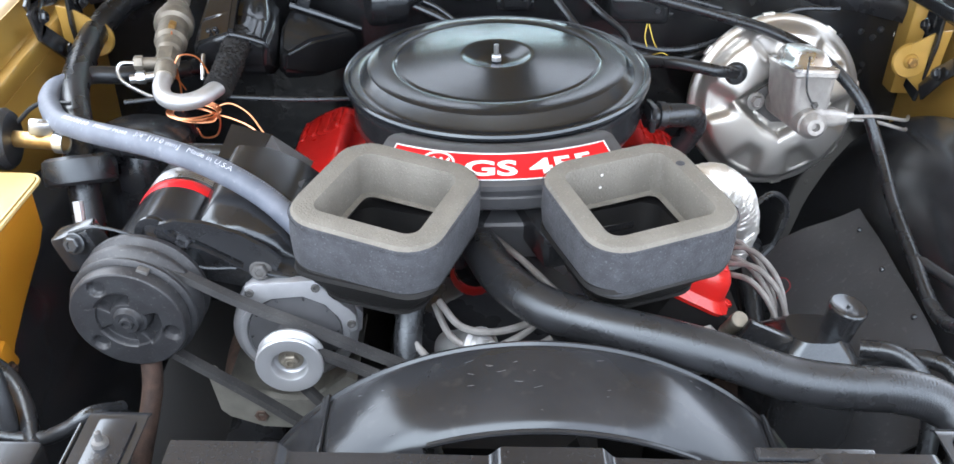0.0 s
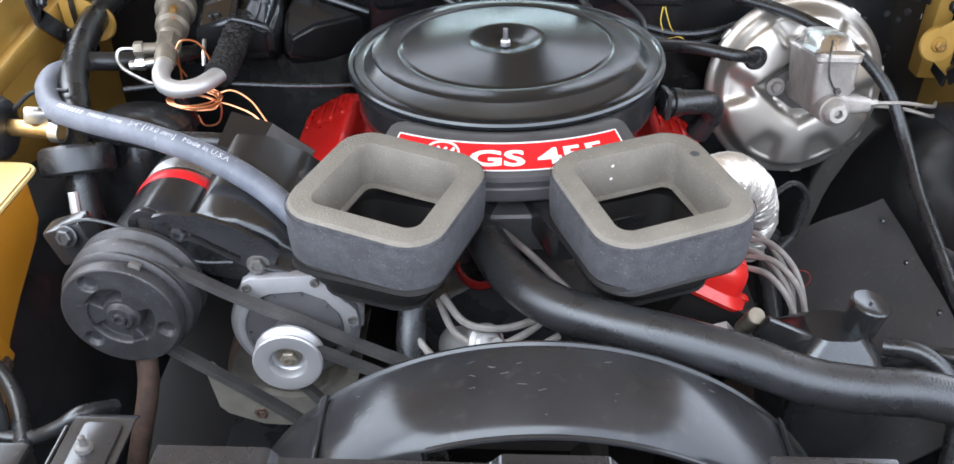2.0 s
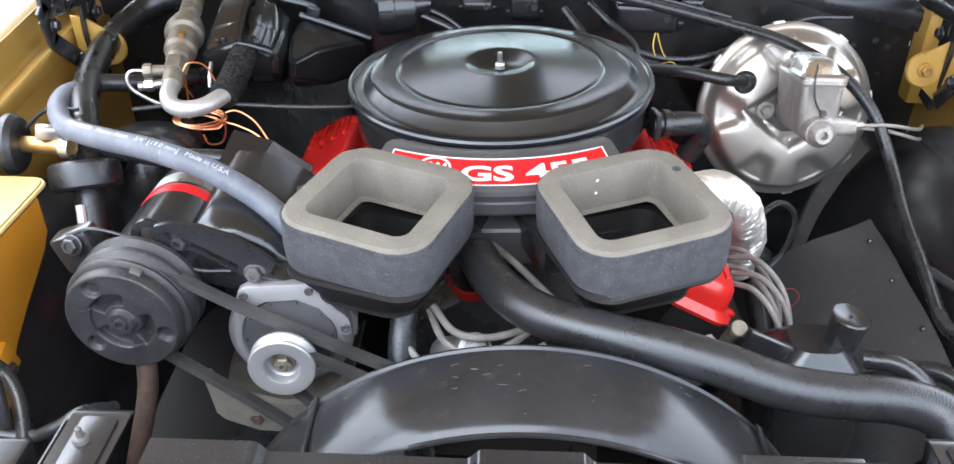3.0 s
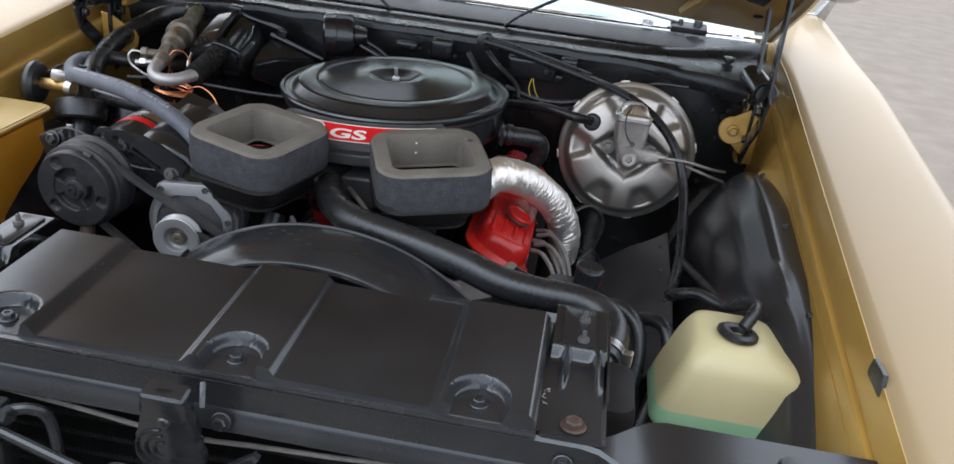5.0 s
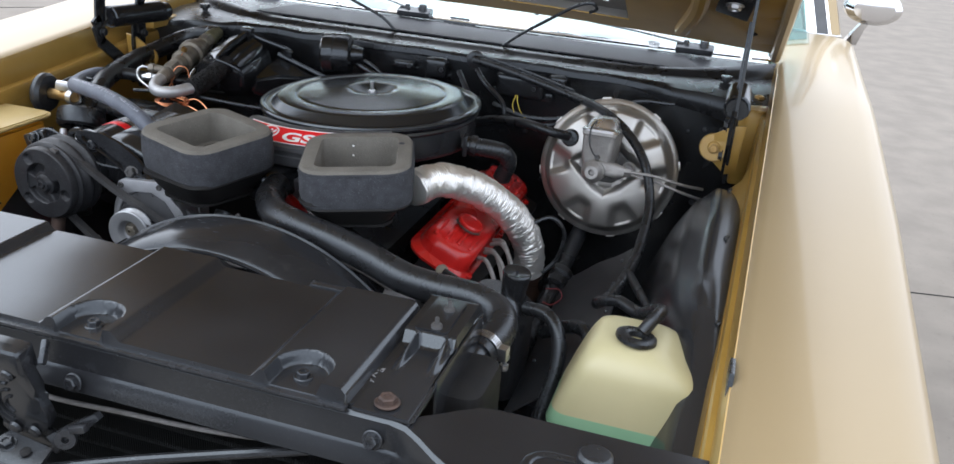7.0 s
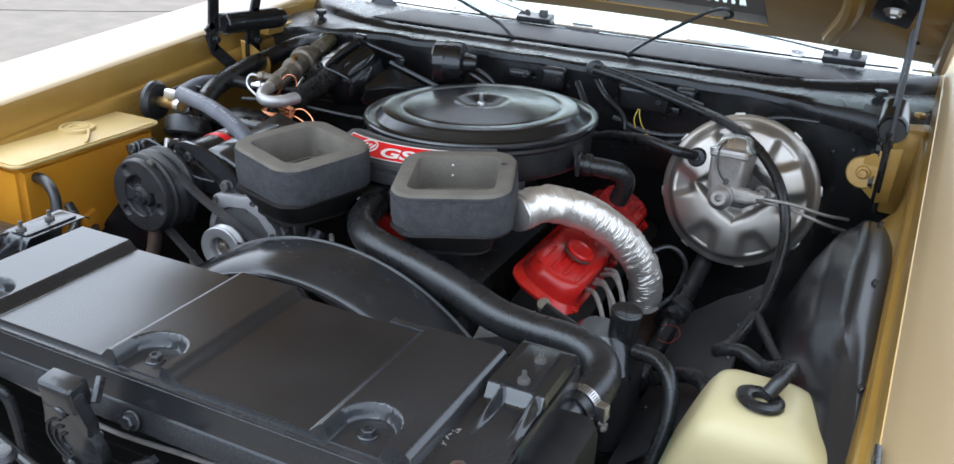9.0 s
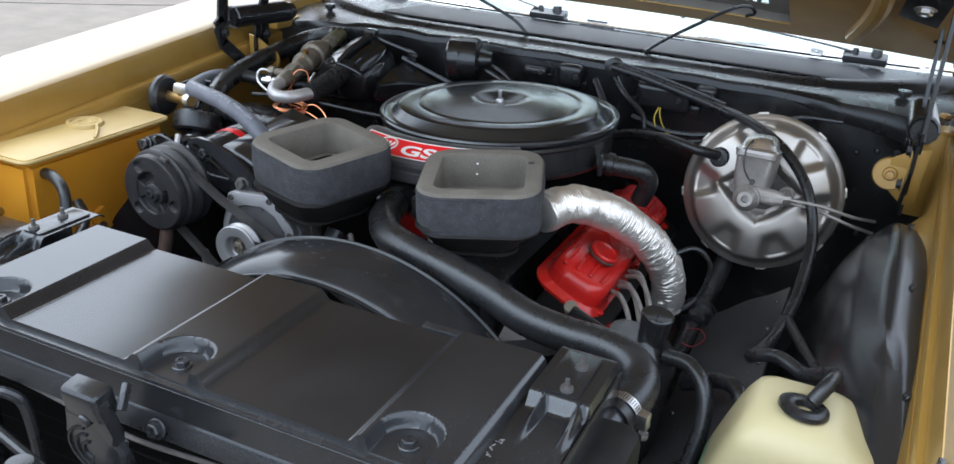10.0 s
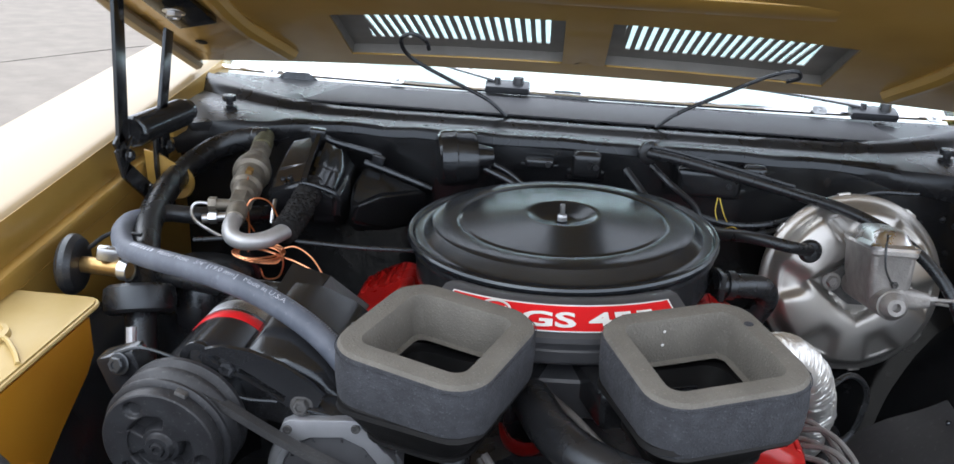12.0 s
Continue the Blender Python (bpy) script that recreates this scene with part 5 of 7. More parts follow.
def block():
    """Engine block, intake and front cover seen in the gaps, shaded by their colour."""
    root = thing("engine_block", "dark and red V8 engine block deep in the bay, shade in its colour", "engine", at=(-0.012, 1.05, 0.5))
    part("crankcase", box((0.42, 0.52, 0.30), T(-0.012, 1.12, 0.44), 0.02), DARK, root, "block toned near-black for shade")
    part("intake_manifold", loft([[(-0.012 + x * w, y, z) for x, z in ((-0.15, 0.60), (-0.12, 0.72), (-0.05, 0.765), (0.05, 0.765), (0.12, 0.72), (0.15, 0.60))] for y, w in ((0.87, 0.9), (0.90, 1.0), (1.30, 1.0), (1.33, 0.9))]), CHASSIS, root, "intake manifold toned dark for shade")
    part("front_cover", loft([[(-0.012 + x * w, y, z) for x, z in ((-0.12, 0.40), (-0.13, 0.58), (-0.09, 0.68), (0.09, 0.68), (0.13, 0.58), (0.12, 0.40))] for y, w in ((0.70, 0.75), (0.72, 0.95), (0.82, 1.0))]), DARK, root, "front cover toned near-black for shade")
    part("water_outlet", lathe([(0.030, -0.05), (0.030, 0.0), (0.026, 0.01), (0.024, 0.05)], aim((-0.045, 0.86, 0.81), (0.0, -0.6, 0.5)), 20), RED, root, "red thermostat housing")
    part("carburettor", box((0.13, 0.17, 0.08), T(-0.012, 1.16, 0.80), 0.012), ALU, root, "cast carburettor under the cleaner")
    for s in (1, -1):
        part("cylinder_head", box((0.112, 0.46, 0.16), T(-0.012 + s * 0.226, 1.11, 0.672, 0, s * 28), 0.012), DARK, root, "cylinder head toned near-black for shade")
        part("exhaust_manifold", tube([(-0.012 + s * 0.33, 0.92, 0.56), (-0.012 + s * 0.35, 1.0, 0.55), (-0.012 + s * 0.34, 1.25, 0.56)], 0.035, 12), RUSTY, root, "rusty exhaust manifold")
    return root


block()


def valve_cover(s):
    """Ribbed rocker cover; both have the same pressing, and the driver's side has the filler cap."""
    cx = -0.012 + s * (0.2495 if s > 0 else 0.262)
    root = thing("valve_cover", "ribbed red enamel valve cover, slightly worn", "valve cover", "valve covers", (cx, 1.06, 0.74))
    m = T(cx - s * 0.004, 1.104, 0.7625 if s > 0 else 0.771, 0, s * 27)
    secs = []
    for w, l, z in ((0.118, 0.452, -0.016), (0.120, 0.454, -0.011), (0.110, 0.446, -0.008), (0.101, 0.432, -0.003), (0.097, 0.426, 0.010), (0.092, 0.421, 0.019), (0.084, 0.412, 0.0245), (0.074, 0.402, 0.0262)):
        secs.append([m @ Vector((x, y, z)) for x, y in rrect(w, l, 0.034, 8)])
    part("shell", loft(secs), RED, root)
    for k in range(4):
        # raised ridges that run back from the front edge, and their twins at the rear
        for y, long in ((-0.166 + 0.003 * k, 0.070 - 0.006 * k), (0.155, 0.06)):
            part("rib", box((0.0070, long, 0.006), m @ T(-0.031 + 0.0205 * k, y, 0.0262), 0.0026, 3), RED, root)
    if s > 0:
        cap = part("filler_cap", lathe([(0.018, 0), (0.018, 0.008), (0.0225, 0.009), (0.0235, 0.012), (0.0235, 0.0155), (0.0215, 0.0175), (0.0195, 0.0175), (0.0180, 0.0150), (0.010, 0.0145), (0.0, 0.0152)], m @ T(0.004, -0.120, 0.0255), 36), RED, root, "round red oil filler cap")
        part("cap_tab", tube([m @ Vector((0.004 + 0.0238 * math.cos(a), -0.120 + 0.0238 * math.sin(a), 0.0345)) for a in [radians(200 + 10 * k) for k in range(15)]], 0.0022, 6, 2), RUSTY, cap, "worn cap rim")
    for y in (-0.195, 0.0, 0.195):
        bolt(root, m @ Vector((s * 0.0545, y, -0.0095)), m.to_3x3() @ Vector((0, 0, 1)), 0.007, 0.005, 0, RED)
    return root


valve_cover(1)
valve_cover(-1)


def booster():
    root = thing("brake_booster", "zinc-plated brake booster with pressed lobes on the firewall", "brake booster", at=(0.434, 1.36, 0.82))
    axis = Vector((0.048, -1, 0.208)).normalized()
    m = aim((0.435, 1.3325, 0.823), axis, (0, 0, 1))

    pockets = [radians(d) for d in (-117, -65, -6, 50, 106, 178)]

    def lobes(r, h, a):
        """Diamond hollow round the mounting ears, and pockets that open towards the rim between the arms."""
        x, y = r * math.cos(a), (r * math.sin(a)) - 0.008
        if r > 0.024:
            e = (abs(x) / 0.074 + abs(y) / 0.056 - 1) / 0.15
            h -= 0.0140 / (1 + math.exp(5 * e)) * min(1.0, max(0.0, (h - 0.036) / 0.009))
        if 0.050 < r < 0.126:
            for c in pockets:
                da = abs((a - c + math.pi) % (2 * math.pi) - math.pi) * r
                half = 0.0095 + 0.42 * (r - 0.074)
                e = math.log(math.exp((da - half) / 0.0042) + math.exp((0.079 - r) / 0.0042)) * 0.42
                h -= 0.0145 / (1 + math.exp(3.2 * e)) * (1 - max(0.0, (r - 0.112) / 0.014))
        return r, h
    prof = [(0.0, 0.036), (0.016, 0.036), (0.024, 0.036), (0.030, 0.0365), (0.034, 0.038), (0.038, 0.042), (0.042, 0.0455), (0.046, 0.0472), (0.050, 0.0480), (0.055, 0.0482), (0.060, 0.0482)]
    prof += [(0.063 + 0.002 * k, 0.0482 - 0.000012 * k * k) for k in range(26)]
    prof += [(0.1155, 0.0385), (0.118, 0.035), (0.1205, 0.029), (0.1235, 0.020), (0.126, 0.010), (0.131, 0.007), (0.1368, 0.006), (0.1388, 0.003), (0.1388, -0.004), (0.1355, -0.007), (0.130, -0.012), (0.122, -0.05), (0.09, -0.075), (0, -0.08)]
    part("shell", lathe(prof, m, 220, warp=lobes), ZINC, root, "pressed zinc shell", angle=50)
    for k in range(8):
        a = radians(10 + 45 * k)
        part("crimp_tab", box((0.018, 0.005, 0.010), m @ T(0.1388 * math.cos(a), 0.1388 * math.sin(a), -0.001, 0, 0, math.degrees(a) + 90), 0.0015), ZINC, root)
    # dark mounting plate behind the cylinder
    part("mount_plate", plate([(0.045, -0.012), (0.052, 0.0), (0.045, 0.012), (0.012, 0.036), (-0.012, 0.036), (-0.045, 0.012), (-0.052, 0.0), (-0.045, -0.012), (-0.012, -0.034), (0.012, -0.034)], 0.006, m @ T(0, 0.008, 0.0335), 0.002), IRON, root, "dark cast mounting plate")
    for x in (-0.042, 0.042):
        bolt(root, m @ Vector((x, 0.008, 0.0415)), axis, 0.0095, 0.010, 0.014, CASTGREY, "mounting nut")
    axis = Vector((0.0, -1, 0.21)).normalized()
    m0, m = m, aim((0.430, 1.331, 0.832), axis, (0, 0, 1))
    mc = thing("master_cylinder", "cast iron brake master cylinder with a bright sheet lid", "master cylinder", at=(0.434, 1.22, 0.84))
    part("bore", rod(m @ Vector((0, 0, 0.036)), m @ Vector((0, 0, 0.195)), 0.021, 20, 0.004), CASTGREY, mc, "cast bore")
    res = m @ T(0, 0, 0)
    up = m.to_3x3() @ Vector((0, 1, 0))
    base = m @ Vector((0, 0.0, 0.118))
    mm = Matrix((Vector((1, 0, 0)), -axis, up)).transposed().to_4x4()
    mm.translation = base
    secs = [[mm @ Vector((x, y, z)) for x, y in rrect(w, l, 0.010)] for w, l, z in ((0.044, 0.10, 0.0), (0.056, 0.118, 0.025), (0.060, 0.122, 0.062), (0.064, 0.128, 0.066), (0.064, 0.128, 0.071))]
    part("reservoir", loft(secs), CASTGREY, mc, "grey cast reservoir")
    lid = [[mm @ Vector((x, y, z)) for x, y in rrect(w, l, r)] for w, l, z, r in ((0.066, 0.130, 0.0712, 0.012), (0.067, 0.131, 0.076, 0.012), (0.060, 0.124, 0.0785, 0.014), (0.054, 0.114, 0.0800, 0.018), (0.050, 0.106, 0.0865, 0.020), (0.044, 0.096, 0.0925, 0.019), (0.034, 0.080, 0.0965, 0.015), (0.018, 0.055, 0.0980, 0.008))]
    part("lid", loft(lid), SHEETLID, mc, "bright pressed lid")
    part("bail", tube([mm @ Vector(p) for p in ((-0.004, -0.020, 0.096), (-0.010, -0.050, 0.090), (-0.016, -0.066, 0.075), (-0.014, -0.068, 0.050), (-0.006, -0.066, 0.034), (0.002, -0.064, 0.026))], 0.0014, 8, 6), CHASSIS, mc, "dark wire bail")
    part("bail_stud", hexbolt(mm @ Vector((0.003, -0.060, 0.026)), axis, 0.005, 0.006), IRON, mc)
    part("front_boss", lathe([(0, -0.004), (0.005, -0.004), (0.006, 0.006), (0.0115, 0.006), (0.0135, 0.004), (0.0165, -0.002), (0.0185, -0.006), (0.0195, -0.012), (0.0205, -0.03)], m @ T(0, 0, 0.20), 28), CASTGREY, mc, "round front boss")
    part("valve_block", loft([[m @ Vector((x, 0.006 + y * h, 0.165 + z * h)) for y, z in rrect(0.032, 0.030, 0.010)] for x, h in ((0.0, 1.0), (0.016, 1.0), (0.020, 0.85), (0.040, 0.82), (0.045, 0.70), (0.055, 0.62))]), CASTGREY, mc, "brake valve block")
    for dy in (0.0, 0.010):
        part("pipe_nut", hexbolt(m @ Vector((0.054, 0.008 - dy * 0.6, 0.168 - dy)), (1, 0.1, 0.1), 0.0055, 0.012), CASTGREY, mc)
        part("brake_pipe", tube([m @ Vector((0.062, 0.008 - dy * 0.6, 0.168 - dy)), m @ Vector((0.110, 0.006 - dy, 0.155 - dy)), m @ Vector((0.16, -0.004 - dy * 1.4, 0.13)), m @ Vector((0.195, -0.012 - dy * 2, 0.07))], 0.0028, 8), CASTGREY, mc, "dull steel brake pipe")
    # vacuum check valve and hose
    hose = thing("vacuum_hose", "black rubber vacuum hose to the booster's check valve", "hose", at=(0.35, 1.29, 0.88))
    part("check_valve", lathe([(0.0, 0.020), (0.005, 0.020), (0.006, 0.016), (0.014, 0.015), (0.018, 0.010), (0.018, 0.0), (0.0, 0.0)], m0 @ T(-0.080, 0.052, 0.036), 22), RUBBER, hose, "round black check valve")
    e = m0 @ Vector((-0.082, 0.054, 0.048))
    part("hose", tube([e, (0.318, 1.272, 0.896), (0.268, 1.285, 0.901), (0.228, 1.312, 0.893), (0.18, 1.345, 0.88), (0.12, 1.36, 0.86)], 0.0095, 12, 8), RUBBER, hose)
    return root


booster()


def compressor():
    root = thing("ac_compressor", "black air-conditioning compressor with clutch pulley and a red label band", "compressor", at=(-0.40, 0.80, 0.78))
    axis = Vector((0.06, 1, 0.03)).normalized()
    m = aim((-0.400, 0.716, 0.836), -axis, (0, 0, 1))
    holes = [(0.046 * math.cos(radians(d)), 0.046 * math.sin(radians(d))) for d in (122, -15, -137)]

    def press(r, h, a):
        """Three round recesses in the ring and three arched windows round the hub."""
        x, y = r * math.cos(a), r * math.sin(a)
        for hx, hy in holes:
            q = math.hypot(x - hx, y - hy)
            h -= 0.0055 / (1 + math.exp((q - 0.0082) / 0.0005))
        for d, depth in ((118, 0.012), (-18, 0.012), (-118, 0.006)):
            da = abs((a - radians(d) + math.pi) % (2 * math.pi) - math.pi) * r - 0.62 * r
            e = max(da, 0.0205 - r, r - 0.0335)
            h -= depth / (1 + math.exp(e / 0.0005))
        return r, h
    face = [(0.0155 + 0.00085 * k, -0.003 if k < 21 else -0.0005) for k in range(51)]
    prof = [(0, -0.001), (0.004, -0.001), (0.0045, -0.003), (0.0075, -0.003), (0.008, 0.003), (0.0125, 0.003), (0.0135, 0.001), (0.0145, -0.002)] + face + [(0.0595, -0.0015), (0.061, -0.006), (0.0605, -0.014), (0.0, -0.014)]
    part("clutch_plate", lathe(prof, m, 200, warp=press), CLUTCH, root, "scuffed grey clutch plate with recessed holes", angle=28)
    part("hub_nut", lathe([(0, 0.003), (0.003, 0.003), (0.004, 0.006), (0.0065, 0.006), (0.0075, 0.003), (0.0075, -0.003)], m, 20), CLUTCH, root, "round hub nut")
    part("balance_clip", box((0.012, 0.007, 0.008), m @ T(0.022, 0.057, -0.012, 0, 0, -20), 0.0015), IRON, root, "small steel clip")
    part("pulley", lathe([(0.0, -0.014), (0.056, -0.0145), (0.064, -0.016), (0.066, -0.018), (0.066, -0.021), (0.058, -0.028), (0.066, -0.035), (0.067, -0.038), (0.067, -0.041), (0.059, -0.048), (0.067, -0.055), (0.067, -0.060), (0.062, -0.066), (0, -0.066)], m, 96), CLUTCH, root, "twin-groove pulley")
    part("body", lathe([(0.056, -0.066), (0.056, -0.075), (0.0545, -0.085), (0.0545, -0.235), (0.052, -0.25), (0.0, -0.255)], m, 48), BLACK, root, "black cylindrical body")
    part("label_band", lathe([(0.0546, -0.174), (0.0552, -0.175), (0.0552, -0.190), (0.0546, -0.191)], m, 48), REDDECAL, root, "red label band")
    for k in range(7):
        part("label_line", lathe([(0.0546, -0.196 - 0.0032 * k), (0.0550, -0.1965 - 0.0032 * k), (0.0550, -0.1978 - 0.0032 * k), (0.0546, -0.1982 - 0.0032 * k)], m, 48), STEEL, root)
    return root


compressor()


def accessory_brackets():
    root = thing("accessory_bracket", "black slotted adjusting bracket over the compressor and alternator", "bracket", at=(-0.33, 0.80, 0.88))
    # slotted arm from the compressor's top to the alternator
    outline = [(-0.3817, 0.904), (-0.3755, 0.913), (-0.3582, 0.9180), (-0.3282, 0.9155), (-0.2947, 0.904), (-0.265, 0.8845), (-0.2519, 0.8715), (-0.2616, 0.8514), (-0.2731, 0.8458), (-0.2921, 0.8566), (-0.3146, 0.8713), (-0.337, 0.8837), (-0.3597, 0.8897), (-0.3766, 0.8942)]
    slot = [(-0.3718, 0.9057), (-0.3621, 0.9078), (-0.3289, 0.8904), (-0.2916, 0.8679), (-0.2936, 0.8605), (-0.3329, 0.8816), (-0.3664, 0.8990)]
    arm = bmesh.new()
    for loop in (outline, slot):
        ring = [arm.verts.new((x, 0.786, z)) for x, z in loop]
        for k in range(len(ring)):
            arm.edges.new((ring[k], ring[(k + 1) % len(ring)]))
    bmesh.ops.triangle_fill(arm, edges=arm.edges[:], use_beauty=True)
    part("slotted_arm", thicken(arm, 0.006), BLACK, root, "flat black arm with an open adjusting slot")
    part("eye", lathe([(0.010, -0.004), (0.018, -0.004), (0.019, 0.0), (0.018, 0.004), (0.010, 0.004)], aim((-0.388, 0.794, 0.895), (0, -1, 0.1)), 20, close=True), BLACK, root)
    bolt(root, (-0.354, 0.790, 0.890), (0, -1, 0.2), 0.009, 0.009, 0.012, CHASSIS)
    bolt(root, (-0.275, 0.780, 0.859), (0, -1, 0.2), 0.009, 0.008, 0.012, IRON)
    part("top_strap", box((0.08, 0.03, 0.006), T(-0.235, 0.79, 0.852, 12, 12), 0.002), BLACK, root)
    part("left_lug", box((0.045, 0.03, 0.045), T(-0.468, 0.80, 0.872, 0, -20), 0.006), BLACK, root)
    bolt(root, (-0.468, 0.783, 0.885), (-0.2, -1, 0.3), 0.009, 0.007, 0.012, CHASSIS)
    part("wire", tube([(-0.475, 0.79, 0.893), (-0.44, 0.785, 0.905), (-0.39, 0.78, 0.893), (-0.34, 0.772, 0.868), (-0.30, 0.778, 0.862)], 0.0018, 6), RUBBER, root, "thin dark wire")
    # black sheet cover beside the compressor body
    part("side_cover", loft([[(x, y, z) for x, z in ((-0.352, 0.83), (-0.352, 0.885 + d), (-0.335, 0.902 + d), (-0.300, 0.900 + d), (-0.262, 0.884 + d), (-0.225, 0.855 + d), (-0.215, 0.80))] for y, d in ((0.803, -0.012), (0.812, 0.0), (0.88, 0.004), (0.97, 0.006))]), PLASTIC, root, "smooth black bracket housing", angle=50)
    return root


accessory_brackets()


def alternator():
    root = thing("alternator", "bright cast aluminium alternator with a steel pulley", "alternator", at=(-0.235, 0.78, 0.78))
    axis = Vector((0.05, -1, 0.02)).normalized()
    m = aim((-0.239, 0.713, 0.783), axis, (0, 0, 1))
    part("pulley", lathe([(0.0, -0.013), (0.0165, -0.013), (0.0180, -0.0115), (0.0186, -0.003), (0.0196, -0.0008), (0.0215, 0.0), (0.0345, 0.0005), (0.036, -0.001), (0.036, -0.003), (0.031, -0.009), (0.036, -0.015), (0.036, -0.018), (0.028, -0.022), (0.016, -0.024)], m, 56), PULLEYFACE, root, "bright machined pulley")
    part("shaft_nut", join(hexbolt(m @ Vector((0, 0, -0.013)), axis, 0.0095, 0.007, 0.0135), lathe([(0.003, 0.0), (0.003, 0.003), (0.0045, 0.003), (0.005, 0.0)], m @ T(0, 0, -0.006), 14)), BRONZE, root, "brown shaft nut deep in the pulley")
    part("fan_disc", lathe([(0.014, -0.022), (0.016, -0.040), (0.022, -0.050), (0.0505, -0.056), (0.0515, -0.058), (0.050, -0.060), (0.014, -0.060)], m, 48), GREYPLASTIC, root, "dark fan disc")
    for k in range(10):
        a = 36 * k
        part("fan_blade", box((0.020, 0.003, 0.010), m @ T(0.040 * math.cos(radians(a)), 0.040 * math.sin(radians(a)), -0.060, 0, 0, a + 25), 0.001), CHASSIS, root)

    def vents(r, h, a):
        if 0.026 < r < 0.048 and (a * 6 / (2 * math.pi)) % 1 < 0.55:
            h -= 0.006
        return r, h
    part("front_housing", lathe([(0.014, -0.066), (0.025, -0.066)] + [(0.0255 + 0.002 * k, -0.066) for k in range(12)] + [(0.0495, -0.066), (0.0515, -0.058), (0.053, -0.055), (0.057, -0.054), (0.0600, -0.0545), (0.0605, -0.057), (0.0665, -0.060), (0.0690, -0.064), (0.0697, -0.092), (0.0668, -0.094), (0.0668, -0.103), (0.069, -0.105), (0.069, -0.132), (0.062, -0.142), (0.0, -0.144)], m, 96, warp=vents), ALUBRIGHT, root, "bright cast aluminium housing")
    ear = plate([(-0.055, 0.047), (-0.049, 0.064), (-0.041, 0.0685), (0.024, 0.073), (0.031, 0.070), (0.042, 0.051), (0.058, 0.038), (0.067, 0.027), (0.069, 0.008), (0.060, 0.002), (0.054, 0.020), (0.036, 0.043), (0.012, 0.0545), (-0.022, 0.0515), (-0.042, 0.038)], 0.012, m @ T(0, 0, -0.064), 0.0018)
    part("ear_plate", ear, ALUBRIGHT, root, "cast top ear plate with pointed lugs")
    part("side_ear", plate([(0.055, 0.020), (0.066, 0.028), (0.073, 0.018), (0.072, -0.006), (0.062, -0.012)], 0.014, m @ T(0, 0, -0.082), 0.002), ALUBRIGHT, root, "cast side ear")
    for x, y, z in ((0.026, 0.0640, -0.0505), (-0.044, 0.0580, -0.0505), (0.0620, 0.016, -0.0505)):
        part("ear_screw", lathe([(0.0, -0.001), (0.0022, -0.001), (0.0026, 0.001), (0.0045, 0.0012), (0.005, 0.0), (0.005, -0.003)], m @ T(x, y, z), 16), IRON, root, "small dark screw")
    # cast cradle below
    br = thing("alternator_bracket", "weathered olive-grey cast cradle under the alternator", "bracket", at=(-0.26, 0.77, 0.68))
    out = [(-0.341, 0.742), (-0.333, 0.742), (-0.316, 0.716), (-0.255, 0.699), (-0.225, 0.702), (-0.186, 0.738), (-0.174, 0.733), (-0.214, 0.664), (-0.224, 0.657), (-0.284, 0.659), (-0.322, 0.674), (-0.331, 0.684)]
    part("front_cheek", thicken(loft([[(x, 0.758, z) for x, z in out[:6]], [(x, 0.757, z) for x, z in reversed(out[6:])]], closed=False), 0.009), OLIVECAST, br, "weathered flat cheek")
    part("floor_web", loft([[(x, y, z) for x, z in out[6:]] + [(x, y, z + 0.007) for x, z in reversed(out[6:])] for y in (0.760, 0.86)]), OLIVECAST, br, "cast web")
    bolt(br, (-0.286, 0.755, 0.675), (0, -1, 0.1), 0.0085, 0.007, 0.012, RUSTY)
    return root


alternator()


def belt(name, pts, w, label):
    way = spline(pts, 10)
    secs = []
    for p, u, v, d in frames(way):
        side = Vector((0, 1, 0))
        n = d.cross(side).normalized()
        secs.append([p + side * (w / 2) + n * 0.004, p + side * (w / 2) - n * 0.004, p - side * (w / 2) - n * 0.004, p - side * (w / 2) + n * 0.004])
    return single(name, loft(secs), BELT, label, "belt", "drive belts")


belt("drive_belt", [(-0.372, 0.748, 0.886), (-0.353, 0.748, 0.876), (-0.288, 0.746, 0.840), (-0.226, 0.744, 0.812), (-0.159, 0.742, 0.780), (-0.02, 0.742, 0.715)], 0.012, "worn grey-black drive belt from the compressor")
belt("drive_belt", [(-0.222, 0.725, 0.800), (-0.212, 0.725, 0.793), (-0.158, 0.728, 0.764), (-0.02, 0.73, 0.69)], 0.011, "worn grey-black drive belt from the alternator")
belt("drive_belt", [(-0.375, 0.745, 0.775), (-0.28, 0.742, 0.705), (-0.18, 0.738, 0.625)], 0.012, "worn lower run of the compressor belt")
belt("drive_belt", [(-0.232, 0.728, 0.745), (-0.20, 0.728, 0.70), (-0.16, 0.728, 0.63)], 0.011, "worn lower run of the alternator belt")


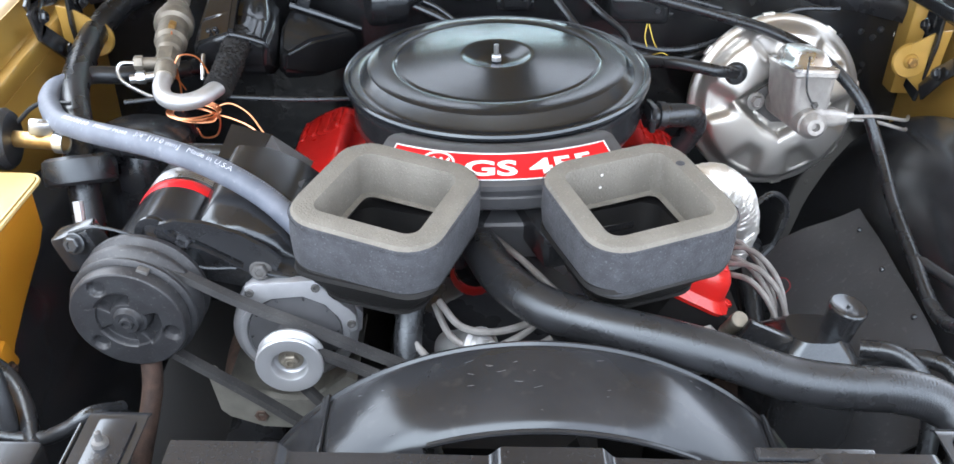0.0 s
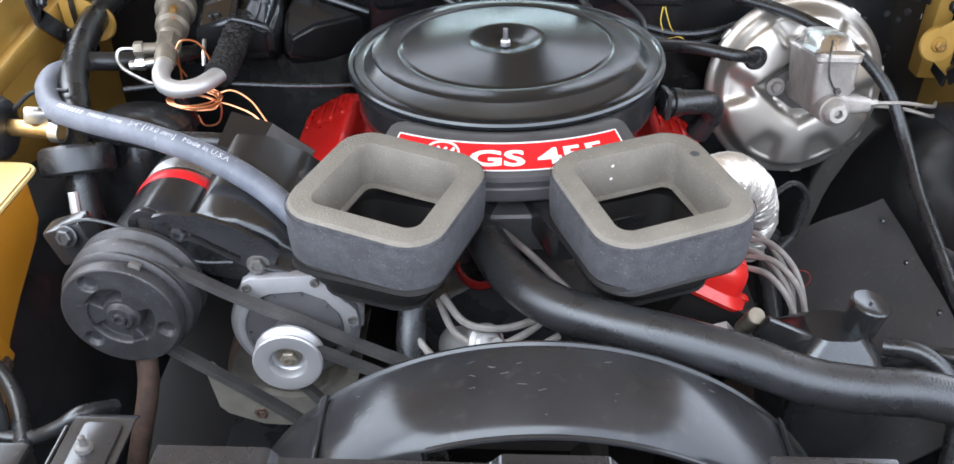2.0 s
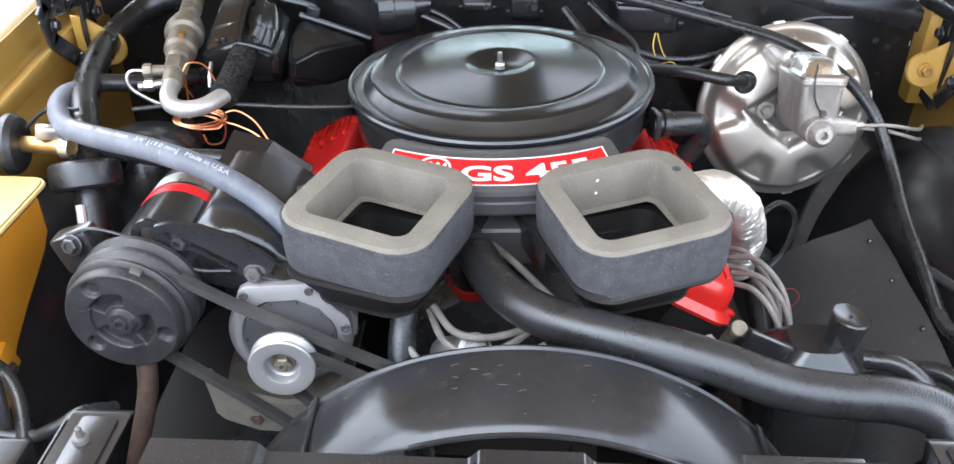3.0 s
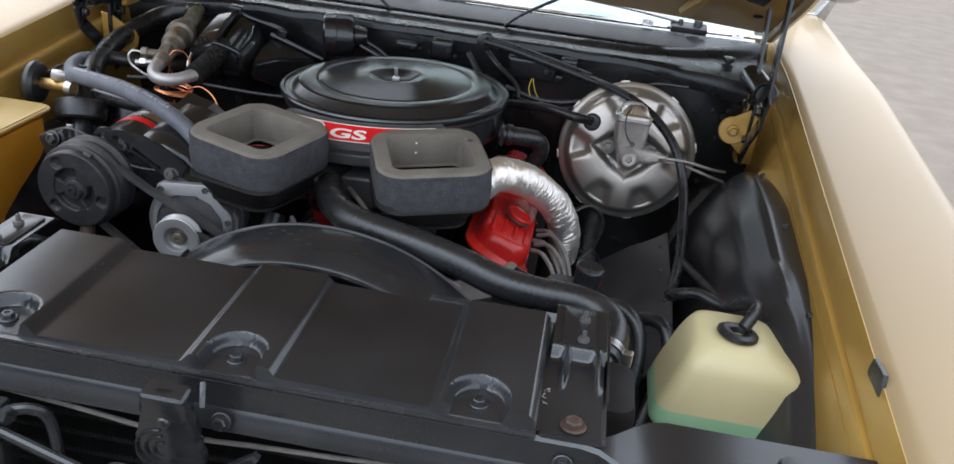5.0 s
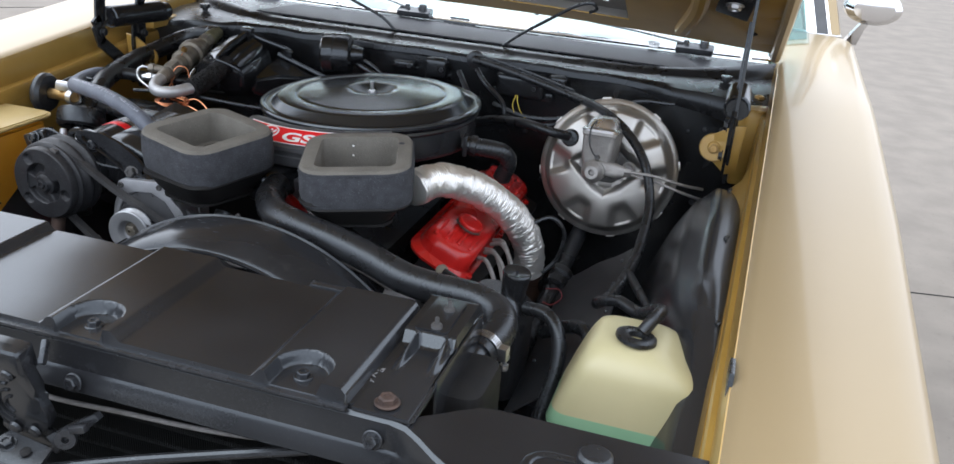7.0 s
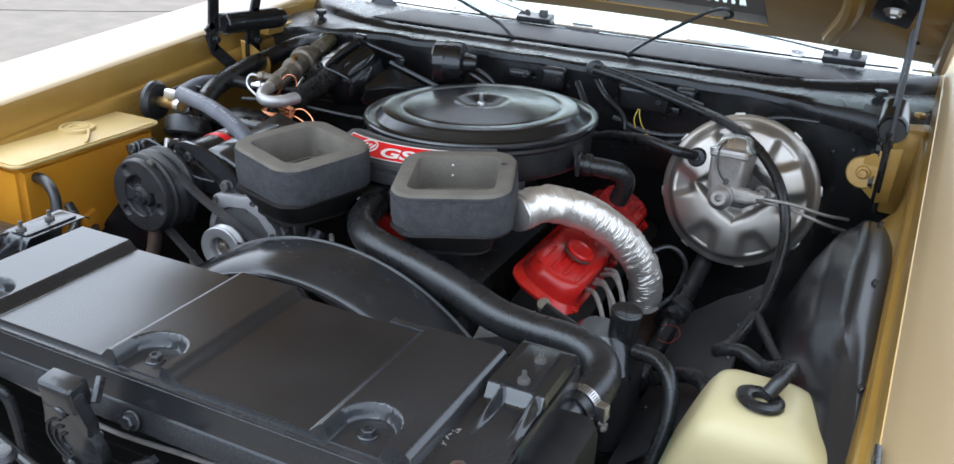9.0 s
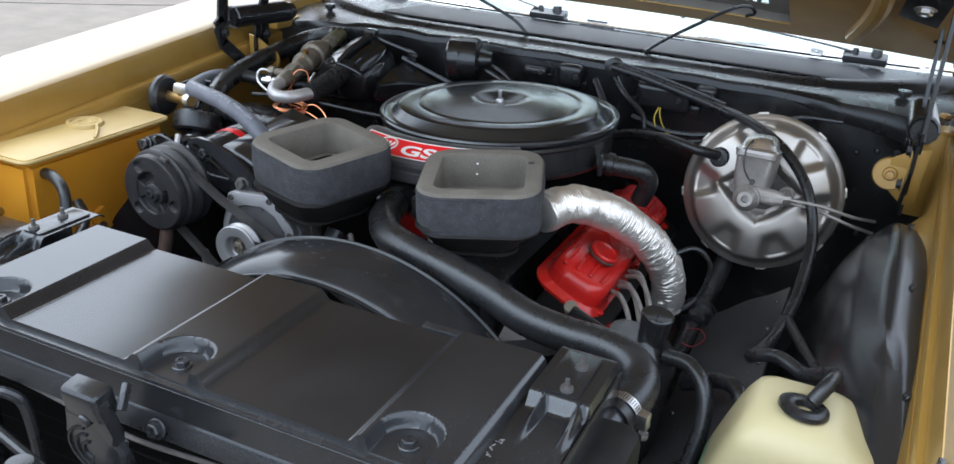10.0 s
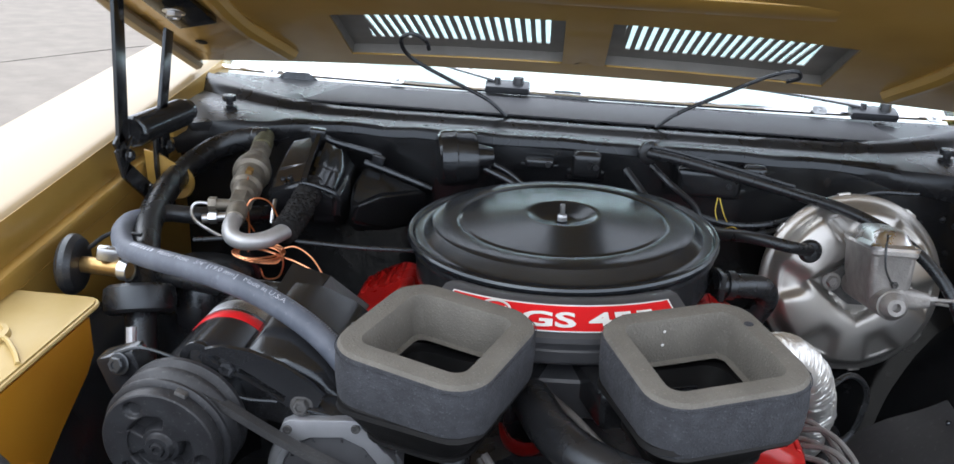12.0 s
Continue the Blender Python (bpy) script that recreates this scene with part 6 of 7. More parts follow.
def radiator_hose():
    root = thing("radiator_hose", "thick satin black upper radiator hose with a worm clamp", "hose", at=(0.2, 0.7, 0.82))
    pts = [(-0.042, 0.843, 0.856), (-0.017, 0.773, 0.861), (0.022, 0.723, 0.863), (0.077, 0.693, 0.864), (0.140, 0.677, 0.860), (0.203, 0.662, 0.851), (0.260, 0.647, 0.840), (0.313, 0.640, 0.837), (0.359, 0.637, 0.837), (0.393, 0.629, 0.833), (0.412, 0.611, 0.827), (0.416, 0.578, 0.821), (0.405, 0.530, 0.815)]
    part("hose", tube(pts, 0.0222, 40, 40, radius=lambda s, a: 0.0222 + 0.00022 * math.sin(s * 1900) * math.cos(9 * a)), RUBBER, root, angle=60)
    c, d = Vector((0.410, 0.548, 0.8175)), Vector((0.20, 0.96, 0.11))
    cl = part("clamp", lathe([(0.0226, -0.006), (0.0238, -0.006), (0.0238, 0.006), (0.0226, 0.006)], aim(c, d), 32, close=True), STEEL, root, "slotted steel worm-drive clamp")
    for k in range(26):
        a = radians(20 + 7 * k)
        part("slot", box((0.0012, 0.0010, 0.008), aim(c, d) @ T(0.0238 * math.cos(a), 0.0238 * math.sin(a), 0, 0, 0, math.degrees(a) + 90), 0), IRON, cl, smooth=False)
    part("clamp_screw", join(box((0.013, 0.02, 0.012), aim(c, d) @ T(-0.0265, 0.002, 0), 0.002), hexbolt(aim(c, d) @ Vector((-0.028, -0.014, 0)), (0, 0, -1), 0.006, 0.008)), STEEL, cl)
    return root


radiator_hose()


def foil_duct():
    root = thing("foil_duct", "crinkled silver foil heat duct from the snorkel down beside the engine", "duct", at=(0.28, 0.97, 0.85))
    pts = [(0.189, 0.861, 0.887), (0.208, 0.906, 0.890), (0.234, 0.949, 0.879), (0.264, 0.989, 0.856), (0.295, 1.027, 0.822), (0.322, 1.061, 0.778), (0.338, 1.091, 0.727), (0.338, 1.114, 0.666)]

    def crinkle(s, a):
        return 0.0272 + 0.0008 * math.sin(s * 1500 + 1.6 * noise.noise((s * 30, math.cos(a), math.sin(a)))) + 0.0016 * noise.noise((s * 30, math.cos(a) * 1.3, math.sin(a) * 1.3)) + 0.0026 * max(0.0, noise.noise((s * 110, math.cos(a) * 1.6 + s * 20, math.sin(a) * 1.6))) + 0.0012 * noise.noise((s * 330, math.cos(a) * 2.5, math.sin(a) * 2.5))
    part("duct", tube(pts, 0.0272, 48, 64, radius=crinkle), FOIL, root, angle=80)
    part("end_band", lathe([(0.0275, -0.006), (0.0292, -0.005), (0.0292, 0.005), (0.0275, 0.006)], aim((0.194, 0.873, 0.888), (0.38, 0.92, 0.06)), 36, close=True), FOIL, root, "folded foil end")
    return root


foil_duct()


def steering_pump():
    root = thing("power_steering_pump", "black power steering pump with a round ribbed cap", "pump", at=(0.37, 0.80, 0.70))
    part("cap", lathe([(0, 0.036), (0.002, 0.036), (0.002, 0.0335), (0.0185, 0.0335), (0.0205, 0.0345), (0.0222, 0.033), (0.0226, 0.030), (0.0215, 0.026), (0.0200, 0.010), (0.0195, 0.0), (0.018, -0.02)], T(0.380, 0.815, 0.770, 4, 6), 32), BLACK, root, "round black cap")
    secs = [[(0.352 + x, 0.815 + y, z) for x, y in rrect(w, l, 0.02)] for w, l, z in ((0.10, 0.10, 0.60), (0.11, 0.12, 0.64), (0.11, 0.12, 0.73), (0.09, 0.08, 0.752), (0.06, 0.055, 0.768))]
    part("reservoir", loft(secs), BLACK, root, "black sheet reservoir")
    part("bracket", box((0.11, 0.012, 0.05), T(0.31, 0.80, 0.745, 0, 24), 0.004), BLACK, root)
    for pts in ([(0.405, 0.80, 0.752), (0.440, 0.785, 0.757), (0.466, 0.760, 0.742), (0.474, 0.73, 0.70), (0.462, 0.69, 0.63)], [(0.43, 0.83, 0.70), (0.480, 0.805, 0.735), (0.510, 0.775, 0.738), (0.515, 0.74, 0.70), (0.49, 0.68, 0.62)]):
        part("return_hose", tube(pts, 0.0108, 12), RUBBER, root, "black return hose")
    return root


steering_pump()


# ---- passenger side: tank, hoses, heater and air-conditioning parts ----
def coolant_tank():
    root = thing("coolant_tank", "yellowed translucent plastic coolant tank with a pale lid", "coolant tank", at=(-0.62, 0.79, 0.64))
    side = [(0.642, 0.868), (0.936, 0.868), (0.938, 0.805), (0.915, 0.782), (0.845, 0.755), (0.795, 0.735), (0.760, 0.66), (0.642, 0.62)]
    secs = [[(-0.556, *p) for p in side], [(-0.684, *p) for p in side]]
    body = loft(secs)
    bmesh.ops.bevel(body, geom=body.edges[:], offset=0.010, segments=3, affect="EDGES")
    part("body", body, YELLOW, root, "amber translucent body")
    lid = plate(rrect(0.142, 0.308, 0.016), 0.009, T(-0.620, 0.789, 0.868), 0.003)
    part("lid", lid, YELLOWLID, root, "pale yellow lid")
    part("lid_rim", tube([(-0.620 + x, 0.789 + y, 0.8725) for x, y in rrect(0.146, 0.312, 0.018) + rrect(0.146, 0.312, 0.018)[:1]], 0.0028, 6, 1, smooth=False), YELLOWLID, root)
    cap = part("filler_cap", lathe([(0.0, 0.003), (0.009, 0.003), (0.011, 0.0055), (0.019, 0.006), (0.0205, 0.0035), (0.023, 0.0035), (0.0245, 0.0065), (0.030, 0.006), (0.032, 0.0), (0, 0.0)], T(-0.625, 0.822, 0.877), 32), YELLOWLID, root, "pale round cap")
    part("cap_strap", tube([(-0.598, 0.822, 0.880), (-0.585, 0.812, 0.882), (-0.565, 0.792, 0.880), (-0.552, 0.775, 0.878)], 0.003, 6), YELLOWLID, cap, "pale cap strap")
    part("mount_foot", box((0.012, 0.030, 0.045), T(-0.552, 0.768, 0.732, 20), 0.004), YELLOW, root, "moulded mounting foot")
    bolt(root, (-0.546, 0.765, 0.722), (1, 0, 0), 0.007, 0.005, 0.010, RUSTY)
    root.location.x -= 0.022
    hose = tube([(-0.578, 0.672, 0.846), (-0.548, 0.664, 0.848), (-0.515, 0.652, 0.832), (-0.502, 0.638, 0.795), (-0.495, 0.618, 0.745), (-0.492, 0.590, 0.70)], 0.0088, 12)
    single("overflow_hose", hose, OLDRUBBER, "dull grey-black overflow hose from the coolant tank", "hose")
    return root


coolant_tank()

HEATER = [(-0.609, 1.150, 0.904), (-0.616, 1.124, 0.907), (-0.609, 1.085, 0.909), (-0.589, 1.043, 0.913), (-0.560, 0.998, 0.920), (-0.520, 0.958, 0.931), (-0.468, 0.924, 0.939), (-0.407, 0.897, 0.941), (-0.341, 0.872, 0.932), (-0.275, 0.844, 0.909), (-0.213, 0.808, 0.869)]


def printed_hose():
    root = thing("heater_hose", "blue-grey heater hose with faded white printing", "hose", at=(-0.4, 0.95, 0.92))
    part("hose", tube(HEATER, 0.0135, 20, 10), HOSEGREY, root)
    way = spline(HEATER, 10)
    fr = frames(way)
    length = [0.0]
    for a, b in zip(way, way[1:]):
        length.append(length[-1] + (b - a).length)

    def wrap(x, y, lift=0.0005):
        x = max(0.0, min(length[-1] - 1e-4, x))
        i = max(k for k in range(len(length)) if length[k] <= x)
        i = min(i, len(way) - 2)
        t = (x - length[i]) / (length[i + 1] - length[i])
        p = way[i].lerp(way[i + 1], t)
        d = fr[i][3].lerp(fr[i + 1][3], t).normalized()
        out = Vector((0.1, -0.62, 0.78))
        out = (out - d * out.dot(d)).normalized()
        up = d.cross(out)
        if up.dot(Vector((0, 0.78, 0.62))) < 0:
            up = -up
        a = y / 0.0135
        return p + (out * math.cos(a) + up * math.sin(a)) * (0.0135 + lift)
    txt = lettering('Heater Hose   3/4" [19.0 mm]   Made in U.S.A', 0.0088)
    bmesh.ops.subdivide_edges(txt, edges=[e for e in txt.edges if e.calc_length() > 0.004], cuts=1)
    for v in txt.verts:
        v.co = wrap(0.27 + v.co.x * 1.12, v.co.y + 0.001)
    part("printing", txt, PRINT, root, "faded pale printing", smooth=False)
    for k in range(8):
        x = 0.205 + 0.0072 * k
        bar = bmesh.new()
        bar.faces.new([bar.verts.new(wrap(x + a, b)) for a, b in ((0, 0.001), (0.0042, 0.001), (0.0042, 0.006), (0, 0.006))])
        part("printed_bar", bar, PRINT, root, smooth=False)
    for k in range(80):
        x = 0.33 + 0.0028 * k
        bar = bmesh.new()
        bar.faces.new([bar.verts.new(wrap(x + a, b, 0.0004)) for a, b in ((0, 0.0105), (0.0007, 0.0105), (0.0007, 0.0125), (0, 0.0125))])
        part("dashed_line", bar, PRINT, root, smooth=False)
    return root


printed_hose()

sh = thing("suction_hose", "thick black air-conditioning hose along the inner fender", "hose", at=(-0.6, 1.2, 0.9))
part("hose", tube([(-0.524, 1.432, 0.951), (-0.556, 1.436, 0.949), (-0.606, 1.420, 0.934), (-0.630, 1.35, 0.916), (-0.622, 1.25, 0.909), (-0.598, 1.14, 0.901), (-0.566, 1.055, 0.888), (-0.549, 1.005, 0.866), (-0.535, 0.965, 0.815), (-0.518, 0.93, 0.755), (-0.49, 0.90, 0.70)], 0.0195, 24, 10), RUBBER, sh)
part("ferrule", lathe([(0.0198, -0.014), (0.0208, -0.012), (0.0208, 0.010), (0.0198, 0.012)], aim((-0.530, 1.433, 0.951), (-1, 0.1, -0.05)), 24, close=True), CHASSIS, sh, "crimped dark ferrule")
ring = lathe([(0.020, -0.016), (0.038, -0.018), (0.043, -0.014), (0.0445, 0.0), (0.043, 0.014), (0.038, 0.018), (0.020, 0.016)], aim((-0.542, 0.985, 0.858), (-0.15, 0.45, 0.85)), 32, close=True)
single("rubber_muffler", ring, RUBBER, "thick black rubber ring round the hose", "rubber ring")

valve = thing("heater_valve", "brass heater control valve with a black rubber diaphragm", "valve", at=(-0.6, 1.0, 0.9))
part("diaphragm", lathe([(0, 0.012), (0.020, 0.013), (0.034, 0.010), (0.039, 0.003), (0.039, -0.004), (0.034, -0.010), (0, -0.012)], aim((-0.634, 1.000, 0.892), (1, 0.1, 0)), 32), OLDRUBBER, valve, "round black rubber diaphragm")
part("tube", rod((-0.624, 1.000, 0.893), (-0.552, 0.984, 0.898), 0.0105, 18), BRASS, valve, "brass tube")
part("clamp", lathe([(0.0115, -0.006), (0.0135, -0.006), (0.0135, 0.006), (0.0115, 0.006)], aim((-0.556, 0.983, 0.898), (1, -0.1, 0)), 24, close=True), STEEL, valve, "bright band clamp")
part("fitting", join(box((0.028, 0.016, 0.018), T(-0.580, 0.990, 0.915, 0, 10, 20), 0.004), lathe([(0, 0.012), (0.005, 0.012), (0.0065, 0.008), (0.0065, 0)], T(-0.565, 0.995, 0.918, 0, 20), 10)), STEEL, valve, "small bright fittings")
part("lead", tube([(-0.625, 1.02, 0.905), (-0.61, 1.055, 0.915), (-0.57, 1.06, 0.915)], 0.003, 8), RUBBER, valve, "thin black lead")

single("blower_case", lathe([(0, 0.082), (0.045, 0.080), (0.060, 0.072), (0.066, 0.060), (0.067, 0.0), (0.062, -0.12), (0, -0.13)], T(-0.500, 1.085, 0.790, -6, 4), 40), PLASTIC, "round black blower case behind the hoses", "blower case")
single("case_seam", tube([(-0.44 + -0.005, 1.040, 0.862), (-0.447, 1.020, 0.80), (-0.45, 1.015, 0.72)], 0.003, 6), PLASTIC, "raised black seam on the blower case", "seam")
single("lower_hose", tube([(-0.59, 1.05, 0.872), (-0.52, 1.02, 0.878), (-0.43, 0.995, 0.882), (-0.33, 0.985, 0.884), (-0.26, 0.97, 0.868)], 0.013, 14), RUBBER, "black hose running behind the compressor", "hose")
single("rear_hose", tube([(-0.608, 1.152, 0.904), (-0.590, 1.185, 0.900), (-0.55, 1.205, 0.893), (-0.48, 1.25, 0.885), (-0.44, 1.32, 0.87)], 0.0128, 14), RUBBER, "black hose behind the expansion valve", "hose")

tray = thing("sheet_bracket", "folded black sheet bracket beside the compressor", "bracket", at=(-0.3, 0.98, 0.88))
rear = [Vector((-0.355, 1.02, 0.908)), Vector((-0.303, 1.005, 0.902)), Vector((-0.251, 0.99, 0.874))]
front = [Vector((-0.357, 0.955, 0.898)), Vector((-0.311, 0.935, 0.894)), Vector((-0.253, 0.915, 0.880))]
part("top_sheet", thicken(loft([[rear[0], rear[1]], [front[0], front[1]]], closed=False), 0.003), PLASTIC, tray, "dark upper face")
# the sheet is black; grey here puts the sloped face's sky reflection into colour
part("side_sheet", thicken(loft([[rear[1], rear[2]], [front[1], front[2]]], closed=False), 0.003), GREYPLASTIC, tray, "sloped side face, greyed for its sky reflection")
part("skirt", thicken(loft([[front[0], front[1], front[2]], [p + Vector((0, 0.004, -0.05)) for p in front]], closed=False), 0.003), PLASTIC, tray)
part("rear_lip", tube([rear[0], rear[1], rear[2]], 0.003, 6, 2, smooth=False), PLASTIC, tray)


def expansion_valve():
    root = thing("expansion_valve", "tarnished expansion valve with fittings and a bent aluminium pipe", "expansion valve", at=(-0.46, 1.17, 0.93))
    a, b = Vector((-0.517, 1.395, 0.950)), Vector((-0.477, 1.143, 0.909))
    d = (b - a).normalized()
    L = (b - a).length
    m = aim(a, d)
    part("hose_end", lathe([(0.010, -0.045), (0.0145, -0.042), (0.0150, -0.018), (0.0165, -0.016), (0.0165, 0.006), (0.0135, 0.010)], m, 24), GREENISH, root, "greenish crimped hose end")
    part("upper_nut", lathe([(0.0125, 0.010), (0.0175, 0.012), (0.0180, 0.016), (0.0180, 0.036), (0.0170, 0.039), (0.0125, 0.040)], m, 6), BRONZE, root, "upper hex nut", angle=20)
    part("body", lathe([(0.0125, 0.040), (0.0135, 0.050), (0.018, 0.056), (0.0225, 0.062), (0.0235, 0.082), (0.0285, 0.085), (0.0295, 0.090), (0.0295, 0.100), (0.0285, 0.105), (0.0225, 0.108), (0.0215, 0.135), (0.0235, 0.138), (0.0235, 0.150), (0.0190, 0.156), (0.0175, 0.176), (0.014, 0.182)], m, 30), BRONZE, root, "tarnished valve body with a flange", angle=25)
    part("lower_nut", lathe([(0.013, 0.182), (0.0175, 0.184), (0.0180, 0.188), (0.0180, 0.212), (0.0170, 0.215), (0.013, 0.216)], m, 6), BRONZE, root, "lower hex nut", angle=20)
    part("collar", lathe([(0.0125, 0.216), (0.0148, 0.218), (0.0148, 0.236), (0.0135, 0.238), (0.0135, 0.246), (0.0118, 0.248)], m, 22), BRONZE, root)
    part("side_port", join(rod((-0.485, 1.190, 0.920), (-0.524, 1.180, 0.922), 0.008, 14), hexbolt((-0.514, 1.182, 0.922), (-1, -0.2, 0), 0.0105, 0.012)), BRONZE, root)
    part("service_fitting", join(rod((-0.486, 1.170, 0.910), (-0.528, 1.160, 0.906), 0.0065, 12), hexbolt((-0.508, 1.165, 0.908), (-1, -0.2, 0), 0.0095, 0.012)), STEEL, root, "bright service fitting")
    part("thin_pipe", tube([(-0.520, 1.181, 0.922), (-0.541, 1.176, 0.923), (-0.547, 1.170, 0.914), (-0.538, 1.160, 0.902), (-0.512, 1.148, 0.893), (-0.488, 1.140, 0.887)], 0.0026, 8), STEEL, root, "thin bright pipe")
    part("bent_pipe", tube([b + d * -0.014, (-0.476, 1.131, 0.907), (-0.467, 1.115, 0.900), (-0.446, 1.107, 0.898), (-0.421, 1.117, 0.900), (-0.400, 1.150, 0.905)], 0.0118, 18, 8), ALU, root, "bare aluminium bent pipe")
    random.seed(7)
    wrap = tube([(-0.404, 1.142, 0.903), (-0.401, 1.170, 0.908), (-0.400, 1.210, 0.915), (-0.399, 1.250, 0.925), (-0.398, 1.275, 0.930)], 0.0165, 40, 26, radius=lambda s, a: 0.0185 + 0.0050 * noise.noise((s * 420, math.cos(a) * 7, math.sin(a) * 7)))
    part("insulation", wrap, DARK, root, "shaggy black cork insulation")
    part("wire_loop", tube([(-0.437, 1.21, 0.925), (-0.434, 1.19, 0.915), (-0.433, 1.18, 0.90)], 0.003, 8), STEEL, root)
    part("lower_stub", tube([(-0.462, 1.135, 0.880), (-0.455, 1.14, 0.855), (-0.448, 1.15, 0.83)], 0.011, 12), CHASSIS, root)
    random.seed(9)
    coil, turn = [], (0, 0, 0)
    for k in range(8 * 28):
        a2 = 2 * math.pi * k / 28
        if k % 28 == 0:
            turn = (random.uniform(-0.004, 0.004), random.uniform(0.9, 1.1), random.uniform(-0.006, 0.006))
        coil.append(Vector((-0.434 + turn[0] + 0.034 * turn[1] * math.cos(a2), 1.122 + 0.020 * math.sin(a2), 0.877 + turn[2] + 0.004 * math.sin(a2 + turn[2] * 300))))
    cap = thing("capillary_tube", "coiled bright copper capillary tube on the valve", "copper tube", at=(-0.44, 1.13, 0.87))
    part("coil", tube(coil[::2], 0.0012, 6, 3), COPPER, cap)
    part("riser", tube([(-0.489, 1.248, 0.948), (-0.484, 1.225, 0.932), (-0.471, 1.190, 0.912), (-0.456, 1.150, 0.902), (-0.448, 1.125, 0.893), (-0.446, 1.115, 0.880)], 0.0014, 6), COPPER, cap)
    part("loop", tube([(-0.449, 1.150, 0.897), (-0.470, 1.175, 0.912), (-0.465, 1.190, 0.930), (-0.440, 1.185, 0.932), (-0.420, 1.165, 0.918), (-0.405, 1.140, 0.896)], 0.0013, 6), COPPER, cap)
    part("loop", tube([(-0.405, 1.130, 0.882), (-0.385, 1.135, 0.885), (-0.360, 1.130, 0.872), (-0.335, 1.105, 0.853), (-0.322, 1.09, 0.845)], 0.0013, 6), COPPER, cap)
    part("loop", tube([(-0.405, 1.120, 0.876), (-0.380, 1.118, 0.870), (-0.352, 1.110, 0.860), (-0.325, 1.090, 0.842)], 0.0013, 6), COPPER, cap)
    part("loop", tube([(-0.402, 1.115, 0.890), (-0.396, 1.112, 0.870), (-0.402, 1.108, 0.850), (-0.420, 1.106, 0.847), (-0.428, 1.108, 0.860)], 0.0013, 6), COPPER, cap)
    part("clip", box((0.010, 0.010, 0.016), T(-0.489, 1.252, 0.950, 20, 20), 0.002), BRASS, cap, "small brass clip")
    return root


expansion_valve()


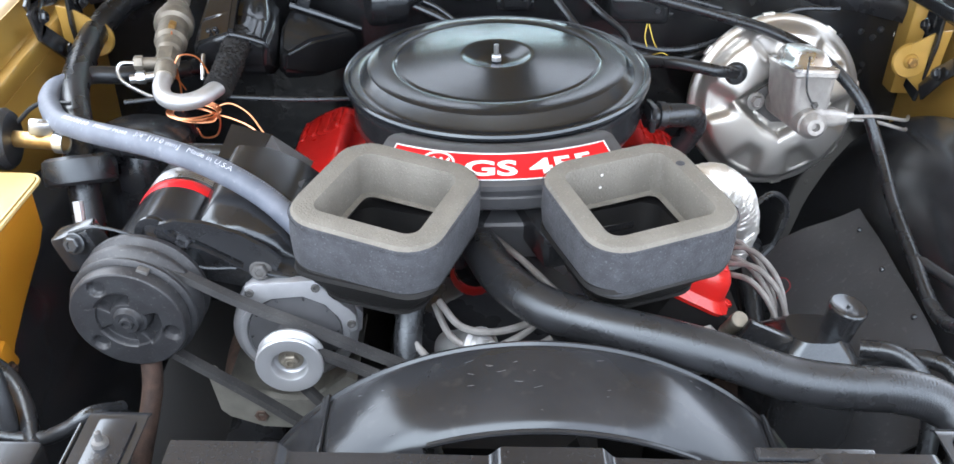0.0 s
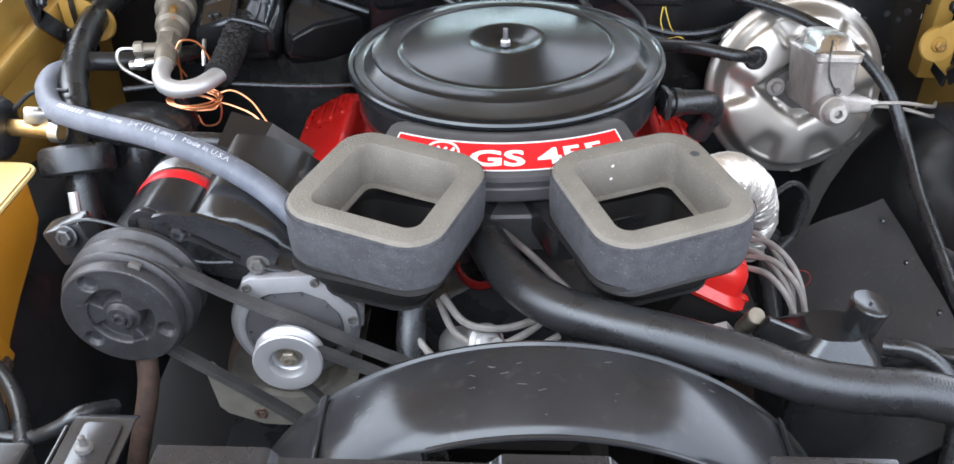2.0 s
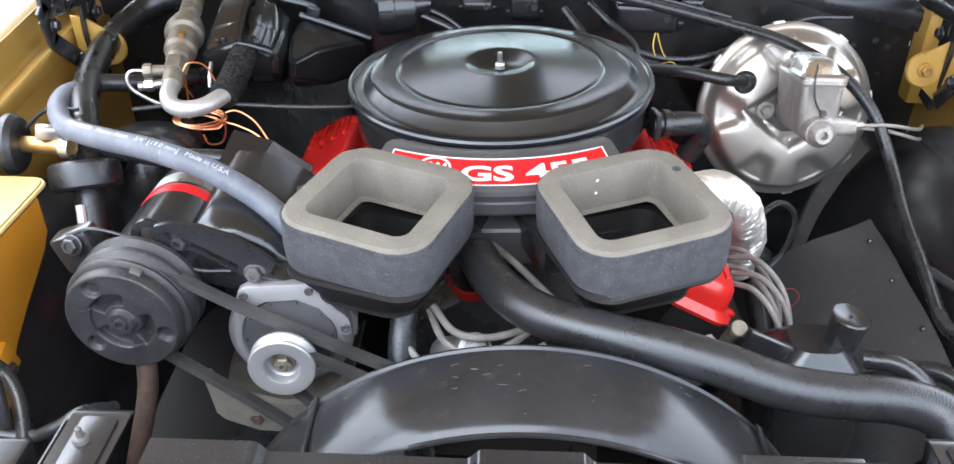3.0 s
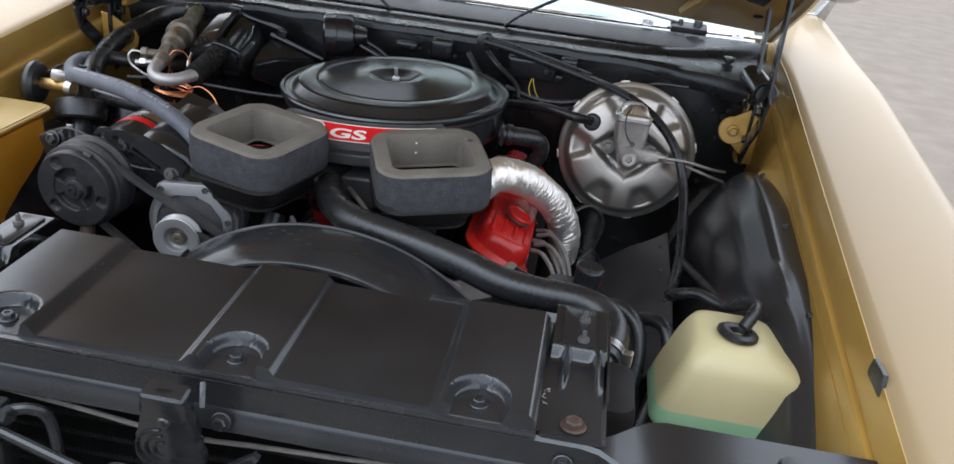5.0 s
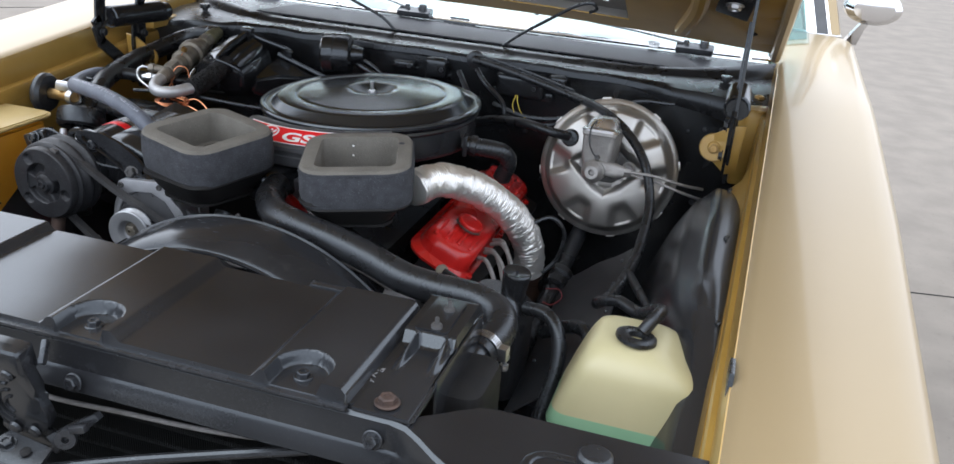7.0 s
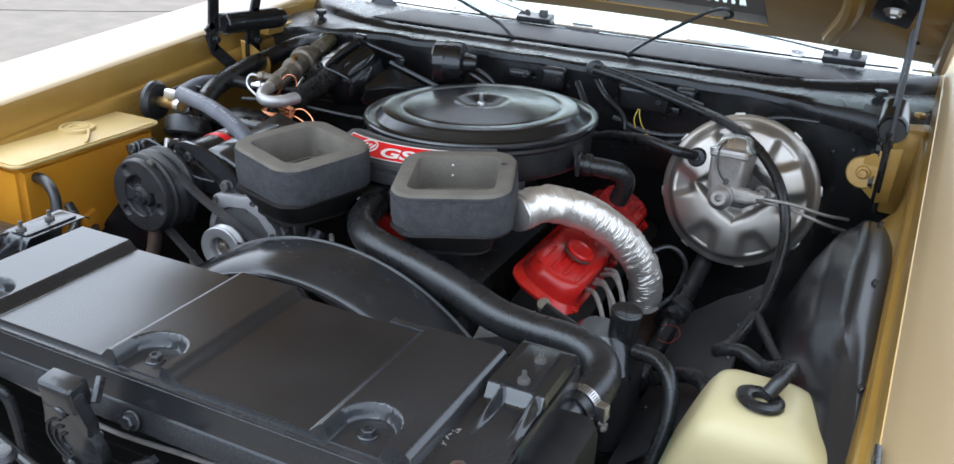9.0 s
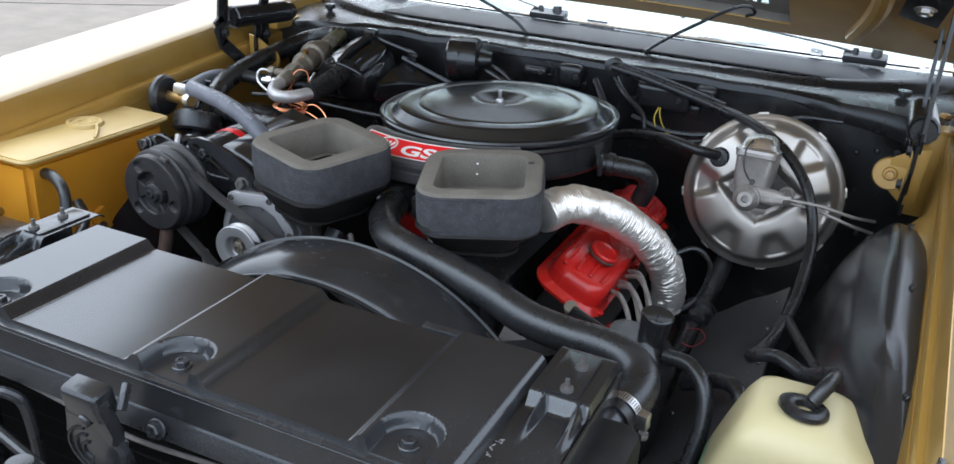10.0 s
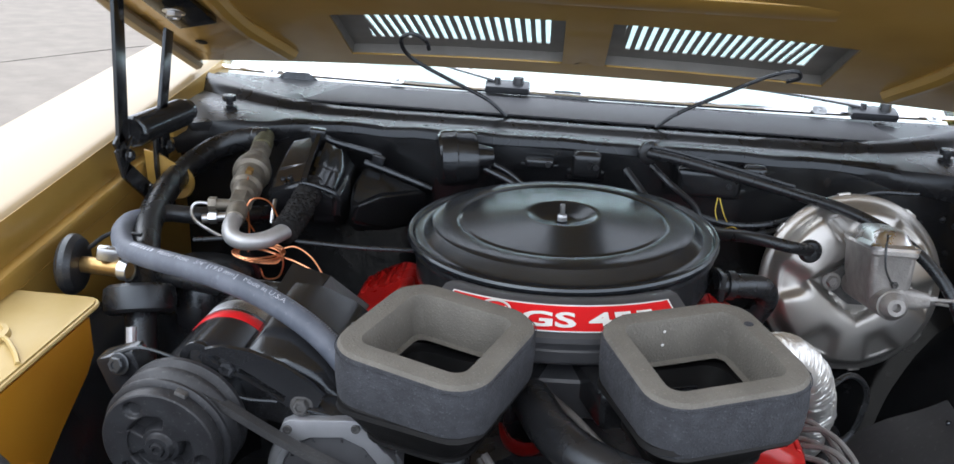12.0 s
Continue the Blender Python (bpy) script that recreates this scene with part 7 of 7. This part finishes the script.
def heater_case():
    root = thing("heater_case", "glossy black moulded evaporator case on the firewall", "heater case", at=(-0.38, 1.392, 0.896))
    # sloped slab with a split flange beside a rounded half
    def shell(rows, bevel, segs, name, label=""):
        bm = loft(rows)
        bmesh.ops.bevel(bm, geom=bm.edges[:], offset=bevel, segments=segs, affect="EDGES")
        return part(name, bm, GLOSSBLACK, root, label, angle=60)
    shell([[(-0.466, 1.252, 0.880), (-0.401, 1.248, 0.885), (-0.403, 1.243, 0.946), (-0.461, 1.250, 0.924)],
           [(-0.470, 1.30, 0.850), (-0.405, 1.30, 0.850), (-0.409, 1.300, 0.962), (-0.463, 1.300, 0.942)],
           [(-0.474, 1.43, 0.830), (-0.420, 1.43, 0.830), (-0.424, 1.405, 0.974), (-0.472, 1.412, 0.960)]], 0.006, 3, "main_case", "glossy black sloped half")
    shell([[(-0.403, 1.256, 0.880), (-0.356, 1.262, 0.882), (-0.356, 1.258, 0.922), (-0.378, 1.252, 0.938), (-0.403, 1.250, 0.940)],
           [(-0.405, 1.31, 0.850), (-0.352, 1.31, 0.855), (-0.352, 1.31, 0.936), (-0.378, 1.305, 0.952), (-0.407, 1.303, 0.958)],
           [(-0.415, 1.43, 0.830), (-0.355, 1.43, 0.840), (-0.362, 1.395, 0.944), (-0.392, 1.402, 0.962), (-0.419, 1.403, 0.970)]], 0.009, 4, "side_bulge", "bulged glossy half")
    part("split_flange", loft([[(x - 0.003, y, z), (x + 0.004, y, z), (x + 0.004, y, z + 0.009), (x - 0.003, y, z + 0.009)] for x, y, z in ((-0.402, 1.244, 0.880), (-0.402, 1.241, 0.944), (-0.408, 1.300, 0.961), (-0.421, 1.403, 0.973))]), PLASTIC, root, "raised black seam")
    part("front_lip", tube([(-0.405, 1.243, 0.944), (-0.385, 1.244, 0.940), (-0.360, 1.252, 0.928), (-0.352, 1.258, 0.914)], 0.0035, 8, 6), PLASTIC, root, "front lip of the case")
    part("top_clip", box((0.026, 0.022, 0.016), T(-0.424, 1.402, 0.978, 0, 5, 8), 0.003), PLASTIC, root, "square black clip")
    shell([[(-0.345, 1.272, 0.872), (-0.333, 1.262, 0.880), (-0.327, 1.268, 0.908), (-0.343, 1.285, 0.905)],
           [(-0.352, 1.34, 0.835), (-0.292, 1.33, 0.845), (-0.300, 1.325, 0.908), (-0.352, 1.345, 0.918)],
           [(-0.355, 1.43, 0.820), (-0.235, 1.43, 0.830), (-0.240, 1.405, 0.893), (-0.345, 1.402, 0.932)]], 0.006, 3, "lower_duct", "glossy lower duct")
    for pts in (((-0.418, 1.410, 0.972), (-0.397, 1.410, 0.963), (-0.330, 1.415, 0.946), (-0.322, 1.411, 0.937)), ((-0.347, 1.402, 0.935), (-0.290, 1.410, 0.914), (-0.236, 1.419, 0.893))):
        part("stay", tube(pts, 0.0055, 8, 4), GLOSSBLACK, root, "black stay")
    part("stay_lug", box((0.022, 0.012, 0.018), T(-0.325, 1.408, 0.938, 10, 15), 0.004), PLASTIC, root)
    part("hook", tube([(-0.314, 1.36, 0.879), (-0.297, 1.355, 0.858), (-0.287, 1.355, 0.872), (-0.288, 1.36, 0.888)], 0.0022, 8), IRON, root, "small wire hook")
    for x, y, z in ((-0.440, 1.262, 0.940), (-0.430, 1.262, 0.943)):
        bolt(root, (x, y, z), (0, -0.4, 1), 0.0045, 0.004, 0, CHASSIS)
    can = thing("vacuum_canister", "round two-part black canister on the firewall", "canister", at=(-0.19, 1.40, 0.96))
    mm = aim((-0.222, 1.372, 0.960), (1, 0.25, 0.04))
    part("drum", lathe([(0, 0), (0.038, 0.001), (0.043, 0.005), (0.0445, 0.012), (0.0445, 0.022), (0.0455, 0.024), (0.0455, 0.028), (0.044, 0.030), (0.044, 0.056), (0.041, 0.062), (0.022, 0.066), (0.015, 0.090), (0, 0.090)], mm, 40), GLOSSBLACK, can, "glossy black drum")
    part("pipe", tube([(-0.15, 1.39, 0.945), (-0.10, 1.385, 0.925), (-0.05, 1.36, 0.905)], 0.006, 10), PLASTIC, can)
    part("pipe", tube([(-0.15, 1.40, 0.955), (-0.11, 1.40, 0.938), (-0.07, 1.385, 0.915)], 0.004, 10), PLASTIC, can)
    return root


heater_case()
single("vacuum_line", tube([(-0.53, 1.13, 0.885), (-0.44, 1.15, 0.888), (-0.30, 1.17, 0.878), (-0.16, 1.20, 0.872)], 0.0035, 8), RUBBER, "thin black line across to the engine", "hose")
single("bright_stub", tube([(-0.515, 0.905, 0.862), (-0.510, 0.890, 0.83), (-0.500, 0.875, 0.80)], 0.006, 10), ALU, "bare metal pipe stub beside the compressor", "pipe")
bat = thing("battery", "black battery with a grey clamp and a red cable", "battery", at=(-0.5, 0.45, 0.7))
part("case", box((0.17, 0.24, 0.19), T(-0.515, 0.45, 0.722), 0.006), PLASTIC, bat, "black battery case")
part("terminal_clamp", join(lathe([(0.006, 0), (0.018, 0), (0.019, 0.006), (0.017, 0.018), (0.007, 0.020), (0.006, 0.016)], T(-0.452, 0.475, 0.819, 15, -10), 24), box((0.03, 0.014, 0.012), T(-0.468, 0.465, 0.826, 0, 0, 30), 0.003)), STEEL, bat, "grey terminal clamp")
part("cable", tube([(-0.458, 0.44, 0.824), (-0.445, 0.41, 0.826), (-0.45, 0.36, 0.815)], 0.006, 10), WIRERED, bat, "red cable")
single("loom", tube([(-0.60, 0.60, 0.80), (-0.545, 0.54, 0.835), (-0.52, 0.50, 0.82), (-0.505, 0.44, 0.83), (-0.49, 0.38, 0.80)], 0.008, 10), RUBBER, "black cable loom beside the battery", "cable")
single("side_rod", tube([(-0.70, 0.62, 0.735), (-0.58, 0.60, 0.735), (-0.45, 0.58, 0.73)], 0.006, 10), RUSTY, "thin rusty rod low beside the tank", "rod")
single("brown_pipe", tube([(-0.392, 0.735, 0.775), (-0.395, 0.725, 0.73), (-0.41, 0.70, 0.66), (-0.425, 0.69, 0.60)], 0.011, 14), RUSTY, "rusty brown pipe below the compressor", "pipe")


# ---- driver side and small things ----
def washer_bottle():
    root = thing("washer_bottle", "milky plastic washer bottle with green fluid and a black grommet", "washer bottle", at=(0.58, 0.64, 0.6))
    # the moulding leans over: its widest corner sits low on one side and high on the other
    levels = ((0.600, 0.565, 0.610, 0.62, 0.69), (0.655, 0.525, 0.643, 0.60, 0.71), (0.682, 0.498, 0.656, 0.592, 0.722), (0.694, 0.488, 0.660, 0.590, 0.726), (0.702, 0.4865, 0.662, 0.589, 0.727), (0.721, 0.4925, 0.667, 0.589, 0.728),
              (0.748, 0.502, 0.672, 0.591, 0.729), (0.772, 0.511, 0.6765, 0.594, 0.729), (0.783, 0.5155, 0.678, 0.596, 0.729), (0.791, 0.519, 0.675, 0.599, 0.728), (0.799, 0.523, 0.662, 0.604, 0.727), (0.811, 0.530, 0.634, 0.616, 0.723), (0.8155, 0.540, 0.622, 0.626, 0.715))
    secs = []
    for z, x0, x1, y0, y1 in levels:
        secs.append([((x0 + x1) / 2 + x, (y0 + y1) / 2 + y, z) for x, y in rrect(x1 - x0, y1 - y0, min(0.024, (x1 - x0) * 0.3), 6)])
    part("bottle", loft(secs[5:]), MILKY, root, "milky yellow plastic bottle", angle=50)
    part("fluid_level", loft(secs[:6]), GREENFLUID, root, "green fluid showing through", angle=50)
    part("cap", lathe([(0.010, 0.002), (0.0115, 0.009), (0.015, 0.0105), (0.022, 0.0105), (0.0265, 0.0075), (0.0272, 0.003), (0.024, 0.0), (0, 0)], T(0.586, 0.653, 0.8155, -4, 4), 30, warp=lambda r, h, a: (r * (1 + 0.10 * max(0.0, math.cos(a - 2.6)) ** 6 * (r > 0.02)), h)), RUBBER, root, "black rubber grommet cap with a notched rim")
    return root


washer_bottle()
CABLE = [(0.112, 1.412, 0.985), (0.165, 1.402, 0.979), (0.25, 1.396, 0.962), (0.335, 1.370, 0.949), (0.405, 1.312, 0.945), (0.468, 1.252, 0.926), (0.516, 1.200, 0.885), (0.540, 1.150, 0.828), (0.542, 1.07, 0.785), (0.535, 0.97, 0.765), (0.520, 0.88, 0.760), (0.510, 0.82, 0.775), (0.518, 0.795, 0.792), (0.545, 0.778, 0.806), (0.578, 0.750, 0.808), (0.603, 0.725, 0.830), (0.610, 0.697, 0.844), (0.604, 0.672, 0.845), (0.592, 0.657, 0.828)]
lead = thing("washer_loom", "glossy black loom from firewall to washer bottle", "cable loom", at=(0.4, 1.2, 0.9))
part("loom", tube(CABLE, 0.0088, 14, 8), RUBBER, lead)
part("thin_wire", tube([Vector(p) + Vector((0.004, 0.002, 0.010)) for p in CABLE[:4]], 0.003, 8), RUBBER, lead)
part("branch", tube([(0.533, 0.98, 0.766), (0.550, 0.93, 0.770), (0.575, 0.86, 0.775), (0.605, 0.79, 0.775), (0.622, 0.745, 0.76), (0.630, 0.72, 0.70)], 0.007, 12), RUBBER, lead, "thinner black branch")
part("grommet", lathe([(0.009, -0.004), (0.018, -0.003), (0.019, 0.004), (0.012, 0.008), (0.009, 0.008)], aim((0.112, 1.414, 0.985), (0.6, -1, 0)), 20), RUBBER, lead, "firewall grommet")
single("loop_wire", tube([(0.335, 1.065, 0.775), (0.375, 1.085, 0.792), (0.402, 1.09, 0.765), (0.395, 1.085, 0.715), (0.372, 1.075, 0.685)], 0.004, 8), RUBBER, "black wire loop beside the foil duct", "wire")
single("red_lead", tube([(0.385, 1.06, 0.662), (0.41, 1.055, 0.668), (0.418, 1.05, 0.655), (0.402, 1.045, 0.640), (0.385, 1.045, 0.642)], 0.0010, 8), WIRERED, "thin red wire end", "wire")
single("side_wire", tube([(0.485, 1.14, 0.70), (0.490, 1.08, 0.655), (0.520, 1.00, 0.63), (0.56, 0.93, 0.61)], 0.005, 8), RUBBER, "black wire along the splash flap", "wire")
shaft = thing("steering_shaft", "black steering shaft with a ribbed joint", "steering shaft", at=(0.38, 1.2, 0.65))
part("shaft", rod((0.40, 1.40, 0.70), (0.372, 1.00, 0.58), 0.017, 16), CHASSIS, shaft)
part("joint", lathe([(0.018, 0), (0.030, 0.004), (0.031, 0.020), (0.026, 0.024), (0.029, 0.03), (0.029, 0.05), (0.018, 0.054)], aim((0.386, 1.19, 0.637), (-0.07, -1, -0.3)), 24), RUBBER, shaft, "rubber joint")

breather = thing("breather_hose", "black moulded breather hose from the air cleaner", "hose", at=(0.24, 1.13, 0.87))
part("hose", tube([(0.188, 1.120, 0.890), (0.212, 1.126, 0.888), (0.240, 1.138, 0.884), (0.260, 1.150, 0.876), (0.268, 1.160, 0.856), (0.255, 1.170, 0.820)], 0.0165, 18, 8), RUBBER, breather)
part("collar", lathe([(0.0175, -0.006), (0.0195, -0.005), (0.0195, 0.005), (0.0175, 0.006)], aim((0.208, 1.124, 0.889), (1, 0.2, -0.1)), 22, close=True), RUBBER, breather, "raised collar")
part("flange", box((0.008, 0.030, 0.038), T(0.194, 1.120, 0.890, 0, 0, 12), 0.002), CHASSIS, breather, "flange at the air cleaner")

# plug leads and the ignition coil in the gap below the foam boxes
LEADS = ([(-0.03, 0.90, 0.835), (0.005, 0.85, 0.835), (0.045, 0.82, 0.812), (0.085, 0.80, 0.785), (0.12, 0.79, 0.765)],
         [(-0.085, 0.79, 0.815), (-0.06, 0.765, 0.800), (-0.025, 0.76, 0.797), (0.01, 0.77, 0.800), (0.05, 0.80, 0.80)],
         [(-0.09, 0.80, 0.802), (-0.07, 0.765, 0.785), (-0.035, 0.752, 0.778), (0.0, 0.76, 0.788), (0.03, 0.78, 0.80)],
         [(-0.12, 0.77, 0.785), (-0.085, 0.745, 0.760), (-0.045, 0.735, 0.755), (0.0, 0.742, 0.775), (0.04, 0.76, 0.79)],
         [(0.09, 0.79, 0.79), (0.13, 0.785, 0.795), (0.17, 0.785, 0.785), (0.20, 0.79, 0.765)],
         [(0.05, 0.80, 0.785), (0.10, 0.775, 0.782), (0.15, 0.77, 0.770), (0.19, 0.775, 0.75)])
for pts in LEADS:
    single("plug_lead", tube(pts, 0.0042, 8), WIREGREY, "dull grey spark plug lead", "plug lead", "plug leads")
for k, (out, back, rise, drop) in enumerate(((0.000, 0.000, 0.000, 0.655), (0.014, 0.018, 0.008, 0.668), (0.004, 0.040, 0.000, 0.640), (0.018, 0.052, 0.012, 0.660), (0.010, 0.080, 0.004, 0.640))):
    single("plug_lead", tube([(0.284 + out * 0.4, 0.945 + back, 0.752 + rise * 0.4), (0.306 + out * 0.7, 0.918 + back, 0.760 + rise), (0.328 + out, 0.892 + back * 0.8, 0.741 + rise), (0.340 + out * 1.1, 0.874 + back * 0.7, 0.704), (0.334 + out, 0.862 + back * 0.7, drop)], 0.0038, 8), WIREGREY, "dull grey spark plug lead beside the valve cover", "plug lead", "plug leads")
coil_can = thing("ignition_coil", "dull silver ignition coil among the plug leads", "ignition coil", at=(-0.03, 0.79, 0.75))
cm = aim((-0.040, 0.765, 0.770), (0.5, -0.55, 0.5))
part("can", lathe([(0, -0.06), (0.021, -0.058), (0.022, 0.0), (0.0235, 0.003), (0.0235, 0.007), (0.018, 0.010)], cm, 28), ALU, coil_can, "dull silver can")
part("tower", lathe([(0.018, 0.008), (0.014, 0.014), (0.008, 0.016), (0.0075, 0.026), (0, 0.026)], cm, 20), ALU, coil_can)
sender = thing("engine_stub", "grey cast lifting stub beside the valve cover", "lifting stub", at=(0.24, 0.80, 0.76))
part("stub", rod((0.262, 0.845, 0.735), (0.262, 0.812, 0.782), 0.010, 16), BRONZE, sender)
bypass = thing("bypass_hose", "black bypass hose with pale printed bars between belts and coil", "hose", at=(-0.10, 0.76, 0.75))
part("hose", tube([(-0.115, 0.80, 0.81), (-0.118, 0.765, 0.765), (-0.105, 0.73, 0.71), (-0.085, 0.70, 0.66)], 0.016, 18), RUBBER, bypass)
for k in range(6):
    part("printed_bar", box((0.006, 0.0012, 0.0035), T(-0.117 + 0.0022 * k, 0.7475 - 0.0052 * k, 0.7605 - 0.0085 * k, -38, 10, -12), 0), PRINT, bypass, smooth=False)
single("front_bracket", loft([[(0.24, 0.785, 0.752), (0.36, 0.795, 0.735), (0.36, 0.795, 0.715), (0.24, 0.785, 0.73)], [(0.24, 0.81, 0.752), (0.36, 0.82, 0.735), (0.36, 0.82, 0.715), (0.24, 0.81, 0.73)]]), BLACK, "black pump bracket below the valve cover", "bracket")
single("exhaust_trim", loft([[(0.16, 0.80, 0.70), (0.24, 0.80, 0.73), (0.26, 0.82, 0.70), (0.17, 0.82, 0.66)], [(0.16, 0.84, 0.72), (0.24, 0.84, 0.75), (0.26, 0.86, 0.72), (0.17, 0.86, 0.68)]]), ALU, "bare grey head casting corner", "casting")

# firewall fittings behind the air cleaner
def firewall_fitting(name, size, at, label, mt=None):
    root = thing(name, label, "firewall fitting", "firewall fittings", at)
    part("housing", box(size, T(*at), 0.012, 4), mt or PLASTIC, root)
    part("flange", box((size[0] * 1.25, 0.004, size[2] * 0.35), T(at[0], at[1] + 0.01, at[2] - size[2] * 0.45), 0.0015), CARPET, root)
    bolt(root, (at[0] + size[0] * 0.3, at[1] - size[1] / 2, at[2]), (0, -1, 0), 0.005, 0.004, 0, CHASSIS)
    return root


firewall_fitting("relay_box", (0.050, 0.03, 0.046), (0.018, 1.445, 0.948), "square black relay box on the firewall", CARPET)
firewall_fitting("wiper_motor", (0.105, 0.05, 0.050), (0.215, 1.435, 0.940), "black wiper motor housing on the firewall", CARPET)
firewall_fitting("junction_block", (0.04, 0.03, 0.03), (0.29, 1.445, 0.955), "small black junction block on the firewall", CARPET)
firewall_fitting("ballast_block", (0.05, 0.02, 0.018), (-0.06, 1.448, 0.945), "small black resistor block on the firewall")
for pts, r, mt, lab in (([(0.225, 1.36, 0.935), (0.228, 1.352, 0.925), (0.234, 1.350, 0.910), (0.240, 1.352, 0.900)], 0.0009, WIREYELLOW, "thin yellow wire on the firewall"),
                        ([(0.222, 1.36, 0.935), (0.219, 1.350, 0.918), (0.224, 1.348, 0.902)], 0.0009, WIREYELLOW, "thin yellow wire on the firewall"),
                        ([(0.235, 1.35, 0.888), (0.248, 1.342, 0.895), (0.258, 1.344, 0.888), (0.250, 1.35, 0.878), (0.238, 1.35, 0.882)], 0.0009, WIREYELLOW, "thin yellow wire loop on the firewall"),
                        ([(0.17, 1.38, 0.905), (0.25, 1.36, 0.893), (0.33, 1.375, 0.900), (0.42, 1.40, 0.935)], 0.005, RUBBER, "black wire along the firewall"),
                        ([(0.19, 1.37, 0.892), (0.26, 1.35, 0.882), (0.33, 1.37, 0.890), (0.40, 1.40, 0.915)], 0.004, RUBBER, "black wire along the firewall"),
                        ([(0.12, 1.41, 0.965), (0.15, 1.38, 0.945), (0.19, 1.37, 0.915), (0.20, 1.36, 0.89)], 0.005, RUBBER, "black wire along the firewall"),
                        ([(0.08, 1.41, 0.955), (0.11, 1.38, 0.925), (0.14, 1.37, 0.885)], 0.006, RUBBER, "black wire along the firewall"),
                        ([(0.40, 1.40, 0.90), (0.46, 1.41, 0.945), (0.54, 1.41, 0.952)], 0.004, RUBBER, "black wire along the firewall")):
    single("firewall_wire", tube(pts, r, 8), mt, lab, "wire", "firewall wires")

single("battery_cable", tube([(-0.545, 0.7, 0.795), (-0.522, 0.69, 0.78), (-0.496, 0.66, 0.772), (-0.474, 0.62, 0.766), (-0.455, 0.58, 0.769)], 0.0085, 12), RUBBER, "thick black battery cable beside the coolant tank", "cable", "battery cables")
single("battery_cable", tube([(-0.51, 0.62, 0.769), (-0.469, 0.62, 0.765), (-0.437, 0.62, 0.78), (-0.415, 0.63, 0.791), (-0.399, 0.66, 0.77)], 0.0075, 12), RUBBER, "black cable curving towards the radiator bracket", "cable", "battery cables")
